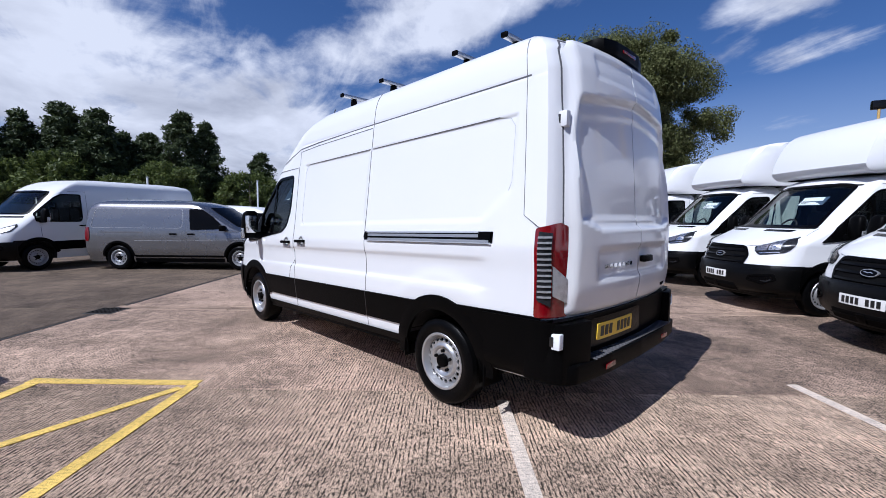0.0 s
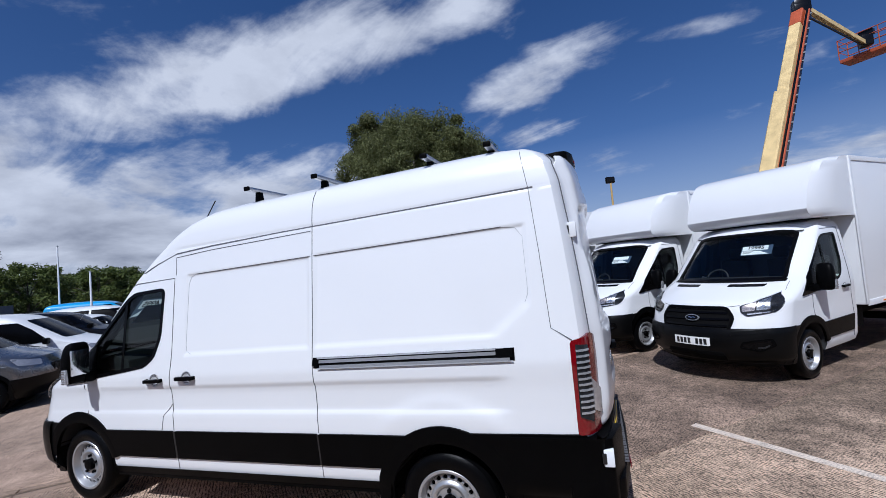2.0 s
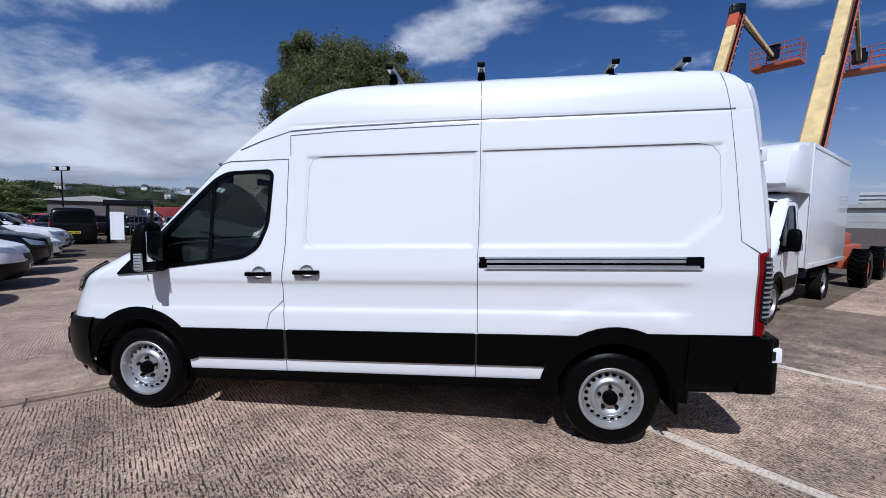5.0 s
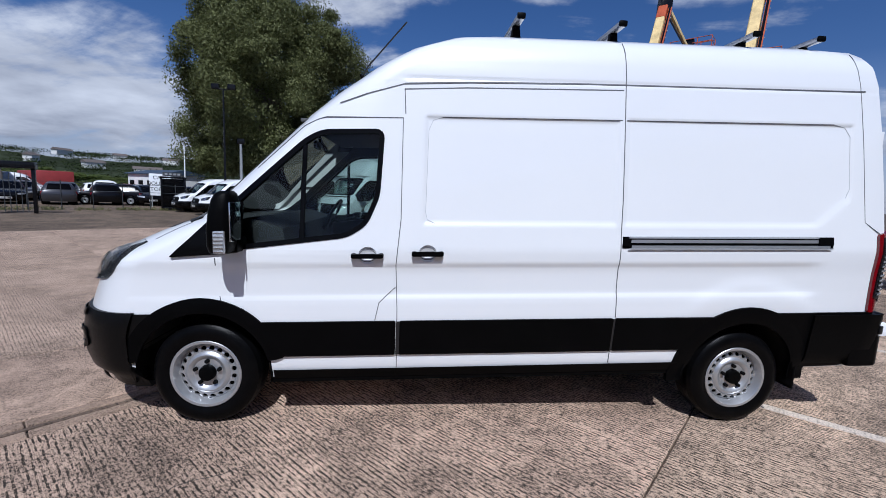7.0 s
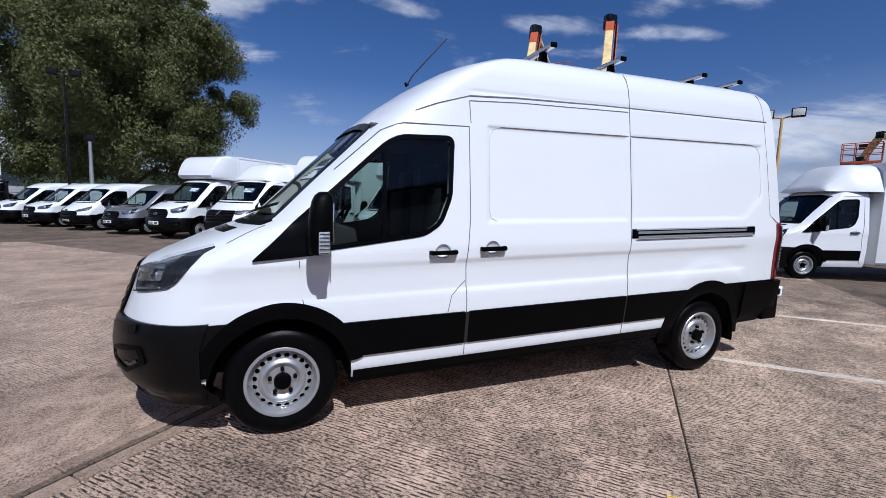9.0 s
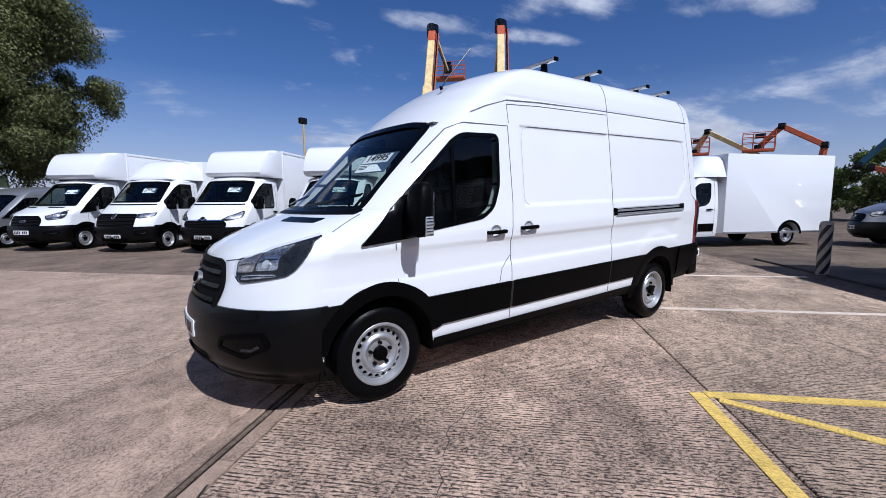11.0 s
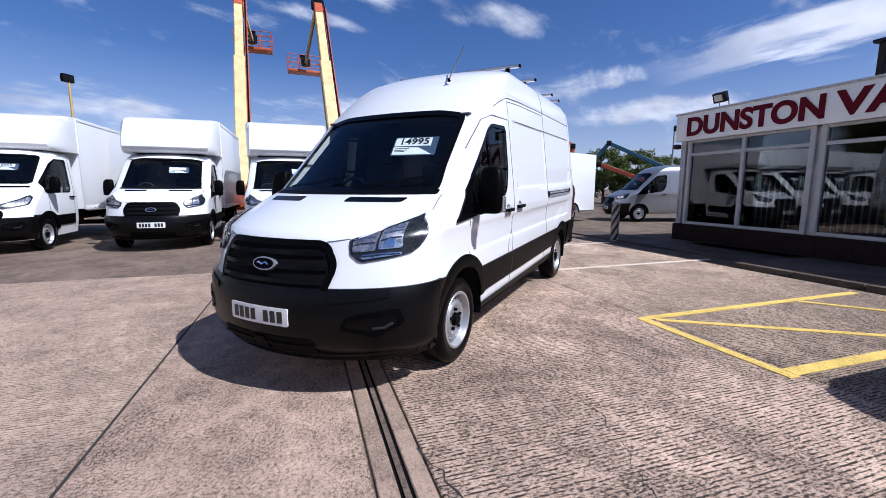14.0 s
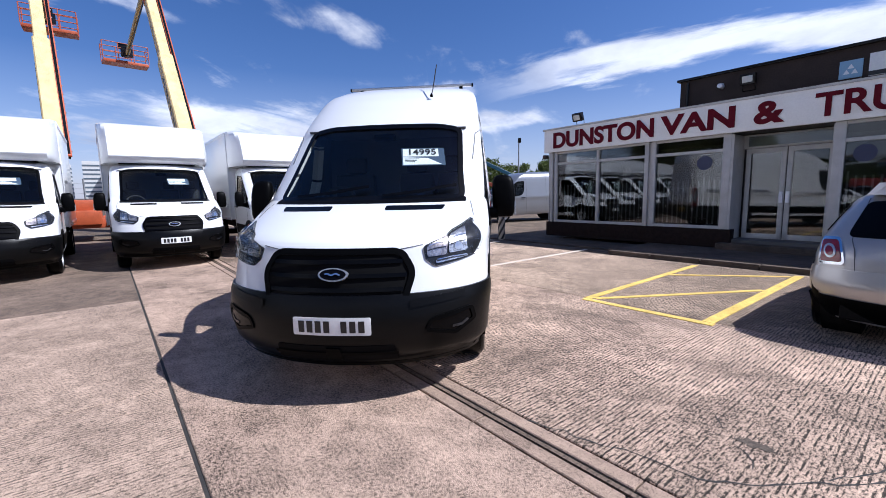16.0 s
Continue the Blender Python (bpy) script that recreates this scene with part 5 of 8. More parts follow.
def luton_nose(w, z0, z1, x0, x1):
    """The moulded pod over the cab: blunt face leaning back, rounded edges, chamfered corners and a raked underside."""
    bm = bmesh.new()
    prof = [(0.0, 0.84), (0.03, 0.92), (0.08, 0.975), (0.15, 1.0), (0.30, 0.97), (0.45, 0.925), (0.60, 0.86), (0.72, 0.795), (0.82, 0.725), (0.89, 0.645), (0.94, 0.54), (0.975, 0.40), (0.993, 0.22), (1.0, 0.05)]
    rows, back = [], []
    m = 24
    for t, d in prof:
        z = z0 + (z1 - z0) * t
        row = []
        for j in range(m + 1):
            s = -1 + 2 * j / m
            s = math.copysign(abs(s) ** 0.75, s)
            edge = smooth01((abs(s) - 0.91) / 0.09)
            x = x0 + (x1 - x0) * d * (1 - 0.05 * s * s) * (1 - edge * (0.42 + 0.20 * (1 - t)))
            row.append(bm.verts.new((x, s * w, z)))
        rows.append(row)
        back.append([bm.verts.new((x0 - 0.01, v.co.y, z)) for v in row])
    for a, b in zip(rows, rows[1:]):
        for j in range(m):
            bm.faces.new((a[j], a[j + 1], b[j + 1], b[j]))
    for i in (0, len(rows) - 1):
        for j in range(m):
            bm.faces.new((rows[i][j], rows[i][j + 1], back[i][j + 1], back[i][j]))
    for i in range(len(rows) - 1):
        for j in (0, m):
            bm.faces.new((rows[i][j], rows[i + 1][j], back[i + 1][j], back[i][j]))
    return bm


def luton_truck(S, spec, cabname, label, text, hi=3.20, pod=True):
    root = thing("luton_van", label, "van")
    body_shell(root, S, spec, WHITE, False, 0.54, "white steel cab")
    cab_interior(root, S, spec, 0.54)
    front_parts(root, S, spec, detail=False)
    price_card(root, S, 0.30, 1.90, text, S.shear, 0.42, 0.2)
    chassis(root, 0.5, -3.6)
    rear_wheels(root, -2.08)
    bx = part("cargo_box", box((-1.70, 0, (0.84 + hi) / 2), (3.90, 2.12, hi - 0.84), 0.025), WHITE, root, "white box body")
    for sg in (1, -1):
        part("edge_trim", box((-1.70, sg * 1.062, 0.87), (3.88, 0.02, 0.09), 0.006), WHITE, bx)
        part("corner_post", box((0.235, sg * 1.062, (0.84 + hi) / 2), (0.06, 0.02, hi - 0.86), 0.006), WHITE, bx)
        part("roof_rail", box((-1.70, sg * 1.062, hi - 0.045), (3.88, 0.02, 0.08), 0.006), WHITE, bx)
        part("marker_lamp", box((-0.3, sg * 1.075, 0.865), (0.07, 0.012, 0.025), 0.004), AMBER, bx)
    if spec.get("badge_mat") is SMOKEL:
        part("grille_strip", ribbon([(-0.54, 0.985), (-0.15, 0.985), (0, 1.03), (0.15, 0.985), (0.54, 0.985)], S.front, 0.028, 0.03), CHROME, root, "chrome strip over the grille", m=S.shear)
    part("luton_pod", luton_nose(1.055, 2.25, hi - 0.005, 0.24, 1.42), WHITE, bx, "moulded white pod over the cab", smooth=30)
    part("pod_seal", box((0.75, 0, 2.26), (0.9, 1.5, 0.05), 0.02), UNDER, bx)
    part("tail_lift", box((-3.72, 0, 0.95), (0.10, 1.9, 0.5), 0.02), UNDER, bx)
    return root


def low_loader(S, spec, label, text, hi=2.92):
    """Box body close to the ground with a faired cab roof."""
    root = thing("box_van", label, "van")
    body_shell(root, S, spec, WHITE, False, 0.54, "white steel cab")
    cab_interior(root, S, spec, 0.54)
    front_parts(root, S, spec, detail=False)
    if text:
        price_card(root, S, 0.30, 1.90, text, S.shear, 0.42, 0.2)
    rear_wheels(root, -2.20)
    bx = part("cargo_box", box((-1.75, 0, (0.42 + hi) / 2), (4.1, 2.14, hi - 0.42), 0.03), WHITE, root, "white low box body")
    cut(bx, [cutter(tube((-2.20, sg * 0.6, 0.37), (-2.20, sg * 1.3, 0.37), 0.42, 28)) for sg in (1, -1)])
    for sg in (1, -1):
        part("wheel_arch_trim", sheet([(-2.20 + r * math.cos(a), 0.37 + r * math.sin(a)) for r, a in [(0.47, a) for a in np.linspace(0.05, math.pi - 0.05, 18)] + [(0.40, a) for a in np.linspace(math.pi - 0.05, 0.05, 18)]],
                                      lambda x, z, o: Vector((x, sg * (1.072 + o), z)), 0.012, 0.02, 0.2), PLASTIC, bx)
        part("edge_trim", box((-1.75, sg * 1.075, 0.46), (4.08, 0.015, 0.06), 0.005), ALU, bx)
    bm = bmesh.new()
    rows = []
    for i in range(13):
        t = i / 12
        x = 1.42 - 1.16 * t
        top = 2.28 + (hi - 2.30) * smooth01(min(1.0, 1.7 * t)) ** 0.6
        w = 0.80 + 0.26 * smooth01(t)
        rows.append([bm.verts.new((x, s * w, 2.20 + (top - 2.20) * (1 - abs(s) ** 5) ** 0.5 if abs(s) < 1 else 2.20)) for s in np.linspace(-1, 1, 17)])
    for a, b in zip(rows, rows[1:]):
        for j in range(16):
            bm.faces.new((a[j], a[j + 1], b[j + 1], b[j]))
    bm.faces.new(rows[0])
    bm.faces.new(rows[-1][::-1])
    part("roof_fairing", bm, WHITE, bx, "moulded white fairing above the cab", smooth=60)
    return root


def row_van(S, spec, name, label, paint, x_rear, m, glass_back=False, clad=True):
    root = thing(name, label, "van", m=m)
    body_shell(root, S, spec, paint, False, 0.54)
    cab_interior(root, S, spec, 0.54)
    front_parts(root, S, spec, detail=False)
    rear_wheels(root, x_rear)
    sh = S.shear
    for sg in (1, -1):
        f = S.side(sg)
        if clad:
            part("side_moulding", sheet(rounded([(x_rear + 0.55, 0.56), (0.58, 0.56), (0.58, 0.72), (x_rear + 0.50, 0.72)], 0.02), f, 0.012, 0.02, 0.2), PLASTIC, root, m=sh)
        part("door_seam", ribbon([(-0.55, 0.5), (-0.55, 2.2)], f, 0.008, 0.002, step=0.2), SEAMM, root, m=sh)
        part("tail_light", sheet(rounded([(0.0, 0.85), (0.16, 0.85), (0.16, 1.45), (0.0, 1.45)], 0.02), S.wrap(S.v('tail', 1.0) + 0.22, sg), 0.012, 0.02, 0.08), REDL, root, m=sh)
        part("wheel_recess", lathe([(0.41, 0), (0.41, 0.3)], 24), UNDER, root, m=pose(x_rear, 0.6 if sg > 0 else -0.9, 0.37))
    part("underbody", box((-0.5, 0, 0.42), (4.4, 1.2, 0.14), 0.02), UNDER, root)
    return root


def simple_car(name, label, cat, S, paint, wheels, glass_low, glass_side, screen, rear_glass, m, r=0.31, clad=None, group="", light=None, extra=None):
    """A car: painted shell with arches, dark glazing, lamps, grille, bumpers and wheels."""
    root = thing(name, label, cat, group, m)
    zs = mesh_rings(S, False)
    tail = S.v('tail', 0.8)
    body = finish(S.solid(zs, list(np.linspace(0.3, tail + 0.5, 8))), "body", paint, root)
    cuts = []
    for wx in wheels:
        for sg in (1, -1):
            cuts.append(cutter(tube((wx, sg * 0.45, r + 0.02), (wx, sg * 1.2, r + 0.02), r + 0.055, 28)))
            cuts.append(cutter(box((wx, sg * 0.85, 0.05), (2 * r + 0.1, 0.8, 0.5))))
    cut(body, cuts)
    half = max(S.t['width'][1])
    for wx in wheels:
        for sg in (1, -1):
            wheel(root, wx, sg * (half - 0.115), r, r * 0.62, 0.20, 10)
            part("wheel_recess", lathe([(r + 0.05, 0), (r + 0.05, 0.28)], 24), UNDER, root, m=pose(wx, 0.46 if sg > 0 else -0.74, r + 0.02))
            if clad:
                part("wheel_arch_trim", arch_ring(S, wx, r + 0.02, r + 0.04, r + 0.10, 2, 178, sg, 0.008), clad, root)
    hinge = S.zs[2] if len(S.zs) > 2 else -0.35
    for sg in (1, -1):
        f = S.side(sg)
        for g in glass_side:
            part("side_window", sheet(rounded(g, 0.04), f, 0.009, 0.02, 0.10), GLOSSBLK, root)
        if light:
            part("headlight", sheet(rounded(mapped(S, light), 0.03), f, 0.006, 0.02, 0.08), CLEARL, root)
        x, z = max(p[0] for p in glass_side[0]) - 0.05, min(p[1] for p in glass_side[0]) + 0.06
        part("door_mirror", box((x, sg * (S.side_y(x, z) + 0.09), z), (0.12, 0.20, 0.15), 0.04), PLASTIC if clad else paint, root)
        part("sill", ribbon([(wheels[0] - r - 0.1, 0.27), (wheels[1] + r + 0.1, 0.27)], f, 0.10, 0.010, step=0.3), clad or PLASTIC, root)
        part("door_handle", ribbon([(hinge + 0.23, S.zs[0]), (hinge + 0.05, S.zs[0])], f, 0.045, 0.03), PLASTIC, root)
        part("door_seam", ribbon([(0.75, 0.35), (0.72, S.zs[1])], f, 0.006, 0.002, step=0.2), SEAMM, root)
        part("door_seam", ribbon([(hinge, 0.35), (hinge, S.zs[1])], f, 0.006, 0.002, step=0.2), SEAMM, root)
    part("windscreen", sheet(rounded(screen, 0.06), S.front, 0.006, 0.014, 0.15), GLOSSBLK, root)
    part("rear_window", sheet(rounded(rear_glass, 0.06), S.rear, 0.006, 0.014, 0.12), GLOSSBLK, root)
    part("underbody", box((0, 0, 0.28), (wheels[0] - wheels[1] + 1.0, half * 1.4, 0.16), 0.02), UNDER, root)
    if extra:
        extra(root, S)
    return root


MPV = Shell(nose=[(0.22, 2.36), (0.40, 2.50), (0.62, 2.53), (0.82, 2.49), (0.95, 2.40), (1.0, 2.26), (1.06, 2.02), (1.14, 1.76), (1.72, 0.84), (1.80, 0.64), (1.87, 0.3), (1.91, -0.3), (1.93, -0.8)],
            tail=[(0.22, -2.58), (0.5, -2.65), (1.0, -2.66), (1.5, -2.61), (1.74, -2.53), (1.84, -2.42), (1.90, -2.1), (1.93, -1.6)],
            width=[(0.22, 0.87), (0.5, 0.94), (0.85, 0.95), (1.05, 0.94), (1.4, 0.90), (1.72, 0.83), (1.82, 0.75), (1.88, 0.62), (1.91, 0.45), (1.93, 0.25)],
            bow=[(0.2, 0.14), (2.0, 0.12)], corner=[(0.2, 0.40), (0.95, 0.40), (1.1, 0.28), (2.0, 0.2)])
MPV.zs = (0.98, 1.75, 0.20)
HATCH = Shell(nose=[(0.20, 1.98), (0.40, 2.12), (0.58, 2.14), (0.72, 2.08), (0.80, 1.92), (0.88, 1.5), (0.96, 1.12), (1.36, 0.45), (1.43, 0.2), (1.47, -0.1), (1.49, -0.4)],
              tail=[(0.20, -1.98), (0.45, -2.08), (0.75, -2.08), (0.95, -2.0), (1.3, -1.72), (1.42, -1.5), (1.47, -1.2), (1.49, -0.9)],
              width=[(0.2, 0.82), (0.45, 0.89), (0.75, 0.90), (0.92, 0.87), (1.3, 0.68), (1.42, 0.58), (1.47, 0.4), (1.49, 0.2)], bow=[(0.2, 0.14), (1.5, 0.10)], corner=[(0.2, 0.42), (0.8, 0.42), (1.0, 0.3), (1.5, 0.15)])
HATCH.zs = (0.80, 1.35)
SUV = Shell(nose=[(0.28, 2.10), (0.45, 2.24), (0.75, 2.27), (0.95, 2.20), (1.04, 2.0), (1.10, 1.5), (1.16, 1.16), (1.58, 0.55), (1.66, 0.3), (1.71, -0.1), (1.73, -0.5)],
            tail=[(0.28, -2.15), (0.5, -2.25), (1.0, -2.25), (1.4, -2.08), (1.6, -1.95), (1.68, -1.75), (1.71, -1.4), (1.73, -1.0)],
            width=[(0.28, 0.86), (0.5, 0.93), (0.9, 0.94), (1.12, 0.91), (1.5, 0.74), (1.63, 0.64), (1.70, 0.45), (1.73, 0.2)], bow=[(0.2, 0.12), (1.8, 0.10)], corner=[(0.2, 0.36), (1.0, 0.36), (1.2, 0.26), (1.8, 0.15)])
SUV.zs = (1.0, 1.6)
SUPERMINI = Shell(nose=[(0.18, 1.70), (0.40, 1.83), (0.62, 1.82), (0.76, 1.70), (0.88, 1.25), (0.94, 0.98), (1.28, 0.38), (1.35, 0.15), (1.39, -0.1), (1.405, -0.3)],
                  tail=[(0.18, -1.74), (0.36, -1.84), (0.50, -1.855), (0.60, -1.83), (0.80, -1.80), (0.92, -1.74), (1.25, -1.52), (1.34, -1.42), (1.385, -1.2), (1.405, -0.9)],
                  width=[(0.18, 0.76), (0.42, 0.84), (0.80, 0.835), (0.93, 0.80), (1.26, 0.64), (1.34, 0.57), (1.385, 0.42), (1.405, 0.2)], bow=[(0.2, 0.14), (1.5, 0.10)], corner=[(0.2, 0.40), (0.8, 0.40), (1.0, 0.3), (1.5, 0.15)], tail_corner=0.30, tail_bow=0.10)
SUPERMINI.zs = (0.76, 1.28)


def mini_extra(root, S):
    for sg in (1, -1):
        W = S.wrap(-1.45, sg)
        lamp = [(0.22, 0.685), (0.46, 0.70), (0.44, 0.95), (0.24, 0.94)]
        tl = part("tail_light", sheet(rounded(lamp, 0.04), W, 0.012, 0.03, 0.04), CHROME, root, "red tail lamp in a chrome surround")
        inner = [(0.25, 0.715), (0.435, 0.725), (0.42, 0.925), (0.265, 0.915)]
        part("lens", sheet(rounded(inner, 0.03), W, 0.020, 0.012, 0.04), REDL, tl)
        part("lens_ring", sheet([(0.345 + 0.055 * math.cos(a), 0.82 + 0.065 * math.sin(a)) for a in np.linspace(0, 2 * math.pi, 17)[:-1]], W, 0.025, 0.006, 0.04), CLEARL, tl)
        part("lens_core", sheet([(0.345 + 0.035 * math.cos(a), 0.82 + 0.043 * math.sin(a)) for a in np.linspace(0, 2 * math.pi, 17)[:-1]], W, 0.029, 0.006, 0.04), REDL, tl)
    part("rear_bumper", S.band(0.20, 0.40, -1.55, 'r', 0.012, 4, 0.06), PLASTIC, root, "black lower bumper")
    part("bumper_lip", S.band(0.43, 0.66, -1.50, 'r', 0.016, 5, 0.05, lambda t: math.sin(math.pi * (0.15 + 0.7 * t))), MINIP, root)
    part("tailgate_seam", ribbon([(0.50, 0.58), (0.53, 0.84), (0.56, 0.93), (0.50, 1.30)], S.rear, 0.006, 0.002), SEAMM, root)
    part("tailgate_seam", ribbon([(-0.50, 0.58), (-0.53, 0.84), (-0.56, 0.93), (-0.50, 1.30)], S.rear, 0.006, 0.002), SEAMM, root)
    part("tailgate_handle", ribbon([(-0.28, 0.88), (0.28, 0.88)], S.rear, 0.05, 0.03), CHROME, root, "chrome tailgate handle")
    plate_bars(root, S.rear, 0, 0.77, 0.50, 0.11, Matrix.Identity(4), True)
    part("spoiler", ribbon([(-0.5, 1.335), (0.5, 1.335)], S.rear, 0.10, 0.06), MINIP, root)
    part("roof_skin", box((-0.5, 0, 1.405), (0.9, 0.8, 0.012), 0.004), BLACKP, root)


def car_extra(root, S):
    z0 = S.zs[0]
    part("grille", sheet(rounded([(-0.36, z0 * 0.56), (0.36, z0 * 0.56), (0.44, z0 * 0.80), (-0.44, z0 * 0.80)], 0.04), S.front, 0.008, 0.02, 0.15), GLOSSBLK, root)
    part("lower_grille", sheet(rounded([(-0.5, z0 * 0.30), (0.5, z0 * 0.30), (0.55, z0 * 0.45), (-0.55, z0 * 0.45)], 0.04), S.front, 0.008, 0.02, 0.15), PLASTIC, root)
    plate_bars(root, S.front, 0, z0 * 0.50, 0.5, 0.11, Matrix.Identity(4))
    for sg in (1, -1):
        part("tail_light", sheet(rounded([(0.10, z0 * 0.85), (0.26, z0 * 0.85), (0.26, z0 * 1.1), (0.10, z0 * 1.1)], 0.03), S.wrap(S.v('tail', 0.8) + 0.35, sg), 0.01, 0.02, 0.08), REDL, root)


def mpv_extra(root, S):
    car_extra(root, S)
    part("front_bumper", S.band(0.22, 0.60, 2.02, 'f', 0.014, 6, 0.06), BUMPERP, root, "black front bumper")
    plate_bars(root, S.rear, 0, 0.62, 0.5, 0.11, Matrix.Identity(4), True)
    for sg in (1, -1):
        f = S.side(sg)
        part("door_rail", ribbon([(-0.95, 1.02), (-2.1, 1.02)], f, 0.03, 0.004), SEAMM, root)
        # crease strips put the pressings' light and shade into their colour
        part("crease_shade", ribbon(rounded([(0.10, 1.14), (-2.38, 1.14), (-2.26, 1.66), (0.10, 1.66)], 0.10), f, 0.006, 0.002, True), CREASE, root)
        part("door_handle", ribbon([(-0.05, 0.98), (-0.23, 0.98)], f, 0.045, 0.03), PLASTIC, root)
        part("crease_shade", ribbon([(1.95, 0.86), (0.22, 0.80), (-1.2, 0.80)], f, 0.006, 0.002), CREASE, root)
        part("lower_trim", ribbon([(1.20, 0.38), (-1.20, 0.38)], f, 0.05, 0.012, step=0.3), PLASTIC, root)
        part("tail_light", sheet(rounded([(0.12, 0.78), (0.27, 0.78), (0.27, 1.16), (0.12, 1.16)], 0.03), S.wrap(-2.3, sg), 0.01, 0.02, 0.08), REDL, root)


# ---- yard: u runs along the rows' heading, v towards the sales office, both at 45 degrees to x and y ----
ROT = Matrix.Rotation(radians(45), 4, 'Z')


def uv(u, v, z=0.0):
    return ROT @ Vector((u, v, z))


def concrete(name, light, dark, ridge=1.0, stain=0.6, rough=0.85, specks=0.6, pitch=0.029, darken_x=None):
    """Tamped concrete: ridges across local x, pitted aggregate and large stains; each slab differs."""
    m = bpy.data.materials.new(name)
    m.use_nodes = True
    t = m.node_tree
    L = t.links.new
    b = t.nodes["Principled BSDF"]
    b.inputs["Specular IOR Level"].default_value = 0.25
    tc = t.nodes.new("ShaderNodeTexCoord")
    oi = t.nodes.new("ShaderNodeObjectInfo")
    sc = t.nodes.new("ShaderNodeVectorMath")
    sc.operation = 'MULTIPLY_ADD'
    sc.inputs[1].default_value = (1, 1, 1)
    off = t.nodes.new("ShaderNodeCombineXYZ")
    mul = t.nodes.new("ShaderNodeMath")
    mul.operation = 'MULTIPLY'
    mul.inputs[1].default_value = 37.0
    L(oi.outputs["Random"], mul.inputs[0])
    L(mul.outputs[0], off.inputs[0])
    L(mul.outputs[0], off.inputs[1])
    L(tc.outputs["Object"], sc.inputs[0])
    L(off.outputs[0], sc.inputs[2])

    def noi(scale, detail, rgh=0.6, dist=0.0):
        n = t.nodes.new("ShaderNodeTexNoise")
        n.inputs["Scale"].default_value, n.inputs["Detail"].default_value, n.inputs["Roughness"].default_value, n.inputs["Distortion"].default_value = scale, detail, rgh, dist
        L(sc.outputs[0], n.inputs["Vector"])
        return n.outputs["Fac"]

    def rng(src, a, c, lo=0.0, hi=1.0):
        n = t.nodes.new("ShaderNodeMapRange")
        for k, v in zip(("From Min", "From Max", "To Min", "To Max"), (a, c, lo, hi)):
            n.inputs[k].default_value = v
        L(src, n.inputs["Value"])
        return n.outputs[0]

    def mth(op, x, y):
        n = t.nodes.new("ShaderNodeMath")
        n.operation = op
        for k, v in enumerate((x, y)):
            if isinstance(v, (int, float)):
                n.inputs[k].default_value = v
            else:
                L(v, n.inputs[k])
        return n.outputs[0]
    # ridges: a wave across x, broken up along y
    mp = t.nodes.new("ShaderNodeMapping")
    mp.inputs["Scale"].default_value = (1, 0.16, 1)
    L(sc.outputs[0], mp.inputs[0])
    wv = t.nodes.new("ShaderNodeTexWave")
    wv.wave_type, wv.bands_direction = 'BANDS', 'X'
    wv.inputs["Scale"].default_value = 2 * math.pi / (20 * pitch)
    wv.inputs["Distortion"].default_value, wv.inputs["Detail"].default_value, wv.inputs["Detail Scale"].default_value = 2.4, 3.0, 1.5
    L(mp.outputs[0], wv.inputs["Vector"])
    fine, pit, mid, big, huge = noi(150, 4), noi(52, 5, 0.7), noi(7, 5), noi(1.3, 5), noi(0.35, 4)
    stretched = t.nodes.new("ShaderNodeTexNoise")
    stretched.inputs["Scale"].default_value, stretched.inputs["Detail"].default_value = 64, 4
    mp2 = t.nodes.new("ShaderNodeMapping")
    mp2.inputs["Scale"].default_value = (1.4, 0.5, 1)
    L(sc.outputs[0], mp2.inputs[0])
    L(mp2.outputs[0], stretched.inputs["Vector"])
    worn = mth('MULTIPLY', rng(big, 0.36, 0.60, 0.32, 1.0), rng(mid, 0.36, 0.56, 0.5, 1.0))
    brk = t.nodes.new("ShaderNodeTexNoise")
    brk.inputs["Scale"].default_value, brk.inputs["Detail"].default_value = 30, 5
    mp3 = t.nodes.new("ShaderNodeMapping")
    mp3.inputs["Scale"].default_value = (1.3, 0.35, 1)
    L(sc.outputs[0], mp3.inputs[0])
    L(mp3.outputs[0], brk.inputs["Vector"])
    cutin = mth('MULTIPLY', rng(brk.outputs["Fac"], 0.40, 0.62), mth('MULTIPLY', worn, ridge))
    groove = mth('MULTIPLY', rng(wv.outputs["Fac"], 0.46, 0.14), cutin)
    wave = mth('MULTIPLY', groove, -1.0)
    grit = mth('ADD', mth('MULTIPLY', mth('SUBTRACT', pit, 0.5), 2.1 * specks), mth('MULTIPLY', mth('SUBTRACT', fine, 0.5), 2.4 * specks))
    streaky = mth('MULTIPLY', mth('SUBTRACT', stretched.outputs["Fac"], 0.5), 1.5 * ridge)
    val = mth('ADD', mth('ADD', mth('MULTIPLY', wave, 0.86), grit), mth('ADD', mth('ADD', mth('MULTIPLY', streaky, 1.1), rng(mid, 0.3, 0.7, -0.10, 0.12)), rng(big, 0.3, 0.7, 0.44, 0.66)))
    ramp = t.nodes.new("ShaderNodeValToRGB")
    ramp.color_ramp.elements[0].position, ramp.color_ramp.elements[1].position = 0.24, 0.72
    ramp.color_ramp.elements[0].color = (*[c * 0.8 for c in dark], 1)
    ramp.color_ramp.elements[1].color = (*[min(1, c * 1.12) for c in light], 1)
    e = ramp.color_ramp.elements.new(0.42)
    e.color = (*[x * 0.5 + y * 0.5 for x, y in zip(light, dark)], 1)
    L(val, ramp.inputs[0])
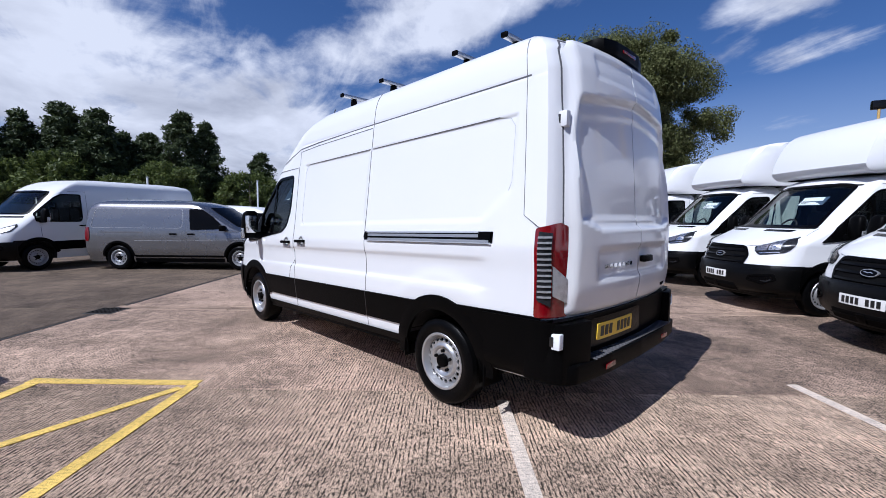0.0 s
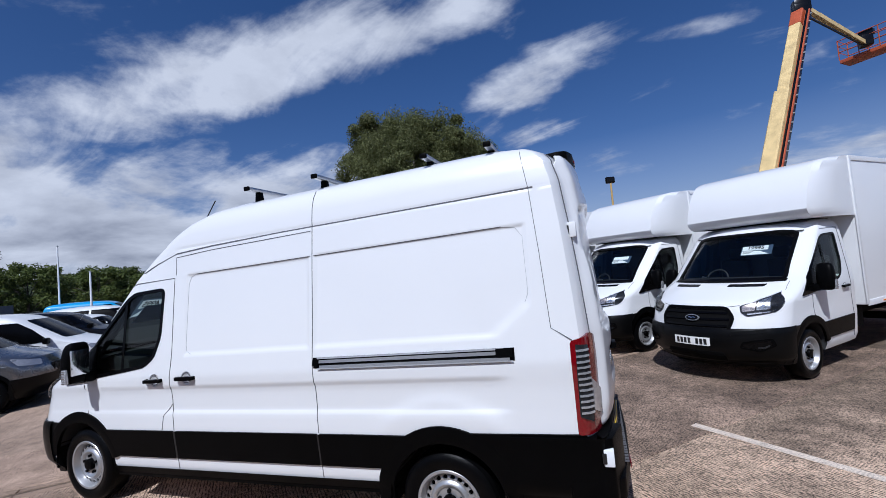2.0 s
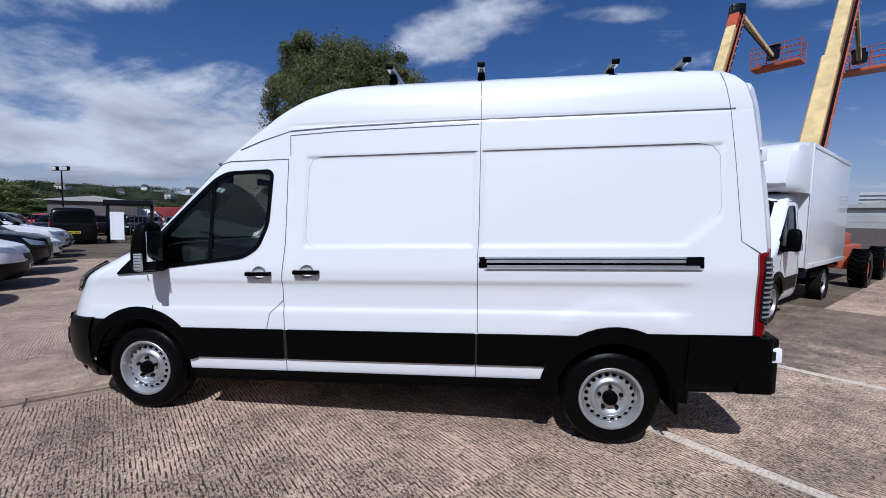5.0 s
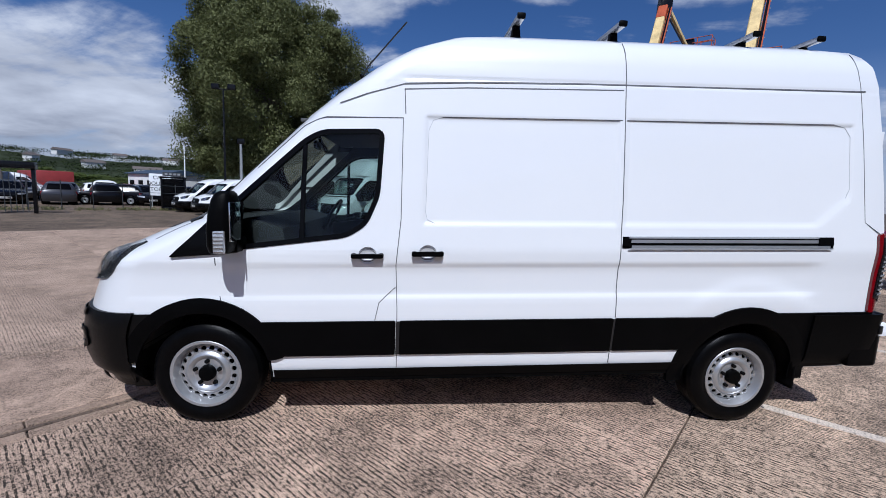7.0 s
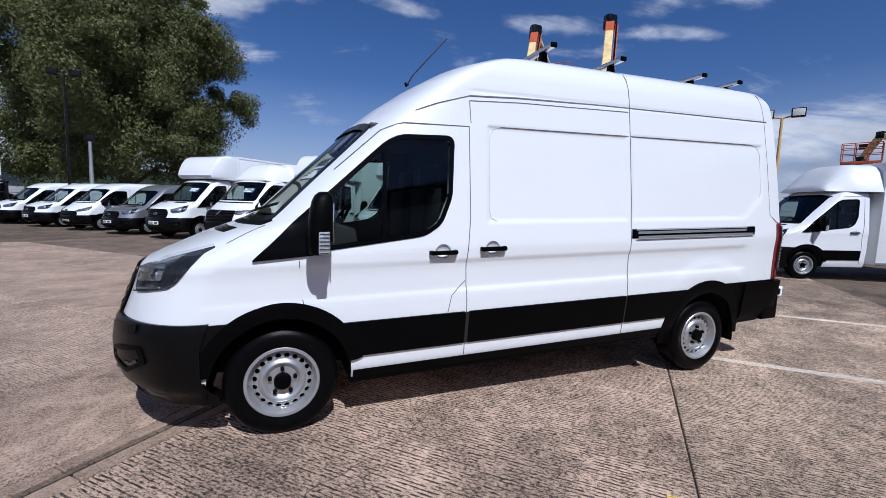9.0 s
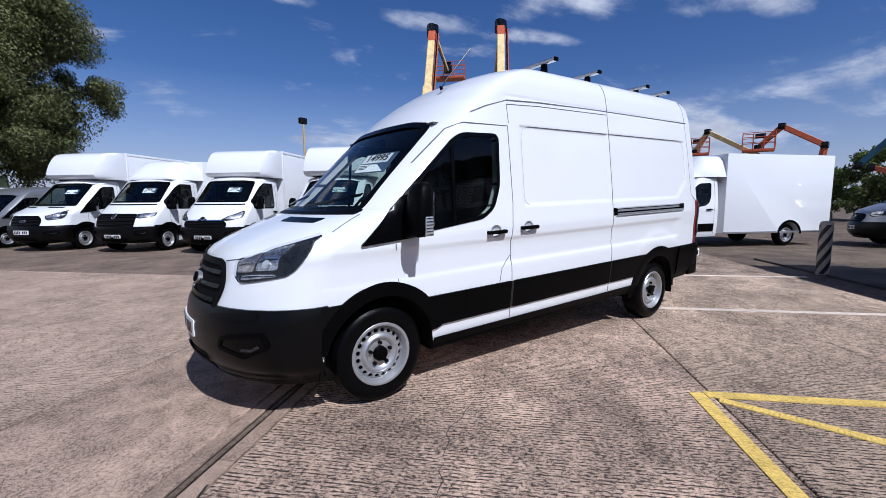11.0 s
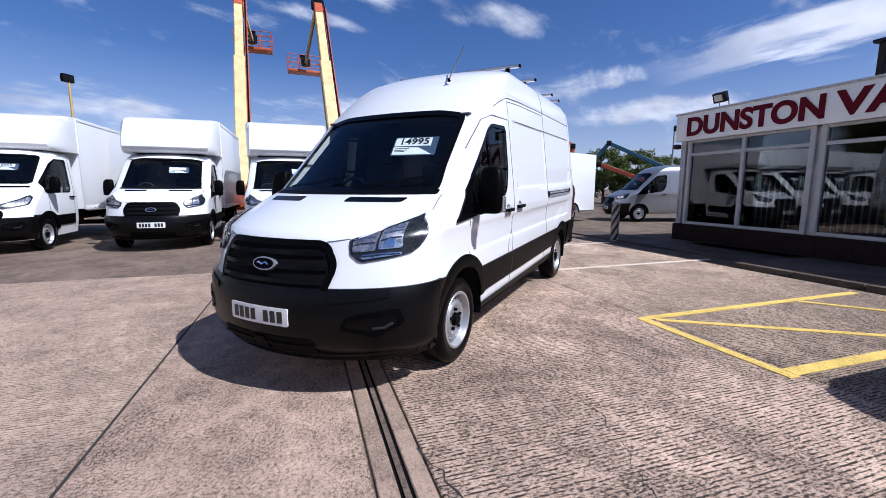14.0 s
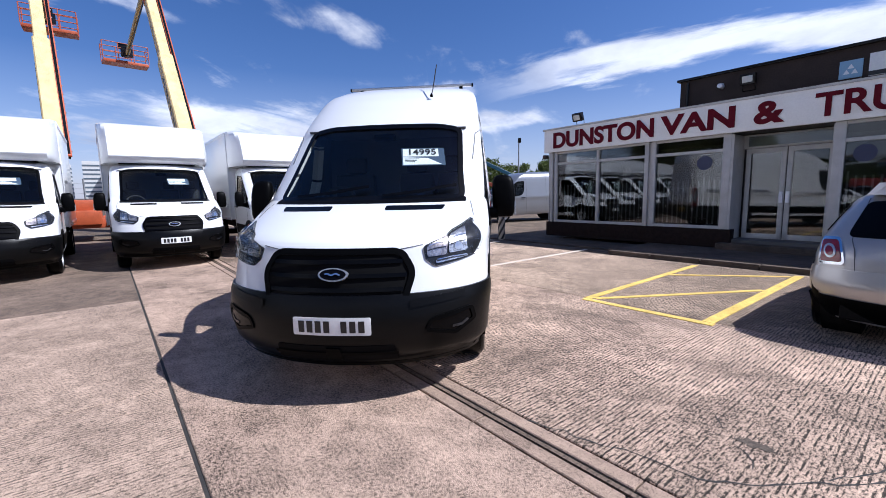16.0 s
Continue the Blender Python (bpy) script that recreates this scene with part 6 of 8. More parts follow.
    st = mth('MULTIPLY', rng(mid, 0.30, 0.66, 1 - stain * 0.22, 1.05), mth('MULTIPLY', rng(big, 0.32, 0.62, 1 - stain * 0.55, 1.08), rng(huge, 0.35, 0.6, 1 - stain * 0.40, 1.05)))
    if darken_x:
        # a broad darkening that fades in along local x
        sx = t.nodes.new("ShaderNodeSeparateXYZ")
        L(tc.outputs["Object"], sx.inputs[0])
        along = mth('ADD', sx.outputs[0], mth('MULTIPLY', mth('SUBTRACT', big, 0.5), 5.0))
        st = mth('MULTIPLY', st, rng(along, darken_x[0], darken_x[1], 1.0, 0.60))
        if len(darken_x) > 2:
            st = mth('MULTIPLY', st, rng(along, darken_x[2], darken_x[3], 1.0, 0.58))
    mx = t.nodes.new("ShaderNodeMixRGB")
    mx.blend_type = 'MULTIPLY'
    mx.inputs[0].default_value = 1.0
    cc = t.nodes.new("ShaderNodeCombineXYZ")
    for k in range(3):
        L(st, cc.inputs[k])
    L(ramp.outputs[0], mx.inputs[1])
    L(cc.outputs[0], mx.inputs[2])
    L(mx.outputs[0], b.inputs["Base Color"])
    b.inputs["Roughness"].default_value = rough
    bp = t.nodes.new("ShaderNodeBump")
    bp.inputs["Strength"].default_value, bp.inputs["Distance"].default_value = 0.8, 0.012
    L(mth('ADD', mth('MULTIPLY', wave, 0.7), mth('MULTIPLY', mth('ADD', grit, streaky), 0.45)), bp.inputs["Height"])
    L(bp.outputs[0], b.inputs["Normal"])
    return m


RIDGED = concrete("ridged_concrete", (0.69, 0.502, 0.362), (0.068, 0.053, 0.039), 1.0, 0.6)
RIDGEDD = concrete("darkened_ridged_concrete", (0.69, 0.502, 0.362), (0.068, 0.053, 0.039), 1.0, 0.6, darken_x=(1.6, 4.6, -1.7, -3.6))
RIDGEDB = concrete("worn_brown_ridged_concrete", (0.58, 0.412, 0.304), (0.064, 0.049, 0.037), 1.0, 0.6, darken_x=(0.2, -3.2))
SMOOTHC = concrete("worn_aggregate_concrete", (0.49, 0.348, 0.258), (0.076, 0.056, 0.042), 0.06, 0.35, specks=0.95)
PINKC = concrete("pale_pink_concrete", (0.475, 0.343, 0.255), (0.125, 0.092, 0.068), 0.6, 0.25, specks=0.7)
DARKC = concrete("dark_patched_concrete", (0.225, 0.162, 0.120), (0.075, 0.056, 0.043), 0.45, 0.5, specks=0.35)
BROWNC = concrete("brown_yard_concrete", (0.195, 0.143, 0.102), (0.062, 0.047, 0.034), 0.5, 0.6, specks=0.8, pitch=0.05)
EDGEC = concrete("channel_concrete", (0.40, 0.285, 0.21), (0.15, 0.108, 0.08), 0.05, 0.35, specks=0.6)
TAR = mat("tar_joint", (0.03, 0.027, 0.024), 0.8, var=0.4, scale=6, fine=90, bump=0.8)
# paving colour lowered so that it carries the office's shadow
APRONC = concrete("paved_apron", (0.105, 0.080, 0.062), (0.045, 0.035, 0.028), 0.1, 0.4, specks=0.5)


def line_paint(name, col):
    m = concrete(name, col, [c * 0.62 for c in col], 0.35, 0.15, 0.7, 0.5)
    return m


YELLOW = line_paint("yellow_line_paint", (0.72, 0.50, 0.125))
WHITEL = line_paint("white_line_paint", (0.69, 0.59, 0.49))

gm = bmesh.new()
bmesh.ops.create_grid(gm, x_segments=2, y_segments=2, size=1800)
ground = finish(gm, "ground", BROWNC, smooth=0)
ground.matrix_basis = pose(0, 0, -0.016, 0, 0, 45)
tagged(ground, "brown concrete yard reaching the horizon", "ground", kind="structure")

yard = thing("pavement", "old cast concrete slabs with tar joints", "pavement", kind="structure", m=ROT)


def slab(u0, u1, v0, v1, material, gap=0.012, z=0.0):
    cu, cv = (u0 + u1) / 2, (v0 + v1) / 2
    bm = box((0, 0, -0.04), (u1 - u0 - gap, v1 - v0 - gap, 0.08), 0.006, seg=1)
    ob = part("slab", bm, material, yard, smooth=0)
    ob.matrix_basis = pose(cu, cv, z)


us = [-27.2, -18.1, -9.0, 4.62]
for a, b_ in zip(us, us[1:]):
    slab(a, b_, 1.77, 5.58, RIDGEDD if b_ > 4 else RIDGED)
    slab(a, b_, -1.24, 1.77, RIDGEDB if b_ > 4 else BROWNC)
    slab(a, b_, -2.93, -1.52, SMOOTHC)
for v1, v0 in ((-2.94, -6.2), (-6.2, -9.4), (-9.4, -12.6), (-12.6, -15.8)):
    slab(-2.62, 1.0, v0, v1, PINKC)
    slab(1.0, 4.62, v0, v1, PINKC)
    for a, b_ in ((-6.2, -2.62), (-10.8, -6.2), (-15.4, -10.8)):
        slab(a, b_, v0, v1, DARKC)
for a, b_ in ((4.70, 9.3), (9.3, 13.9)):
    for v1, v0 in ((5.58, 1.77), (1.77, -1.24), (-1.24, -5.4), (-5.4, -9.5), (-9.5, -13.6)):
        slab(a, b_, v0, v1, BROWNC)
# tar strip beside the pale slabs
part("joint_strip", box((-6, -2.935, -0.026), (21.0, 0.03, 0.03)), TAR, yard, smooth=0)
part("joint_strip", box((4.66, -4, -0.01), (0.06, 19.0, 0.018)), TAR, yard, smooth=0)

# slot drain
drain = thing("drainage_channel", "concrete drainage channel with a dark iron slot", "drain", kind="structure", m=ROT)
for k in range(26):
    u = -19.5 + 0.95 * k
    for sv in (-1, 1):
        part("channel_edge", box((u, -1.38 + sv * 0.083, -0.045), (0.94, 0.098, 0.09), 0.006, seg=1), EDGEC, drain, smooth=0)
part("slot", box((-7.5, -1.38, -0.03), (25.0, 0.07, 0.03)), DARK, drain, smooth=0)
part("slot_bar", box((-7.5, -1.38, -0.012), (25.0, 0.030, 0.014)), DARKC, drain, smooth=0)
g = thing("drain_grate", "rusted iron gully grate set in the yard", "grate", m=ROT @ pose(4.62, -1.1, 0))
part("frame", box((0, 0, -0.004), (0.44, 0.44, 0.02), 0.004), TAR, g, smooth=0)
for k in range(6):
    part("bar", box((-0.16 + 0.064 * k, 0, 0.006), (0.03, 0.36, 0.012)), UNDER, g, smooth=0)


# cracks: thin dark crooked strips
def crack(pts, seed, wide=0.012):
    rnd = random.Random(seed)
    bm = bmesh.new()
    seq = []
    for a, b in zip(pts, pts[1:]):
        a, b = Vector(a), Vector(b)
        n = max(2, int((b - a).length / 0.07))
        for k in range(n):
            p = a.lerp(b, k / n)
            seq.append((p.x + rnd.uniform(-0.02, 0.02), p.y + rnd.uniform(-0.02, 0.02), wide * rnd.uniform(0.25, 1.0)))
    rows = []
    for i, (x, y, w) in enumerate(seq):
        x2, y2, _ = seq[min(i + 1, len(seq) - 1)]
        x1, y1, _ = seq[max(i - 1, 0)]
        d = Vector((x2 - x1, y2 - y1)).normalized()
        rows.append((bm.verts.new((x - d.y * w, y + d.x * w, 0.0025)), bm.verts.new((x + d.y * w, y - d.x * w, 0.0025))))
    for p, q in zip(rows, rows[1:]):
        bm.faces.new((p[0], p[1], q[1], q[0]))
    return part("crack", bm, TAR, yard, smooth=0, m=ROT.inverted())


crack([(3.05, 1.25), (3.3, 1.75), (3.55, 2.1), (3.49, 2.9), (3.7, 3.5)], 1, 0.008)
crack([(0.74, 0.83), (1.2, 1.3), (1.7, 1.55), (2.2, 2.1), (2.9, 2.45), (3.5, 2.35)], 2, 0.0035)
crack([(2.9, 3.4), (3.3, 3.2), (3.5, 2.6)], 3, 0.006)
crack([(-2.6, 2.3), (-2.1, 2.9), (-1.9, 3.6)], 4, 0.005)
crack([(-6.5, 2.4), (-5.6, 2.0), (-5.0, 2.2)], 5, 0.01)
bm = bmesh.new()
bmesh.ops.create_circle(bm, cap_ends=True, segments=40, radius=0.075)
for v_ in bm.verts:
    k_ = random.Random(v_.index + 50).uniform(0.55, 1.15)
    v_.co = (v_.co.x * 1.5 * k_, v_.co.y * 0.6 * k_, 0.003)
part("pothole", bm, mat("broken_concrete", (0.085, 0.064, 0.048), 0.95, var=0.6, scale=35, fine=120, bump=0.6), yard, smooth=0, m=ROT.inverted() @ pose(3.2, 2.49, 0, 0, 0, 50))

# painted lines
marks = thing("bay_markings", "worn yellow and white bay lines painted on the yard", "road marking", kind="structure", m=ROT)


def mark(u0, v0, u1, v1, wide, material, nm):
    a, b = Vector((u0, v0)), Vector((u1, v1))
    c = (a + b) / 2
    ob = part(nm, box((0, 0, 0.001), ((b - a).length, wide, 0.006), 0), material, marks, smooth=0)
    ob.matrix_basis = pose(c.x, c.y, 0.003, 0, 0, math.degrees(math.atan2(b.y - a.y, b.x - a.x)))


mark(1.54, 1.66, 3.08, 1.66, 0.10, YELLOW, "yellow_line")
mark(1.56, 1.72, 1.50, 5.36, 0.10, YELLOW, "yellow_line")
mark(3.00, 1.72, 3.02, 5.40, 0.118, YELLOW, "yellow_line")
mark(1.64, 1.78, 2.93, 3.85, 0.085, YELLOW, "yellow_line")
mark(1.58, 4.10, 2.93, 5.25, 0.085, YELLOW, "yellow_line")
mark(-1.15, 1.95, -1.20, 5.95, 0.095, WHITEL, "white_line")
mark(-3.86, 1.55, -4.05, 5.85, 0.095, WHITEL, "white_line")

# ---- sales office ----
BRICKD = mat("dark_brown_brick", (0.020, 0.013, 0.011), 0.85, var=0.35, scale=14, fine=60, bump=0.6, spec=0.1)
CLADD = mat("dark_brown_cladding", (0.040, 0.029, 0.025), 0.7, spec=0.2, var=0.25, scale=3, fine=40)
FRAMEW = mat("white_window_frame", (0.44, 0.435, 0.42), 0.5, var=0.16, scale=5)
SIGNW = mat("white_sign_board", (0.84, 0.83, 0.80), 0.5, var=0.05, scale=2, fine=30)
MAROON = mat("maroon_letters", (0.105, 0.003, 0.011), 0.6, var=0.15, scale=4, spec=0.12)
BLIND = mat("grey_blind", (0.34, 0.34, 0.33), 0.8, var=0.1)
INSIDE = mat("office_interior", (0.10, 0.095, 0.09), 0.9, var=0.2)
STICK = mat("blue_window_sticker", (0.012, 0.02, 0.07), 0.4, var=0.1)
PALEBL = mat("pale_blue_sign", (0.25, 0.42, 0.58), 0.5, var=0.05)
LAMPG = mat("lamp_glass", (0.55, 0.55, 0.52), 0.2, var=0.1)

office = thing("sales_office", "single-storey sales office with white fascia and large windows", "building", m=ROT)
F = 7.6
Z0 = 0.10
part("plinth_wall", box((-1.15, F + 0.07, (Z0 + 0.52) / 2), (5.0, 0.24, 0.52 - Z0), 0.004), BRICKD, office)
part("plinth_wall", box((6.0, F + 0.07, (Z0 + 0.52) / 2), (6.0, 0.24, 0.52 - Z0), 0.004), BRICKD, office)
part("side_wall", box((-3.62, F + 3.2, 1.45), (0.10, 6.2, 2.7), 0.004), BRICKD, office)
part("back_wall", box((2.7, F + 6.3, 1.45), (12.7, 0.15, 2.7)), BRICKD, office)
part("far_wall", box((9.0, F + 3.2, 1.45), (0.12, 6.1, 2.7)), BRICKD, office)
part("floor_slab", box((2.7, F + 3.1, 0.2), (12.5, 6.1, 0.2)), INSIDE, office)
part("partition", box((2.7, F + 2.6, 1.5), (12.5, 0.08, 2.3)), INSIDE, office)
part("ceiling_slab", box((2.7, F + 3.1, 2.68), (12.8, 6.3, 0.10)), INSIDE, office)
part("flat_roof", box((2.7, F + 3.1, 3.22), (12.8, 6.0, 0.08)), CLADD, office)
part("fascia_board", box((2.7, F - 0.05, 2.945), (12.84, 0.10, 0.65), 0.006), SIGNW, office, "white fascia sign board")
part("fascia_end", box((-3.67, F + 2.0, 2.945), (0.06, 4.0, 0.65), 0.006), SIGNW, office)
part("fascia_cap", box((2.7, F - 0.03, 3.29), (12.9, 0.20, 0.05), 0.006), FRAMEW, office)
part("upper_wall", box((5.86, F + 1.0, 3.66), (12.2, 0.2, 0.92)), CLADD, office, "dark brown clad parapet")
part("upper_wall", box((-0.14, F + 3.1, 3.6), (0.2, 4.0, 0.8)), CLADD, office)
part("upper_cap", box((5.86, F + 0.98, 4.14), (12.34, 0.30, 0.06), 0.01), BLACKP, office)
part("downpipe", tube((-0.06, F + 0.85, 3.3), (-0.06, F + 0.85, 4.05), 0.035, 10), BLACKP, office)


def post(u, w=0.12, z0=0.5, z1=2.62, dv=0.0, d=0.14):
    part("window_post", box((u, F + dv + d / 2, (z0 + z1) / 2), (w, d, z1 - z0), 0.008), FRAMEW, office)


def rail(u0, u1, z, h=0.07, dv=0.0, d=0.10):
    part("window_rail", box(((u0 + u1) / 2, F + dv + d / 2 + 0.005, z), (u1 - u0 - 0.004, d, h), 0.008), FRAMEW, office)


def pane(u0, u1, z0, z1, dv=0.06, mt=None):
    o = part("window_pane", box(((u0 + u1) / 2, F + dv, (z0 + z1) / 2), (u1 - u0, 0.008, z1 - z0)), mt or SHOPGL, office, smooth=0)
    return o


post(-3.54, 0.14, Z0 + 0.42, 2.62, 0.0, 0.3)
part("window_post", box((-3.56, F + 0.1, 0.9), (0.02, 0.2, 0.9)), BRICKD, office)
for u, w in ((-3.36, 0.10), (-1.96, 0.08), (-0.60, 0.10), (-0.42, 0.10), (1.17, 0.16), (3.0, 0.16), (4.6, 0.10), (6.2, 0.12), (7.8, 0.10), (8.9, 0.14)):
    post(u, w)
part("wall_panel", box((-0.51, F + 0.10, 1.55), (0.10, 0.06, 2.1)), FRAMEW, office)
for u0, u1 in ((-3.31, -2.0), (-1.92, -0.65), (-0.37, 1.09), (3.08, 4.55), (4.65, 6.14), (6.26, 7.75), (7.85, 8.83)):
    rail(u0, u1, 0.555)
    rail(u0, u1, 2.27)
    rail(u0, u1, 2.59, 0.06)
    pane(u0, u1, 0.59, 2.235)
    pane(u0, u1, 2.305, 2.56)
    n = max(3, int((u1 - u0) / 0.11))
    for k in range(n):
        part("blind_slat", box((u0 + (u1 - u0) * (k + 0.5) / n, F + 0.14, 1.12 if k % 9 else 1.2), (0.035, 0.006, 1.0), m=None), BLIND, office, smooth=0)
# recessed entrance with a double door
for u in (1.27, 2.93):
    part("reveal", box((u, F + 0.36, 1.42), (0.06, 0.70, 2.34)), FRAMEW, office)
DV = 0.62
part("entrance_head", box((2.1, F + DV + 0.05, 2.45), (1.7, 0.08, 0.30), 0.006), FRAMEW, office)
pane(1.40, 2.85, 2.34, 2.56, DV - 0.02)
for u0, u1, nm in ((1.36, 2.09, 1), (2.11, 2.86, -1)):
    dr = part("door", box(((u0 + u1) / 2, F + DV + 0.04, 0.33), (u1 - u0, 0.05, 0.16), 0.006), FRAMEW, office, "white framed glass entrance door")
    for c, s in ((((u0 + u1) / 2, 2.24), (u1 - u0, 0.10)), ((u0 + 0.045, 1.25), (0.09, 1.9)), ((u1 - 0.045, 1.25), (0.09, 1.9))):
        part("door_frame", box((c[0], F + DV + 0.04, c[1]), (s[0], 0.05, s[1]), 0.006), FRAMEW, dr)
    part("door_pane", box(((u0 + u1) / 2, F + DV + 0.045, 1.3), (u1 - u0 - 0.17, 0.008, 1.78)), SHOPGL, dr, smooth=0)
    part("door_pull", box((u1 - 0.05 if nm > 0 else u0 + 0.05, F + DV - 0.005, 1.22), (0.07, 0.04, 0.24), 0.01), CARD, dr)
part("door_step", box((2.1, F + 0.2, 0.16), (1.9, 1.0, 0.14), 0.012), APRONC, office)
for u in (0.72, 3.35):
    part("round_sticker", lathe([(0.16, 0.0), (0.16, 0.004), (0.0005, 0.004)], 28), STICK, office, "round blue window sticker", m=pose(u, F + 0.045, 2.02))
# fascia lettering
for word, u0, u1 in (("DUNSTON", -3.40, -0.42), ("VAN", -0.20, 1.36), ("&", 1.66, 2.18), ("TRU", 2.62, 3.80)):
    heavy = 0.014 if word == "TRU" else 0.022
    cu = bpy.data.curves.new("fascia_letters", 'FONT')
    cu.body, cu.size, cu.extrude, cu.offset = word, 0.60, 0.008, heavy
    fl = new("fascia_letters", cu)
    fl.parent = office
    cu.materials.append(MAROON)
    fl.matrix_basis = pose(u0, F - 0.112, 2.745, 90, 0, 0)
    bpy.context.view_layer.update()
    fl.scale = ((u1 - u0) / max(fl.dimensions.x, 0.1), 1.0, 1.0)
    tagged(fl, "maroon raised capital letters")
# fixtures on the roof and parapet
def floodlight(u, v, z, nm="floodlight", tilt=35, turn=0):
    f = thing(nm, "black floodlight on a bracket on the office roof", "floodlight", "office floodlights", m=ROT @ pose(u, v, z))
    part("housing", box((0, 0, 0.24), (0.30, 0.14, 0.23), 0.02, m=Matrix.Rotation(radians(tilt), 4, 'X')), BLACKP, f)
    part("lens", box((0, -0.073, 0.24), (0.20, 0.01, 0.14), 0.004, m=Matrix.Rotation(radians(tilt), 4, 'X')), LAMPG, f)
    part("bracket", sweep([(-0.12, 0.02, 0.2), (-0.12, 0.06, 0.0), (0.12, 0.06, 0.0), (0.12, 0.02, 0.2)], 0.012, 6), BLACKP, f)
    return f


floodlight(-2.6, F + 0.05, 3.31, tilt=20)
floodlight(1.25, F + 0.80, 3.62, tilt=8)
cam_ = thing("security_camera", "white dome security camera on the parapet", "camera", m=ROT @ pose(0.70, F + 0.85, 3.82))
part("mount", box((0, 0.03, 0.02), (0.06, 0.05, 0.12), 0.01), CARD, cam_)
part("head", lathe([(0.0005, -0.16), (0.05, -0.15), (0.055, 0.02), (0.0005, 0.03)], 16), CARD, cam_)
sg_ = thing("wall_sign", "pale blue square sign with white triangles", "sign", m=ROT @ pose(2.92, F + 0.89, 3.70))
part("board", box((0, 0, 0), (0.34, 0.02, 0.34), 0.004), PALEBL, sg_)
for dx, dz in ((0, 0.05), (-0.06, -0.05), (0.06, -0.05)):
    part("triangle", prism([(dx - 0.05, dz - 0.04), (dx + 0.05, dz - 0.04), (dx, dz + 0.05)], 'y', -0.016, -0.012), CARD, sg_)
sg2 = thing("wall_sign", "white rectangular sign on the dark parapet", "sign", m=ROT @ pose(3.55, F + 0.89, 3.72))
part("board", box((0, 0, 0), (0.75, 0.02, 0.42), 0.004), SIGNW, sg2)
part("dark_strip", box((0, -0.012, -0.16), (0.75, 0.008, 0.08)), INK, sg2)
al = thing("alarm_box", "small dark alarm box under the fascia end", "alarm box", m=ROT @ pose(-3.72, F - 0.02, 2.50))
part("case", box((0, 0, 0), (0.12, 0.16, 0.12), 0.02), CLADD, al)
# apron and kerb
ap = thing("apron", "paved apron in front of the office, its shadow put into the dark colour", "pavement", kind="structure", m=ROT)
part("apron_slab", box((-3.6, 6.95, 0.0), (6.3, 1.26, 0.05), 0.01), APRONC, ap, smooth=0)
part("apron_slab", box((4.4, 6.65, 0.03), (9.6, 1.86, 0.14), 0.01), APRONC, ap, smooth=0)
for k in range(10):
    part("kerb", box((0.06 + 0.95 * k, 5.66, 0.02), (0.935, 0.13, 0.15), 0.014), APRONC, ap, smooth=0)
bol = thing("bollard", "round bollard with worn black and white spiral stripes", "bollard", m=pose(-7.6, 1.36, 0))
part("post", lathe([(0.105, 0), (0.105, 1.0), (0.095, 1.03), (0.06, 1.05), (0.0005, 1.055)], 24, 'Z'), mat("worn_cream_paint", (0.40, 0.35, 0.27), 0.7, var=0.3, scale=9, fine=60), bol)
for k in range(4):
    bm = bmesh.new()
    rows = []
    for i in range(29):
        t_ = i / 28
        a = 2 * math.pi * (0.85 * t_ + k / 4)
        z_ = 0.02 + 0.96 * t_
        rows.append([bm.verts.new((0.108 * math.cos(a + q), 0.108 * math.sin(a + q), z_)) for q in (-0.36, -0.18, 0, 0.18, 0.36)])
    for p, q in zip(rows, rows[1:]):
        for j in range(4):
            bm.faces.new((p[j], p[j + 1], q[j + 1], q[j]))
    part("stripe", bm, INK, bol)


# ---- lifts ----
LIFTY = mat("faded_yellow_boom", (0.66, 0.49, 0.225), 0.55, var=0.30, scale=2.5, fine=40)
LIFTO = mat("orange_machine_paint", (0.42, 0.085, 0.03), 0.45, var=0.2, scale=4, fine=40)
LIFTB = mat("teal_boom_paint", (0.02, 0.11, 0.17), 0.45, var=0.15, scale=4)
GALV = mat("galvanised_steel", (0.33, 0.34, 0.34), 0.5, metal=0.6, var=0.12)
POLEY = mat("yellow_pole", (0.50, 0.33, 0.12), 0.6, var=0.12)


def beam(a, b, w, h, material, name, parent, label="", up=(0, 0, 1)):
    a, b = Vector(a), Vector(b)
    d = (b - a)
    x = d.normalized()
    y = Vector(up).cross(x).normalized()
    z = x.cross(y)
    m = Matrix.Translation((a + b) / 2) @ Matrix((x, y, z)).transposed().to_4x4()
    return part(name, box((0, 0, 0), (d.length, w, h), min(w, h) * 0.08, seg=1), material, parent, label, m=m), m, d.length


def basket(root, c, yaw, wide=2.5, deep=1.1):
    m = Matrix.Translation(c) @ Matrix.Rotation(radians(yaw), 4, 'Z')
    bk = part("basket", box((0, 0, -0.08), (deep, wide, 0.18), 0.02), LIFTO, root, "orange work basket", m=m)
    for z in (0.45, 0.80, 1.10):
        bm = sweep([(-deep / 2, -wide / 2, z), (deep / 2, -wide / 2, z), (deep / 2, wide / 2, z), (-deep / 2, wide / 2, z), (-deep / 2, -wide / 2, z)], 0.025, 6)
        part("guard_rail", bm, LIFTO, bk, m=m)
    for x in (-deep / 2, deep / 2):
        for k in range(4):
            y = -wide / 2 + wide * k / 3
            part("guard_post", tube((x, y, 0), (x, y, 1.12), 0.025, 6), LIFTO, bk, m=m)
    part("control_box", box((-0.35, 0.1, 0.95), (0.3, 0.6, 0.3), 0.03), BLACKP, bk, m=m)
    return bk


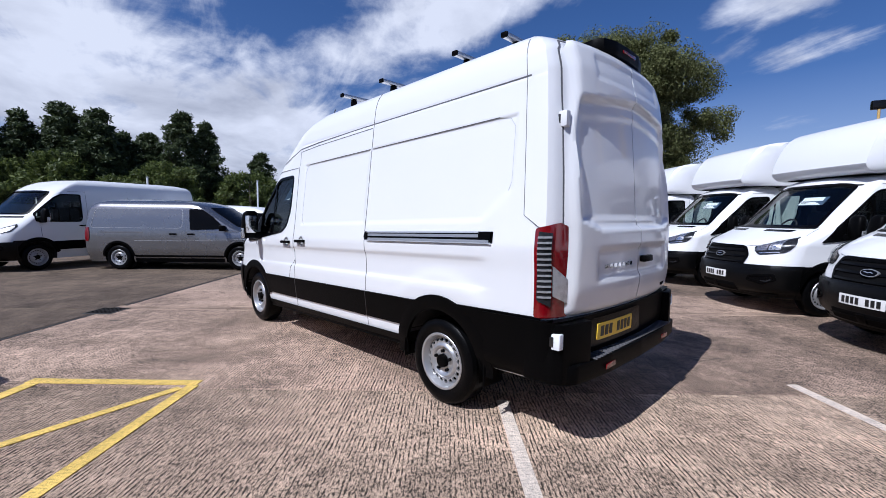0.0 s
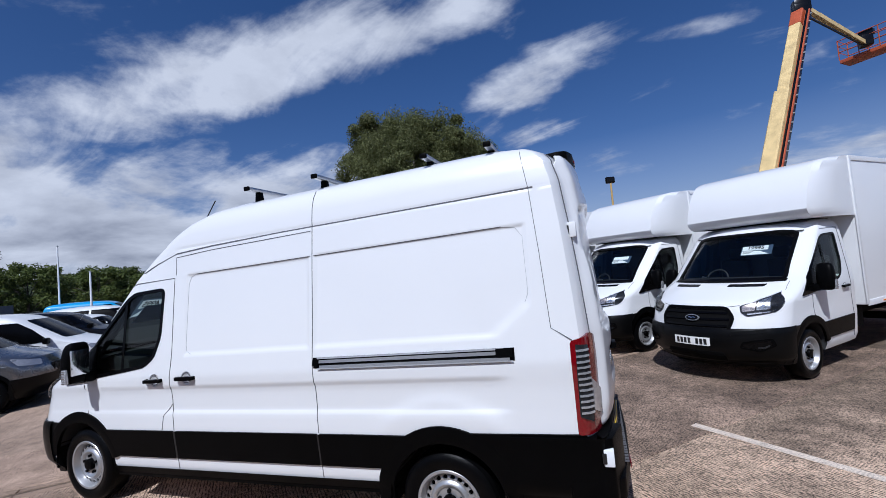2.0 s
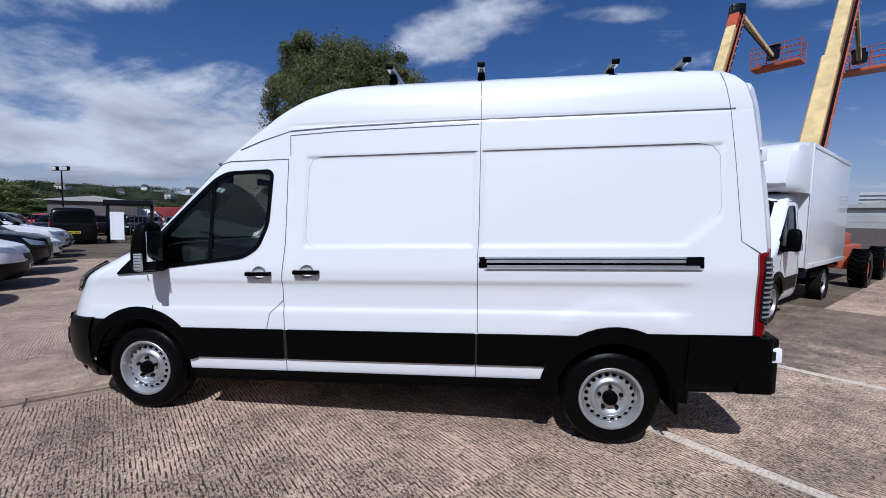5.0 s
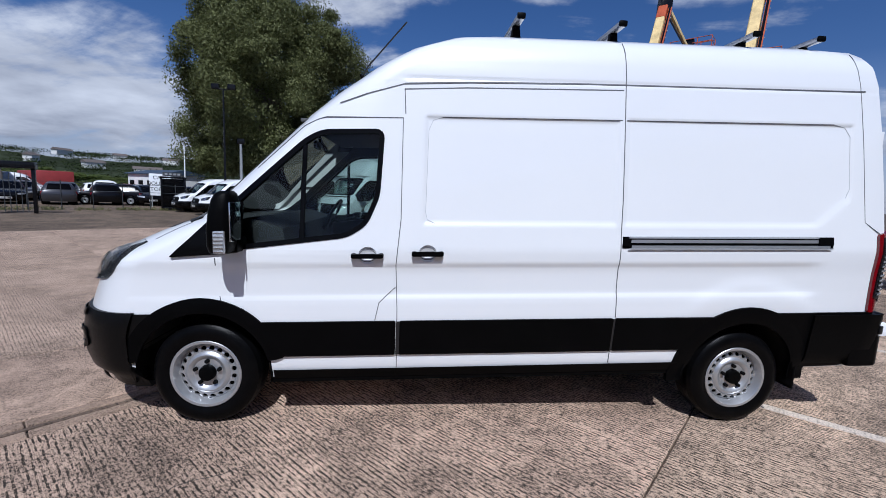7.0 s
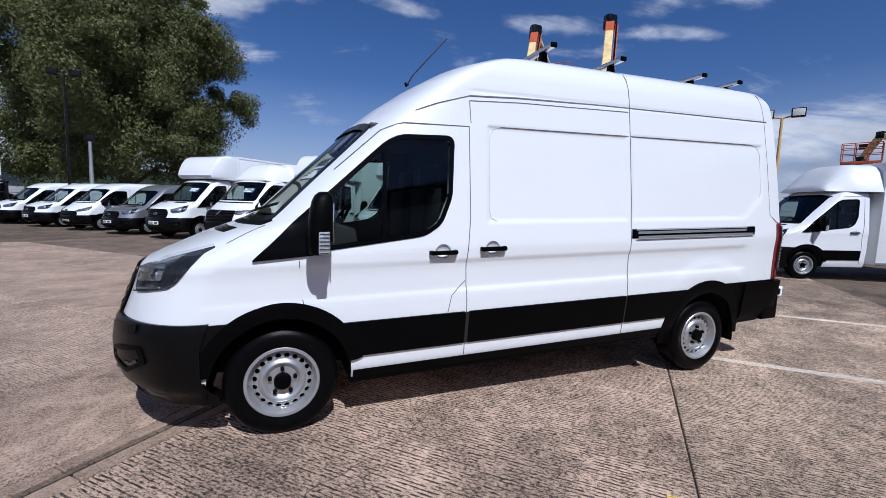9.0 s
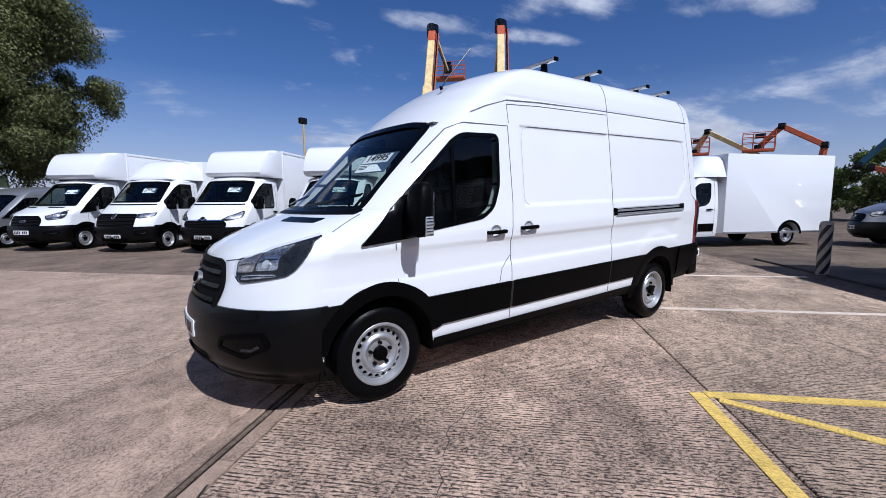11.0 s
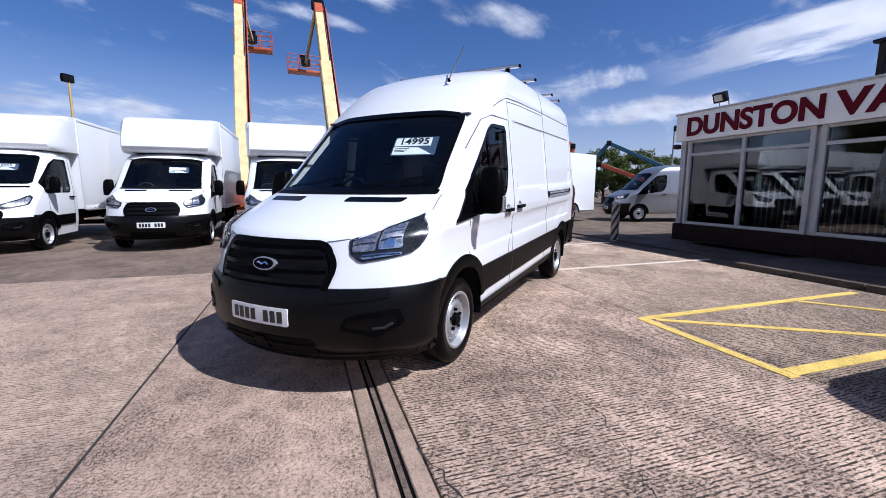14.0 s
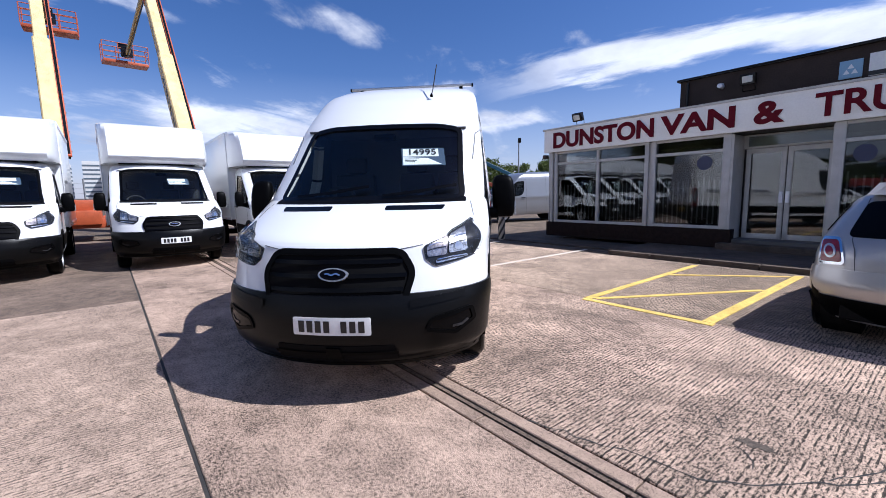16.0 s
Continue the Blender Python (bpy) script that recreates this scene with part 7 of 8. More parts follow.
def boom_lift(label, base, low, top, bask, chassis_yaw, letters=True):
    root = thing("boom_lift", label, "boom lift", "boom lifts")
    low, top = Vector(low), Vector(top)
    mid = low.lerp(top, 0.55)
    m = Matrix.Translation((base[0], base[1], 0)) @ Matrix.Rotation(radians(chassis_yaw), 4, 'Z')
    part("chassis", box((0, 0, 0.85), (3.6, 1.5, 0.5), 0.06), LIFTO, root, "orange chassis", m=m)
    part("axle_beam", box((1.5, 0, 0.65), (0.4, 2.2, 0.35), 0.05), LIFTO, root, m=m)
    part("axle_beam", box((-1.5, 0, 0.65), (0.4, 2.2, 0.35), 0.05), LIFTO, root, m=m)
    part("turntable", box((0.3, 0, 1.25), (2.4, 1.2, 0.45), 0.10), LIFTO, root, m=m)
    part("engine_cover", box((0.2, -0.72, 1.30), (1.6, 0.30, 0.42), 0.08), BLACKP, root, m=m)
    for x in (1.5, -1.5):
        for y in (1.15, -1.15):
            w = part("wheel", lathe([(0.28, -0.18), (0.44, -0.2), (0.5, -0.14), (0.51, 0.0), (0.5, 0.14), (0.44, 0.2), (0.28, 0.18), (0.2, 0.1), (0.0005, 0.1)], 28), RUBBER, root, m=m @ pose(x, y, 0.51))
            lugs = bmesh.new()
            for k in range(22):
                for hand in (1, -1):
                    a = 2 * math.pi * (k + (0.5 if hand > 0 else 0)) / 22
                    add_box(lugs, (0, hand * 0.09, 0), (0.045, 0.19, 0.05), 0.006, m=Matrix.Rotation(a, 4, 'Y') @ Matrix.Translation((0, 0, 0.515)) @ Matrix.Rotation(hand * 0.5, 4, 'Z'))
            part("tread", lugs, RUBBER, w, m=m @ pose(x, y, 0.51))
            part("rim", lathe([(0.27, 0.12), (0.24, 0.15), (0.0005, 0.12)], 20), LIFTO, w, m=m @ pose(x, y, 0.51, 0, 0, 0 if y > 0 else 180))
    d = (top - low).normalized()
    bs, _, _ = beam(low - d * 2.2, mid, 0.56, 0.74, LIFTY, "main_boom", root, "faded yellow telescopic boom")
    beam(mid - d * 0.4, top, 0.44, 0.58, LIFTY, "inner_boom", root)
    side = Vector((0, 0, 1)).cross(d).normalized()
    s = -0.36
    beam(low + side * s, top + side * s, 0.10, 0.34, BLACKP, "hose_track", root)
    beam(low + side * (s - 0.02) + Vector((0.1, 0.1, 0)), top + side * (s - 0.02) + Vector((0.1, 0.1, 0)), 0.16, 0.09, LIFTO, "hose_guard", root)
    n = 22
    for k in range(n):
        p = low.lerp(top, (k + 0.5) / n) + side * (s - 0.06)
        part("track_clip", box(p, (0.10, 0.10, 0.05)), GALV, root)
    # lettering on the beam as plain bars
    if letters:
        out = -side
        for k in range(11):
            p = low.lerp(mid, 0.20 + 0.055 * k) + side * 0.285
            o, _, _ = beam(p, p + d * 0.16, 0.012, 0.20, INK, "letter_bar", bs)
    hd = part("boom_head", box((0, 0, 0), (0.6, 0.55, 0.62), 0.10), BLACKP, root, m=Matrix.Translation(top + d * 0.2))
    b = Vector(bask)
    jm = top.lerp(b, 0.5) + Vector((0, 0, 0.35))
    beam(top - d * 0.9, top + d * 0.05, 0.47, 0.61, LIFTO, "boom_collar", root, "orange collar")
    part("knuckle", box((0, 0, 0), (0.7, 0.5, 0.7), 0.16), BLACKP, root, m=Matrix.Translation(top + d * 0.5))
    beam(top + d * 0.6, b + Vector((0, 0, 0.15)) + (top - b).normalized() * 0.9, 0.20, 0.24, LIFTY, "jib", root)
    beam(top + d * 0.4 - Vector((0, 0, 0.22)), b + (top - b).normalized() * 0.9, 0.06, 0.08, BLACKP, "hose_bundle", root)
    part("jib_head", box((0, 0, 0), (0.5, 0.5, 0.6), 0.08), BLACKP, root, m=Matrix.Translation(b + Vector((0, 0, 0.3)) + (top - b).normalized() * 0.9))
    basket(root, b, math.degrees(math.atan2(b.y - top.y, b.x - top.x)))
    return root


boom_lift("tall yellow and orange boom lift raised behind the vans", (-8.6, -14.4), (-9.4, -15.8, 3.2), (-13.1, -20.05, 12.3), (-18.2, -25.0, 11.6), 45)
boom_lift("tall yellow boom lift with orange basket beside the box vans", (-11.3, -10.6), (-11.2, -11.5, 3.0), (-16.0, -16.7, 12.2), (-21.8, -23.6, 10.7), 45)


def small_lift(label, pts, material, m, with_basket=True):
    """A folded lift further off: chassis, riser, arm and basket."""
    root = thing("access_lift", label, "access lift", "far access lifts", m=m)
    part("chassis", box((0, 0, 0.7), (2.6, 1.6, 0.7), 0.08), material, root)
    for x in (0.9, -0.9):
        for y in (0.8, -0.8):
            part("wheel", lathe([(0.0005, -0.12), (0.36, -0.14), (0.42, 0), (0.36, 0.14), (0.0005, 0.12)], 20), RUBBER, root, m=pose(x, y, 0.42))
    for a, b in zip(pts, pts[1:]):
        beam(a, b, 0.28, 0.32, material, "arm", root)
        part("elbow", box((0, 0, 0), (0.4, 0.4, 0.42), 0.08), BLACKP, root, m=Matrix.Translation(b))
    if with_basket:
        basket(root, Vector(pts[-1]) + Vector((0, 0, -0.1)), 20, 1.8, 0.8)
    return root


small_lift("orange articulated lift folded behind the box van", [(0, 0, 1.0), (0.5, 0.6, 5.0), (1.2, -1.5, 6.4), (1.4, -2.7, 5.1)], LIFTO, pose(-33, -4.85, 0))
small_lift("yellow articulated lift folded behind the box van", [(0, 0, 1.0), (0.2, 1.6, 4.0), (0.4, -2.6, 6.6), (0.4, -3.4, 5.2)], LIFTY, pose(-32, -8.2, 0))
small_lift("orange boom lift lowered beside the shrubs", [(0, 3.2, 1.2), (0, 2.6, 1.9), (0, -1.6, 3.5)], LIFTO, pose(-33.5, -0.6, 0), False)
small_lift("teal boom lift parked at the yard edge", [(0, 5.0, 1.2), (0, 4.2, 2.6), (0.2, -1.4, 5.3), (0.3, -2.7, 3.7)], LIFTB, pose(-34.6, -0.2, 0), False)


# ---- lamp posts and poles ----
def lamp_post(x, y, h, label, material, double=False, head=BLACKP, r=0.055, turn=0):
    p = thing("lamp_post", label, "lamp post", m=pose(x, y, 0, 0, 0, turn))
    part("pole", tube((0, 0, 0), (0, 0, h), r * 1.25, 12, r * 0.8), material, p)
    for sx in ((-0.45, 0.45) if double else (0.0,)):
        if double:
            part("arm", tube((0, 0, h), (sx, 0, h + 0.1), 0.03, 8), material, p)
        part("lamp_head", box((sx, 0.05, h + 0.16), (0.42, 0.22, 0.32), 0.04, m=None), head, p)
        part("lamp_glass", box((sx, 0.165, h + 0.16), (0.34, 0.01, 0.24), 0.004), LAMPG, p)
    return p


lamp_post(-4.2, -19.2, 5.6, "yellow pole with a black floodlight", POLEY, turn=200)
lamp_post(-15.2, -6.5, 5.1, "yellow pole with twin black floodlights", POLEY, True, turn=-57)
lamp_post(-26.5, 3.07, 5.1, "grey pole with a floodlight", GALV)
lamp_post(11.6, -22.6, 7.2, "tall dark pole with twin floodlights beside the tree", BLACKP, True, turn=180)
lamp_post(10.9, -23.2, 4.2, "grey street lamp beside the tree", GALV, r=0.09, turn=180)
lamp_post(30.0, -23.0, 4.6, "dark pole with twin floodlights at the fence", BLACKP, True)
for k, (x, y, h) in enumerate(((17.5, -5.0, 3.2), (21.0, -1.0, 3.3), (24.0, 4.5, 3.3), (19.5, -9.5, 3.3), (27.5, -12.5, 5.4), (17.9, -30.5, 4.6))):
    fp = thing("flag_pole", "slim white pole at the yard edge", "pole", "edge poles", m=pose(x, y, 0))
    part("shaft", tube((0, 0, 0), (0, 0, h), 0.055, 8, 0.04), CARD, fp)
    part("cap", lathe([(0.06, 0), (0.05, 0.05), (0.0005, 0.07)], 10, 'Z'), GALV, fp, m=pose(0, 0, h))


# ---- trees ----
def leaf_material(name, a, b, glow=0.35):
    m = bpy.data.materials.new(name)
    m.use_nodes = True
    t = m.node_tree
    geo = t.nodes.new("ShaderNodeNewGeometry")
    rp = t.nodes.new("ShaderNodeValToRGB")
    rp.color_ramp.elements[0].color = (*a, 1)
    rp.color_ramp.elements[1].color = (*b, 1)
    t.links.new(geo.outputs["Random Per Island"], rp.inputs[0])
    p = t.nodes["Principled BSDF"]
    p.inputs["Roughness"].default_value = 0.55
    p.inputs["Specular IOR Level"].default_value = 0.3
    t.links.new(rp.outputs[0], p.inputs["Base Color"])
    tr = t.nodes.new("ShaderNodeBsdfTranslucent")
    t.links.new(rp.outputs[0], tr.inputs[0])
    mx = t.nodes.new("ShaderNodeMixShader")
    mx.inputs[0].default_value = glow
    t.links.new(p.outputs[0], mx.inputs[1])
    t.links.new(tr.outputs[0], mx.inputs[2])
    t.links.new(mx.outputs[0], t.nodes["Material Output"].inputs[0])
    return m


WILLOWL = leaf_material("willow_leaves", (0.066, 0.076, 0.026), (0.185, 0.198, 0.082), 0.3)
WILLOWL.node_tree.nodes["Principled BSDF"].inputs["Specular IOR Level"].default_value = 0.12
PINEL = leaf_material("dark_conifer_leaves", (0.026, 0.042, 0.015), (0.085, 0.110, 0.042), 0.2)
BROADL = leaf_material("broad_leaves", (0.040, 0.062, 0.015), (0.15, 0.185, 0.048), 0.35)
BARK = mat("bark", (0.10, 0.085, 0.065), 0.9, var=0.4, scale=6, fine=30, bump=0.8)


def leaves(name, centres, radii, count, size, rnd, droop, material, parent, leafw=0.2):
    """Many small folded leaves scattered in clumps."""
    c = np.array(centres)
    r = np.array(radii)
    idx = rnd.integers(0, len(c), count)
    p = rnd.normal(size=(count, 3))
    p /= np.linalg.norm(p, axis=1)[:, None]
    out = p + rnd.normal(size=(count, 3)) * 0.55
    p = p * (rnd.random(count) ** 0.42 * (1 + 0.22 * rnd.random(count) ** 5))[:, None]
    p = c[idx] + p * r[idx]
    d = rnd.normal(size=(count, 3))
    d[:, 2] -= droop
    q = np.cross(out, d)
    q /= np.linalg.norm(q, axis=1)[:, None]
    d = np.cross(q, out)
    d /= np.linalg.norm(d, axis=1)[:, None]
    d *= np.where((d[:, 2] > 0) & (rnd.random(count) < droop), -1, 1)[:, None]
    n = np.cross(d, q)
    s = size * (0.6 + 0.8 * rnd.random(count))[:, None]
    v = np.empty((count, 4, 3))
    v[:, 0] = p
    v[:, 1] = p + d * s * 0.5 + q * s * leafw + n * s * 0.06
    v[:, 2] = p + d * s
    v[:, 3] = p + d * s * 0.5 - q * s * leafw + n * s * 0.06
    me = bpy.data.meshes.new(name)
    me.vertices.add(4 * count)
    me.vertices.foreach_set("co", v.reshape(-1).astype(np.float32))
    me.loops.add(4 * count)
    me.loops.foreach_set("vertex_index", np.arange(4 * count, dtype=np.int32))
    me.polygons.add(count)
    me.polygons.foreach_set("loop_start", np.arange(0, 4 * count, 4, dtype=np.int32))
    me.update(calc_edges=True)
    me.materials.append(material)
    ob = new(name, me)
    ob.parent = parent
    return ob


def tree(label, m, height, spread, trunk_r, clumps, count, size, seed, style, material):
    rnd = np.random.default_rng(seed)
    root = thing("tree", label, "tree", m=m)
    lean = rnd.normal(size=2) * 0.02 * height
    pts = [Vector((lean[0] * t * t, lean[1] * t * t, height * 0.78 * t)) for t in np.linspace(0, 1, 8)]
    bm = bmesh.new()
    rows = []
    for i, p in enumerate(pts):
        rr = trunk_r * (1 - 0.85 * i / 7)
        rows.append([bm.verts.new((p.x + rr * math.cos(a), p.y + rr * math.sin(a), p.z)) for a in np.linspace(0, 2 * math.pi, 11)[:-1]])
    for a, b in zip(rows, rows[1:]):
        for k in range(10):
            bm.faces.new((a[k], a[(k + 1) % 10], b[(k + 1) % 10], b[k]))
    part("trunk", bm, BARK, root)
    cs, rs = [], []
    for k in range(clumps):
        if style == 'cone':
            t = 0.10 + 0.90 * (k + rnd.random()) / clumps
            a = rnd.random() * 2 * math.pi
            w = spread * (1.03 - t) ** 0.75 * (0.2 + 0.75 * rnd.random() ** 0.7) * (1 + 0.28 * math.sin(2 * a + 9 * t + seed))
            cs.append((w * math.cos(a), w * math.sin(a), height * t - 0.12 * w))
            k_ = (0.10 + 0.15 * rnd.random()) * spread * (1.15 - 0.75 * t) + 0.12
            rs.append((k_, k_, k_ * 0.55))
        elif style == 'willow':
            # boughs carry clumps out from the middle and let them hang
            z = 0.10 + 0.88 * rnd.random() ** 0.85
            env = math.sqrt(max(0.03, 1 - (2 * z - 1.02) ** 2 / 1.35))
            a = rnd.random() * 2 * math.pi
            lobe = 0.80 + 0.20 * math.sin(3 * a + 1.1 + 4 * z) + 0.12 * math.sin(7 * a - 6 * z)
            w = spread * env * lobe * (0.35 + 0.65 * rnd.random() ** 0.4)
            cs.append((w * math.cos(a), w * math.sin(a), height * (0.10 + 0.86 * z)))
            k_ = spread * (0.06 + 0.10 * rnd.random())
            rs.append((k_ * 1.15, k_ * 1.15, k_ * (0.75 + 0.6 * rnd.random())))
        else:
            z = rnd.random() ** 0.8
            env = math.sqrt(max(0.02, 1 - (2 * z - 0.85) ** 2 / 1.4))
            a = rnd.random() * 2 * math.pi
            w = spread * env * (0.22 + 0.83 * rnd.random() ** 0.55)
            cs.append((w * math.cos(a), w * math.sin(a), height * (0.16 + 0.80 * z)))
            k_ = 0.12 + 0.10 * rnd.random()
            rs.append((spread * k_, spread * k_, height * (0.06 + 0.05 * rnd.random())))
    nl = min(len(cs), 34 if style == "willow" else 12 if style != 'cone' else 5)
    for k in range(nl):
        c = Vector(cs[k * len(cs) // nl])
        s = Vector((0, 0, max(height * 0.12, c.z * 0.55)))
        mid = s.lerp(c, 0.5) + Vector((0, 0, 0.06 * height))
        bm = sweep([s, mid, c], trunk_r * 0.22, 6)
        part("limb", bm, BARK, root)
    leaves("crown", cs, rs, count, size, rnd, 0.9 if style == "willow" else 0.15, material, root, 0.22 if style == "willow" else 0.2)
    return root


tree("tall spreading willow with drooping grey-green leaves", pose(12.0, -32.6, 0), 16.4, 8.3, 0.6, 430, 400000, 0.18, 11, 'willow', WILLOWL)
c1 = tree("dark conifer in the belt of trees behind the yard", pose(50, -2, 0), 11.6, 5.0, 0.22, 190, 24000, 0.30, 21, 'cone', PINEL)
c2 = tree("dark conifer in the belt of trees behind the yard", pose(49, -9, 0), 12.4, 4.2, 0.22, 170, 20000, 0.30, 22, 'cone', PINEL)
b1 = tree("green broad-leaved tree in the belt behind the yard", pose(45, -6.5, 0), 6.4, 3.6, 0.2, 60, 11000, 0.32, 23, 'round', BROADL)
b2 = tree("green broad-leaved tree in the belt behind the yard", pose(44.5, -14.5, 0), 6.2, 4.0, 0.2, 60, 11000, 0.32, 24, 'round', BROADL)
b3 = tree("dark broad-leaved tree in the belt behind the yard", pose(52.5, -1.0, 0), 10.0, 4.4, 0.25, 90, 18000, 0.30, 25, 'round', PINEL)
rt = random.Random(5)
for (x, y, s) in ((53.5, 5, 0.92), (52.5, -7.6, 0.85), (54, 9, 0.95), (55, 13, 0.9), (51.5, -12.8, 0.62)):
    copy_thing(b3, pose(x, y, 0, 0, 0, rt.random() * 360)).scale = (s, s, s * rt.uniform(0.85, 1.0))
c1.scale, c2.scale = (1.15, 1.15, 1.0), (1.15, 1.15, 1.0)
for (x, y, k, s) in ((52, 6.5, 0, 0.92), (51.5, 3.5, 1, 0.9), (50.5, 0.6, 0, 1.02), (51.5, -4.2, 1, 0.94), (50.8, -6.3, 0, 0.93), (49.6, -11.5, 1, 0.9), (52, 10, 1, 0.95), (53, 13, 0, 1.0), (48.0, -17.0, 1, 0.84),
                     (47, 1.5, 2, 1.05), (47, 6, 3, 1.0), (48, 11, 2, 1.1), (43, -18.5, 2, 0.85), (45, -3, 3, 0.8)):
    copy_thing((c1, c2, b1, b2)[k], Matrix.LocRotScale((x, y, 0), Euler((0, 0, rt.random() * 6.28)), None) @ Matrix.Identity(4)).scale = ((s * 1.15, s * 1.15, s * rt.uniform(0.85, 1.12)) if k < 2 else (s, s, s))
for k in range(15):
    a = -27 - 2.6 * k
    d = 66 + rt.uniform(-4, 8)
    copy_thing((b1, b2)[k % 2], pose(d * math.cos(radians(a)), d * math.sin(radians(a)), 0, 0, 0, rt.random() * 360)).scale = (1.25, 1.25, rt.uniform(0.75, 1.0) * (1.0 if a > -36 else 0.45))
for (x, y, s) in ((-40, 3.5, 0.72), (-41, 0.5, 0.78), (-42, 8, 0.8), (-40.5, -2.5, 0.82), (-43, 12, 0.9), (-44, -7, 0.7), (-38.5, 5.5, 0.45)):
    copy_thing(b1 if s > 0.75 else b2, pose(x, y, 0, 0, 0, rt.random() * 360)).scale = (s, s, s)
tree("dark shrub between the parked box vans", pose(-5.2, -12.9, 0), 1.9, 1.2, 0.05, 22, 2600, 0.16, 31, 'round', BROADL)

# ---- far side of the yard ----
fence = thing("fence", "dark steel palisade fence along the yard edge", "fence", m=pose(0, 0, 0))
FENCEM = mat("dark_fence_steel", (0.03, 0.033, 0.036), 0.6, var=0.2)
SHEETM = mat("grey_blue_sheet_fence", (0.10, 0.13, 0.16), 0.7, var=0.2, scale=0.8, fine=8)
fa, fb = Vector((13.2, -25.8, 0)), Vector((34.0, -9.0, 0))
n = 20
for k in range(n + 1):
    p = fa.lerp(fb, k / n)
    part("post", box((p.x, p.y, 0.8), (0.035, 0.035, 1.6)), FENCEM, fence, smooth=0)
for z in (1.05, 1.5):
    beam(fa + Vector((0, 0, z)), fb + Vector((0, 0, z)), 0.02, 0.025, FENCEM, "rail", fence)
weeds_c, weeds_r = [], []
rw = np.random.default_rng(41)
for k in range(260):
    p = fa.lerp(fb, rw.random() * 1.1 - 0.05)
    weeds_c.append((p.x + rw.normal() * 0.25, p.y + rw.normal() * 0.25, 0.04))
    weeds_r.append((0.16, 0.16, 0.05 + 0.14 * rw.random()))
tagged(leaves("weeds", weeds_c, weeds_r, 9000, 0.09, rw, 0, leaf_material("weed_leaves", (0.06, 0.07, 0.025), (0.20, 0.19, 0.08), 0.2), None), "dry weeds and grass along the fence", "grass", kind="stuff")
cage = thing("storage_cage", "black steel cage standing at the end of the van row", "cage", m=pose(15.5, -24.3, 0, 0, 0, 30))
for x in (-0.62, 0.62):
    for y in (-0.45, 0.45):
        part("corner_post", box((x, y, 1.0), (0.09, 0.09, 2.0), 0.006), BLACKP, cage)
part("roof_panel", box((0, 0, 2.03), (1.4, 1.05, 0.10), 0.01), BLACKP, cage)
part("header_board", box((0.05, 0.50, 2.22), (1.0, 0.05, 0.22), 0.006), FENCEM, cage)
for k in range(4):
    part("header_bar", box((-0.30 + 0.22 * k, 0.53, 2.22), (0.14, 0.01, 0.12)), GALV, cage, smooth=0)
part("rear_panel", box((0, -0.45, 1.0), (1.2, 0.03, 1.9)), BLACKP, cage)
part("side_panel", box((0.62, 0, 1.0), (0.03, 0.85, 1.9)), BLACKP, cage)
part("base_tray", box((0, 0, 0.12), (1.3, 0.95, 0.16), 0.01), BLACKP, cage)
board = thing("sign_board", "white sign board with black capitals beyond the fence", "sign", m=pose(17.9, -27.2, 0, 0, 0, 28))
part("panel", box((0, 0, 1.55), (1.25, 0.04, 1.5), 0.01), CARD, board)
for x in (-0.5, 0.5):
    part("leg", box((x, -0.04, 0.5), (0.06, 0.05, 1.0)), GALV, board, smooth=0)
for k, word in enumerate(("CARS", "BOUGHT", "TODAY")):
    cu = bpy.data.curves.new("sign_letters", 'FONT')
    cu.body, cu.size, cu.extrude, cu.align_x = word, 0.34, 0.004, 'CENTER'
    cu.materials.append(INK)
    o = new("sign_letters", cu)
    o.parent = board
    o.matrix_basis = pose(0, 0.024, 1.92 - 0.40 * k, 90, 0, 180)
trailer = thing("trailer", "red curtain-sided trailer beyond the parked cars", "trailer", m=pose(34.0, -38.0, 0, 0, 0, -40))
part("body", box((0, 0, 1.65), (7.5, 2.4, 1.4), 0.10), mat("faded_red_curtain", (0.26, 0.03, 0.03), 0.6, var=0.15), trailer)
part("chassis", box((0, 0, 0.8), (7.0, 1.2, 0.3), 0.03), UNDER, trailer)
for x in (-2.6, -1.6, 2.6):
    for y in (-1.0, 1.0):
        part("wheel", lathe([(0.0005, -0.12), (0.36, -0.14), (0.45, 0), (0.36, 0.14), (0.0005, 0.12)], 20), RUBBER, trailer, m=pose(x, y, 0.45))
hoard = thing("hoarding", "grey-blue sheet hoarding below the belt of trees", "fence")
for k in range(16):
    a, b = Vector((36.5 - 0.25 * k, -14.5 + 2.45 * k, 0)), Vector((36.3 - 0.25 * k, -12.1 + 2.45 * k, 0))
    beam(a + Vector((0, 0, 1.05)), b + Vector((0, 0, 1.05)), 0.05, 2.1, SHEETM, "panel", hoard)
shel = thing("gate_frame", "black steel gate frame at the yard entrance", "gate", m=pose(18.9, -16.95, 0, 0, 0, 28))
shel.scale = (0.78, 1.0, 1.0)
for x in (-1.3, 1.3):
    part("upright", box((x, 0, 1.05), (0.18, 0.18, 2.1), 0.01), BLACKP, shel)
part("lintel", box((0, 0, 2.2), (2.9, 0.6, 0.30), 0.02), BLACKP, shel)
for k in range(9):
    part("gate_bar", box((-1.0 + 0.25 * k, 0.1, 0.95), (0.03, 0.03, 1.8)), FENCEM, shel, smooth=0)
part("gate_panel", box((0.7, 0.25, 0.95), (0.8, 0.04, 1.5)), CARD, shel, smooth=0)


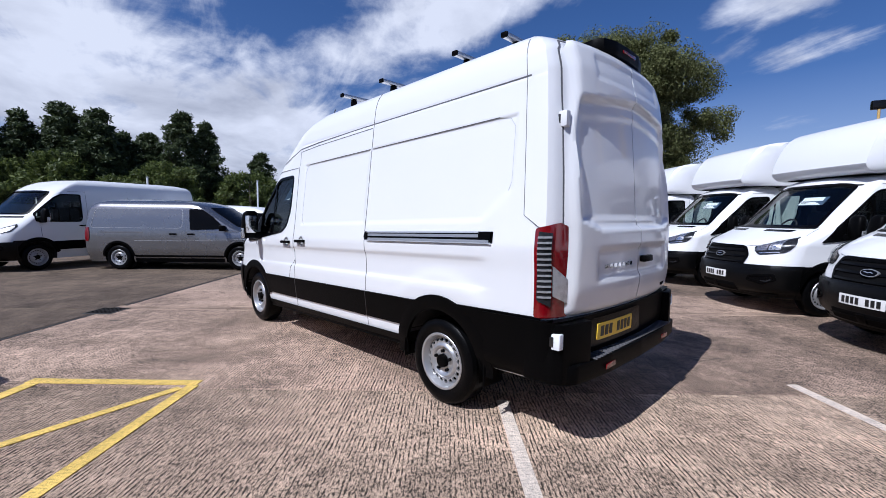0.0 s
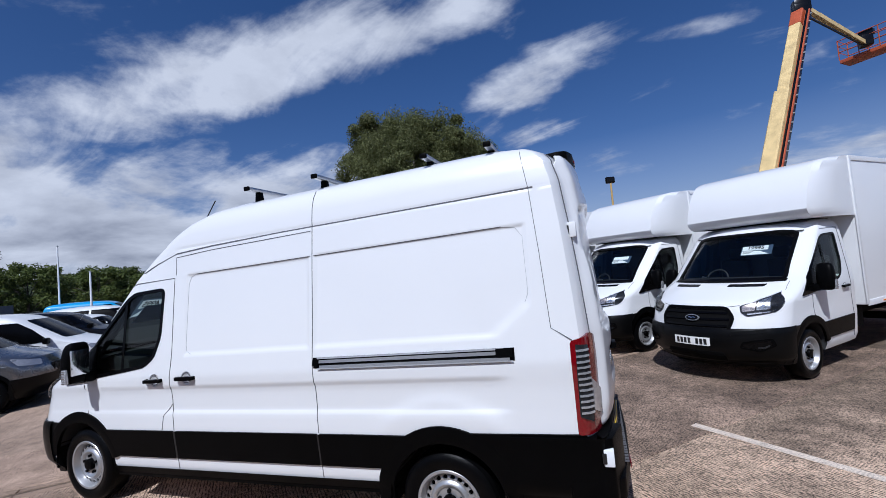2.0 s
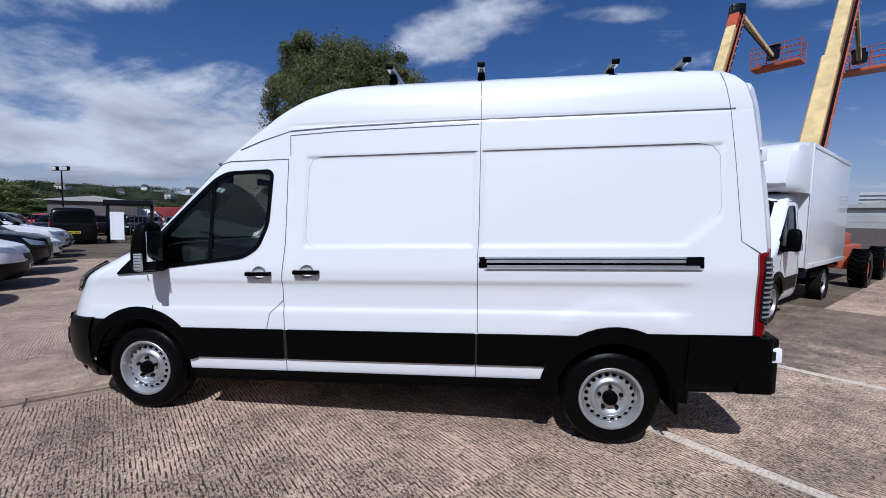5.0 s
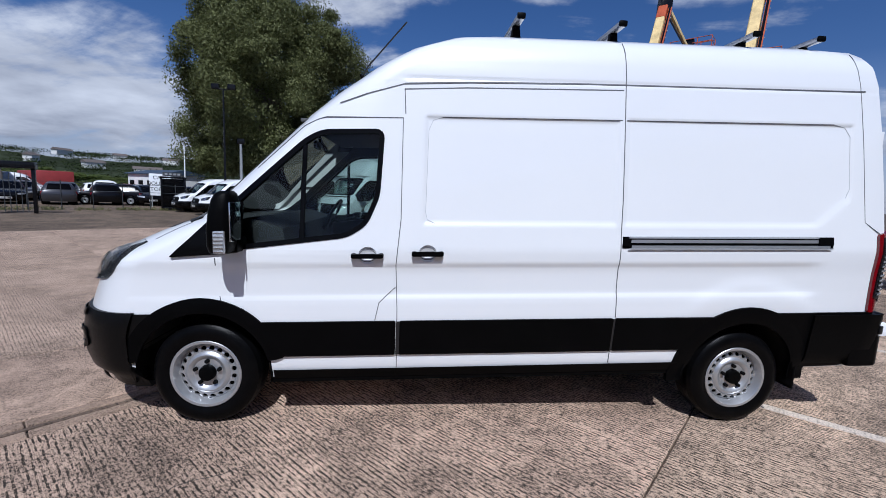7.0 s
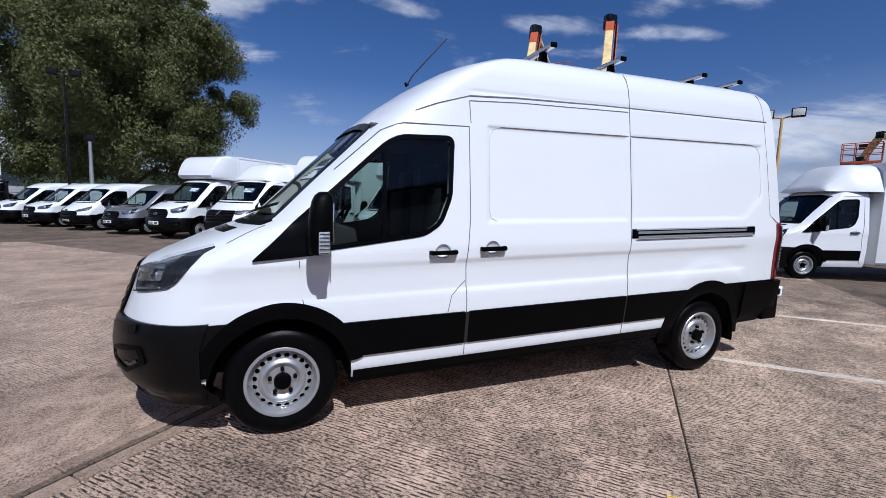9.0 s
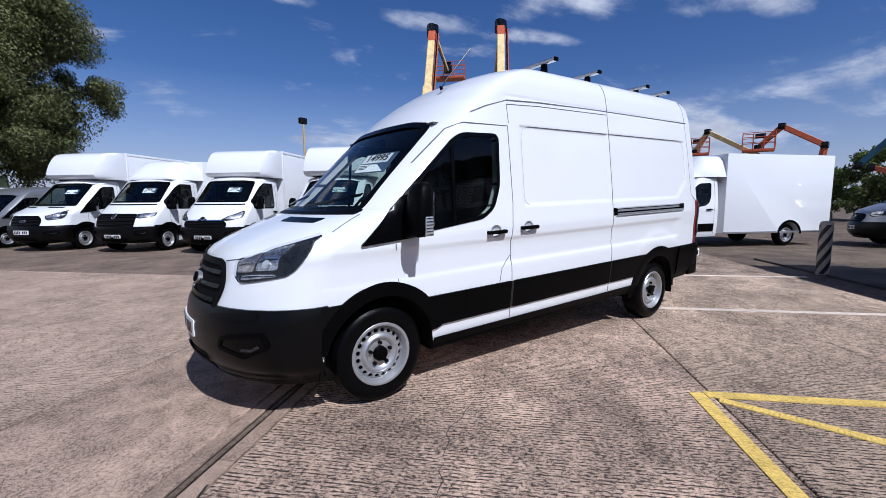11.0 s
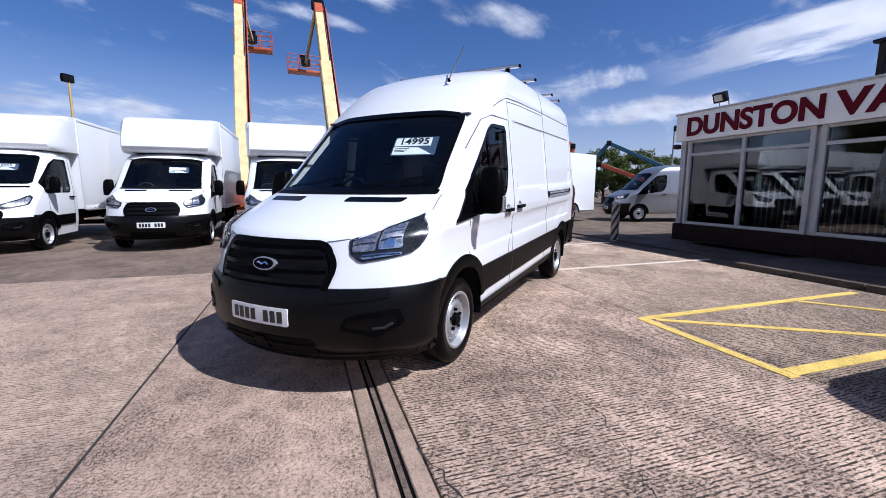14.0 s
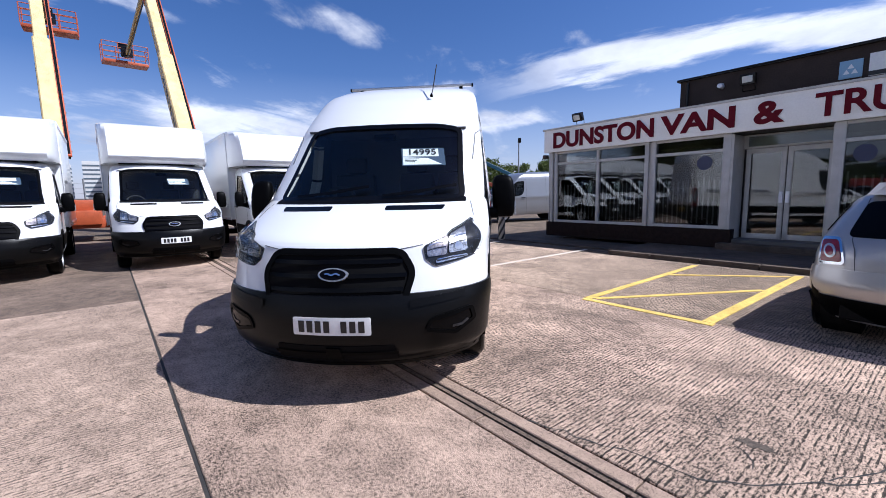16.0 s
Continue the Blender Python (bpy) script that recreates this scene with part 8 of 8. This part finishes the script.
def shed(label, m, w, d, h, wall, roof, windows):
    s = thing("shed", label, "building", m=m)
    part("wall", box((0, 0, h / 2), (w, d, h), 0.02), wall, s)
    part("roof", prism([(-d / 2 - 0.2, h), (d / 2 + 0.2, h), (d / 2 + 0.2, h + 0.08), (0, h + 0.5), (-d / 2 - 0.2, h + 0.08)], 'x', -w / 2 - 0.2, w / 2 + 0.2), roof, s, smooth=0)
    for k in range(windows):
        x = -w / 2 + w * (k + 0.5) / windows
        for yy in (-d / 2 - 0.01, d / 2 + 0.01):
            wd = part("window", box((x, yy, h * 0.55), (w / windows * 0.5, 0.04, h * 0.42), 0.01), GLOSSBLK, s)
            part("window_frame", box((x, yy, h * 0.55 - h * 0.23), (w / windows * 0.55, 0.07, 0.06)), CARD, wd, smooth=0)
    return s


ROOFB = mat("blue_grey_roof", (0.03, 0.05, 0.08), 0.6, var=0.15)
ROOFW = mat("pale_sheet_roof", (0.48, 0.48, 0.46), 0.6, var=0.2, scale=0.6)
WALLW = mat("white_render", (0.62, 0.62, 0.60), 0.8, var=0.08)
WALLB = mat("brown_shed_wall", (0.12, 0.10, 0.09), 0.8, var=0.15)
shed("white cabin with blue-grey roof beyond the fence", pose(25.0, -41.0, 0, 0, 0, -32), 6.0, 4.0, 2.5, WALLW, ROOFB, 4)
shed("long low shed with pale sheet roof", pose(36.8, -32.2, 0, 0, 0, -46), 10.0, 6.0, 2.6, WALLB, ROOFW, 5)
shed("low shed with pale roof behind the lifts", pose(-34.0, -34.0, 0, 0, 0, 45), 18.0, 6.0, 3.0, ROOFW, ROOFW, 6)
wallr = thing("boundary_wall", "pale wall with wire fence behind the lifts", "wall")
for k in range(12):
    a, b = Vector((-14.0 - 1.9 * k, -27.5 + 1.9 * k, 0)), Vector((-15.86 - 1.9 * k, -25.64 + 1.9 * k, 0))
    beam(a + Vector((0, 0, 0.8)), b + Vector((0, 0, 0.8)), 0.2, 1.6, WALLB, "panel", wallr)
    part("post", box((a.x, a.y, 1.4), (0.07, 0.07, 2.8)), GALV, wallr, smooth=0)
for z in (1.9, 2.2, 2.5):
    beam((-14, -27.5, z), (-36.8, -4.7, z), 0.02, 0.02, GALV, "wire", wallr)
for k, (d, a, w, h) in enumerate(((620, 226.0, 22, 46), (640, 228.6, 20, 44), (600, 224.4, 18, 38), (660, 231.0, 24, 40))):
    tb = thing("tower_block", "pale tower block far off in the haze", "building", "far tower blocks", m=pose(d * math.cos(radians(a)), d * math.sin(radians(a)), 0, 0, 0, 40))
    part("wall", box((0, 0, h / 2), (w, w * 0.8, h)), WALLW, tb, smooth=0)
    for q in range(9):
        part("window_band", box((0, 0, h * (q + 0.6) / 9.6), (w + 0.3, w * 0.8 + 0.3, h * 0.04)), SHEETM, tb, smooth=0)

for k in range(14):
    a, d = radians(-64 + 2.3 * k), 520 + 37 * ((k * 5) % 9)
    z = 46 * float(np.interp(d, (480, 620, 800, 1000), (0, 0.45, 0.85, 1.0)))
    hs = thing("house", "pale house on the far hillside", "house", "hillside houses", m=pose(d * math.cos(a), d * math.sin(a), z - 1.0, 0, 0, 17 * k))
    part("wall", box((0, 0, 2.6), (14 + 5 * (k % 3), 8, 6.4)), WALLW, hs, smooth=0)
    part("roof", prism([(-4.6, 5.8), (4.6, 5.8), (0, 9.0)], 'x', -8 - 2.6 * (k % 3), 8 + 2.6 * (k % 3)), WALLB, hs, smooth=0)

# far hills
HILLM = mat("hazy_hill", (0.034, 0.042, 0.026), 0.95, var=0.6, scale=0.012, fine=0.12, spec=0.0)
bm = bmesh.new()
rows = []
for i in range(121):
    a = radians(-80 + 1.6 * i)
    row = []
    for j, (d, k) in enumerate(((480, 0.0), (620, 0.45), (800, 0.85), (1000, 1.0), (1300, 0.7))):
        h = (46 + 12 * noise.noise(Vector((i * 0.09, 0.3, 0))) + 6 * noise.noise(Vector((i * 0.6, 2.1, j)))) * k * (1 if i < 62 else 0.55)
        row.append(bm.verts.new((d * math.cos(a), d * math.sin(a), h - 0.5)))
    rows.append(row)
for p, q in zip(rows, rows[1:]):
    for j in range(4):
        bm.faces.new((p[j], p[j + 1], q[j + 1], q[j]))
hill = finish(bm, "backdrop", HILLM)
tagged(hill, "low wooded hills on the horizon", "hills", kind="structure")
HEDGE = leaf_material("hill_woods", (0.02, 0.03, 0.012), (0.042, 0.055, 0.025), 0.05)
HEDGE.node_tree.nodes["Principled BSDF"].inputs["Specular IOR Level"].default_value = 0.0
cs, rs = [], []
rh = np.random.default_rng(77)
for k in range(620):
    a = radians(-78 + 100 * rh.random())
    d = 320 + 640 * rh.random()
    cs.append((d * math.cos(a), d * math.sin(a), 46 * float(np.interp(d, (480, 620, 800, 1000), (0, 0.45, 0.85, 1.0))) + 2.0))
    rs.append((10 + 12 * rh.random(), 10 + 12 * rh.random(), 3.6))
wd = leaves("far_wood", cs, rs, 80000, 2.3, rh, 0, HEDGE, None)
tagged(wd, "distant woods and hedges below the hills", "woodland", kind="stuff")


# ---- parked vehicles ----
hero_van()
for x in (-0.15, -0.86, -1.84, -2.33):
    roof_bar(x)

HEAD = 45.5
cab = dict(FAMILY, wheels=(1.875, -2.08))
t1 = luton_truck(LOWCAB, cab, "", "white box van with tall white pod over the cab", "19995")
t1.matrix_basis = place(-5.68, -3.52, HEAD, 1.875, 0.97)
tagged(t1, group="row of box vans")
for (x, y, h) in ((-3.82, -5.47, HEAD), (-1.87, -7.5, HEAD), (4.62, -14.0, HEAD)):
    cp = copy_thing(t1, place(x, y, h, 1.875, 0.97))
    for o in cp.children_recursive:
        if o.name.startswith("price_figures"):
            bpy.data.objects.remove(o)
t2 = luton_truck(BOXCAB, dict(BOXY, wheels=(1.875, -2.08)), "", "white box van with blunt nose and tall moulded pod", "15995", 3.15)
t2.matrix_basis = place(0.43, -9.87, HEAD, 1.875, 0.97)
t3 = low_loader(BOXCAB, dict(RENO, wheels=(1.875, -2.2)), "white low-floor box van with faired cab and black grille", "19995", 2.85)
t3.matrix_basis = place(2.5, -11.9, HEAD, 1.875, 0.97)
t4 = low_loader(LOWCAB, dict(FAMILY, wheels=(1.875, -2.2)), "white low-floor box van parked by the sales office", "")
t4.matrix_basis = place(-10.25, -2.67, -25, 1.875, 0.97)
v1 = row_van(MIDVAN, FAMILY, "panel_van", "silver panel van with black grille in the parked row", SILVER, -1.7, place(6.85, -16.2, HEAD, 1.875, 0.97), clad=False)
v2 = row_van(BOXVAN, BOXY, "panel_van", "white panel van with black bumper in the parked row", WHITE, -2.0, place(9.05, -18.3, HEAD, 1.875, 0.97))
v3 = row_van(MIDVAN, FAMILY, "panel_van", "white panel van with black grille in the parked row", WHITE, -1.7, place(11.15, -20.4, HEAD, 1.875, 0.97))
v4 = copy_thing(v3, place(13.3, -22.5, HEAD, 1.875, 0.97))
for v_ in (v1, v2, v3, v4):
    v_.scale = (0.93, 0.94, 0.83)
cp = copy_thing(v2, place(11.2, 3.15, 118, 1.875, 0.97))
cp.scale = (1, 1, 1)
row_van(MIDVAN, SPRI, "panel_van", "silver panel van beside the sales office", SILVER, -1.7, place(-15.5, 1.68, -62, 1.875, 0.97), clad=False)
mpv_side = [[(0.62, 1.655), (0.93, 1.45), (1.28, 1.13), (0.32, 1.09), (0.27, 1.66)]]
simple_car("panel_van", "silver-grey mid-size panel van", "van", MPV, GREYP, (1.64, -1.64), 0, mpv_side, [(-0.74, 1.18), (0.74, 1.18), (0.66, 1.70), (-0.66, 1.70)], [(-0.3, 1.2), (0.3, 1.2), (0.3, 1.21), (-0.3, 1.21)],
           place(7.7, -0.74, 225.5, 1.64, -0.95), 0.335, PLASTIC, extra=mpv_extra, light=[('f', 0.55, 0.90), ('s', 1.98, 0.98), ('f', 0.90, 0.84), ('f', 0.60, 0.80)])
simple_car("hatchback", "warm silver small hatchback parked beside the hatched bay", "car", SUPERMINI, MINIP, (1.235, -1.235), 0, [[(0.30, 1.26), (0.75, 0.97), (-0.45, 0.95), (-0.45, 1.28)], [(-0.52, 1.28), (-0.52, 0.95), (-1.35, 0.98), (-1.25, 1.24)]],
           [(-0.62, 0.98), (0.62, 0.98), (0.52, 1.27), (-0.52, 1.27)], [(-0.60, 0.95), (0.60, 0.95), (0.50, 1.27), (-0.50, 1.27)], place(0.85, 4.40, 135.5, -1.235, 0.84), 0.305, PLASTIC, extra=mini_extra, light=[('f', 0.45, 0.66), ('f', 0.8, 0.8), ('f', 0.78, 0.6)])

# the facing row and the vehicles beyond it
suv_side = [[(0.50, 1.56), (1.05, 1.17), (-0.35, 1.15), (-0.35, 1.57)], [(-0.42, 1.57), (-0.42, 1.15), (-1.35, 1.18), (-1.45, 1.54)]]
hat_side = [[(0.36, 1.34), (0.95, 0.97), (-0.30, 0.94), (-0.30, 1.36)], [(-0.37, 1.36), (-0.37, 0.94), (-1.25, 0.97), (-1.25, 1.32)]]
HL_S = [('f', 0.50, 0.86), ('f', 0.90, 0.98), ('f', 0.88, 0.80), ('f', 0.52, 0.78)]
HL_H = [('f', 0.48, 0.68), ('f', 0.86, 0.78), ('f', 0.84, 0.62), ('f', 0.50, 0.58)]


def facing(v):
    """A place in the facing row, nose towards the open yard."""
    p = uv(3.5, v)
    return p.x, p.y


mpv_kw = dict(clad=PLASTIC, extra=mpv_extra, light=[('f', 0.55, 0.90), ('s', 1.98, 0.98), ('f', 0.90, 0.84), ('f', 0.60, 0.80)])
mpv_scr, mpv_rear = [(-0.74, 1.18), (0.74, 1.18), (0.66, 1.70), (-0.66, 1.70)], [(-0.3, 1.2), (0.3, 1.2), (0.3, 1.21), (-0.3, 1.21)]
suv_scr, suv_rear = [(-0.72, 1.19), (0.72, 1.19), (0.58, 1.57), (-0.58, 1.57)], [(-0.66, 1.12), (0.66, 1.12), (0.58, 1.55), (-0.58, 1.55)]
hat_scr, hat_rear = [(-0.70, 0.99), (0.70, 0.99), (0.56, 1.36), (-0.56, 1.36)], [(-0.62, 0.98), (0.62, 0.98), (0.52, 1.34), (-0.52, 1.34)]
x, y = facing(-9.4)
simple_car("small_van", "white small van with black bumper in the facing row", "van", MPV, WHITE, (1.64, -1.64), 0, mpv_side, mpv_scr, mpv_rear, place(x, y, 225, 2.45, 0), 0.33, **mpv_kw).scale = (0.92, 0.96, 0.95)
x, y = facing(-12.0)
simple_car("estate_car", "dark grey off-road car in the facing row", "car", SUV, BLACKP, (1.36, -1.36), 0, suv_side, suv_scr, suv_rear, place(x, y, 225, 2.25, 0), 0.35, PLASTIC, extra=car_extra, light=HL_S)
x, y = facing(-14.8)
hw = simple_car("hatchback", "white hatchback in the facing row", "car", HATCH, WHITE, (1.30, -1.30), 0, hat_side, hat_scr, hat_rear, place(x, y, 225, 2.12, 0), 0.315, extra=car_extra, light=HL_H)
x, y = facing(-17.4)
sw = simple_car("estate_car", "white off-road car in the facing row", "car", SUV, WHITE, (1.36, -1.36), 0, suv_side, suv_scr, suv_rear, place(x, y, 225, 2.25, 0), 0.35, PLASTIC, extra=car_extra, light=HL_S)
x, y = facing(-20.0)
dk = simple_car("hatchback", "dark grey hatchback parked at the yard edge", "car", HATCH, DGREYP, (1.30, -1.30), 0, hat_side, hat_scr, hat_rear, place(x, y, 225, 2.12, 0), 0.315, extra=car_extra, light=HL_H)
simple_car("small_van", "bright blue van behind the facing row", "van", MPV, BLUEP, (1.64, -1.64), 0, mpv_side, mpv_scr, mpv_rear, place(25.5, -13.6, 225, 0, 0), 0.33, **mpv_kw)
bk = simple_car("small_van", "black van parked with its tail to the yard", "van", MPV, BLACKP, (1.64, -1.64), 0, mpv_side, mpv_scr, [(-0.78, 1.10), (0.78, 1.10), (0.70, 1.70), (-0.70, 1.70)], place(20.1, -14.85, -40, -2.6, 0), 0.33, **mpv_kw)
rd = simple_car("hatchback", "red hatchback parked beyond the fence", "car", HATCH, REDP, (1.30, -1.30), 0, hat_side, hat_scr, hat_rear, place(30.5, -27.5, 200, 0, 0), 0.315, extra=car_extra, light=HL_H)
bh = simple_car("hatchback", "black hatchback parked beyond the fence", "car", HATCH, BLACKP, (1.30, -1.30), 0, hat_side, hat_scr, hat_rear, place(22.0, -28.5, 20, 0, 0), 0.315, extra=car_extra, light=HL_H)
rc = random.Random(9)
for i in range(22):
    k = i % 11
    p = Vector((18.5 + 2.0 * k, -31.5 + 1.45 * k, 0)) + (Vector((3.4, -5.0, 0)) if i >= 11 else Vector((0, 0, 0)))
    src = rc.choice([bh, bh, dk, bh, bh, dk, rd] if i < 11 else [sw, hw, rd, dk, bh])
    copy_thing(src, pose(p.x, p.y, 0, 0, 0, -52 + rc.uniform(-4, 4) + (180 if rc.random() < 0.4 else 0)))
copy_thing(v2, pose(33, -33, 0, 0, 0, 215))
for i in range(12):
    p = Vector((24.0 + 2.1 * i, -43.0 + 1.5 * i, 0))
    copy_thing((sw, hw, rd, hw, bh, sw)[i % 6], pose(p.x, p.y, 0, 0, 0, -52 + rc.uniform(-5, 5)))
copy_thing(sw, pose(-14.0, -26.0, 0, 0, 0, 40))
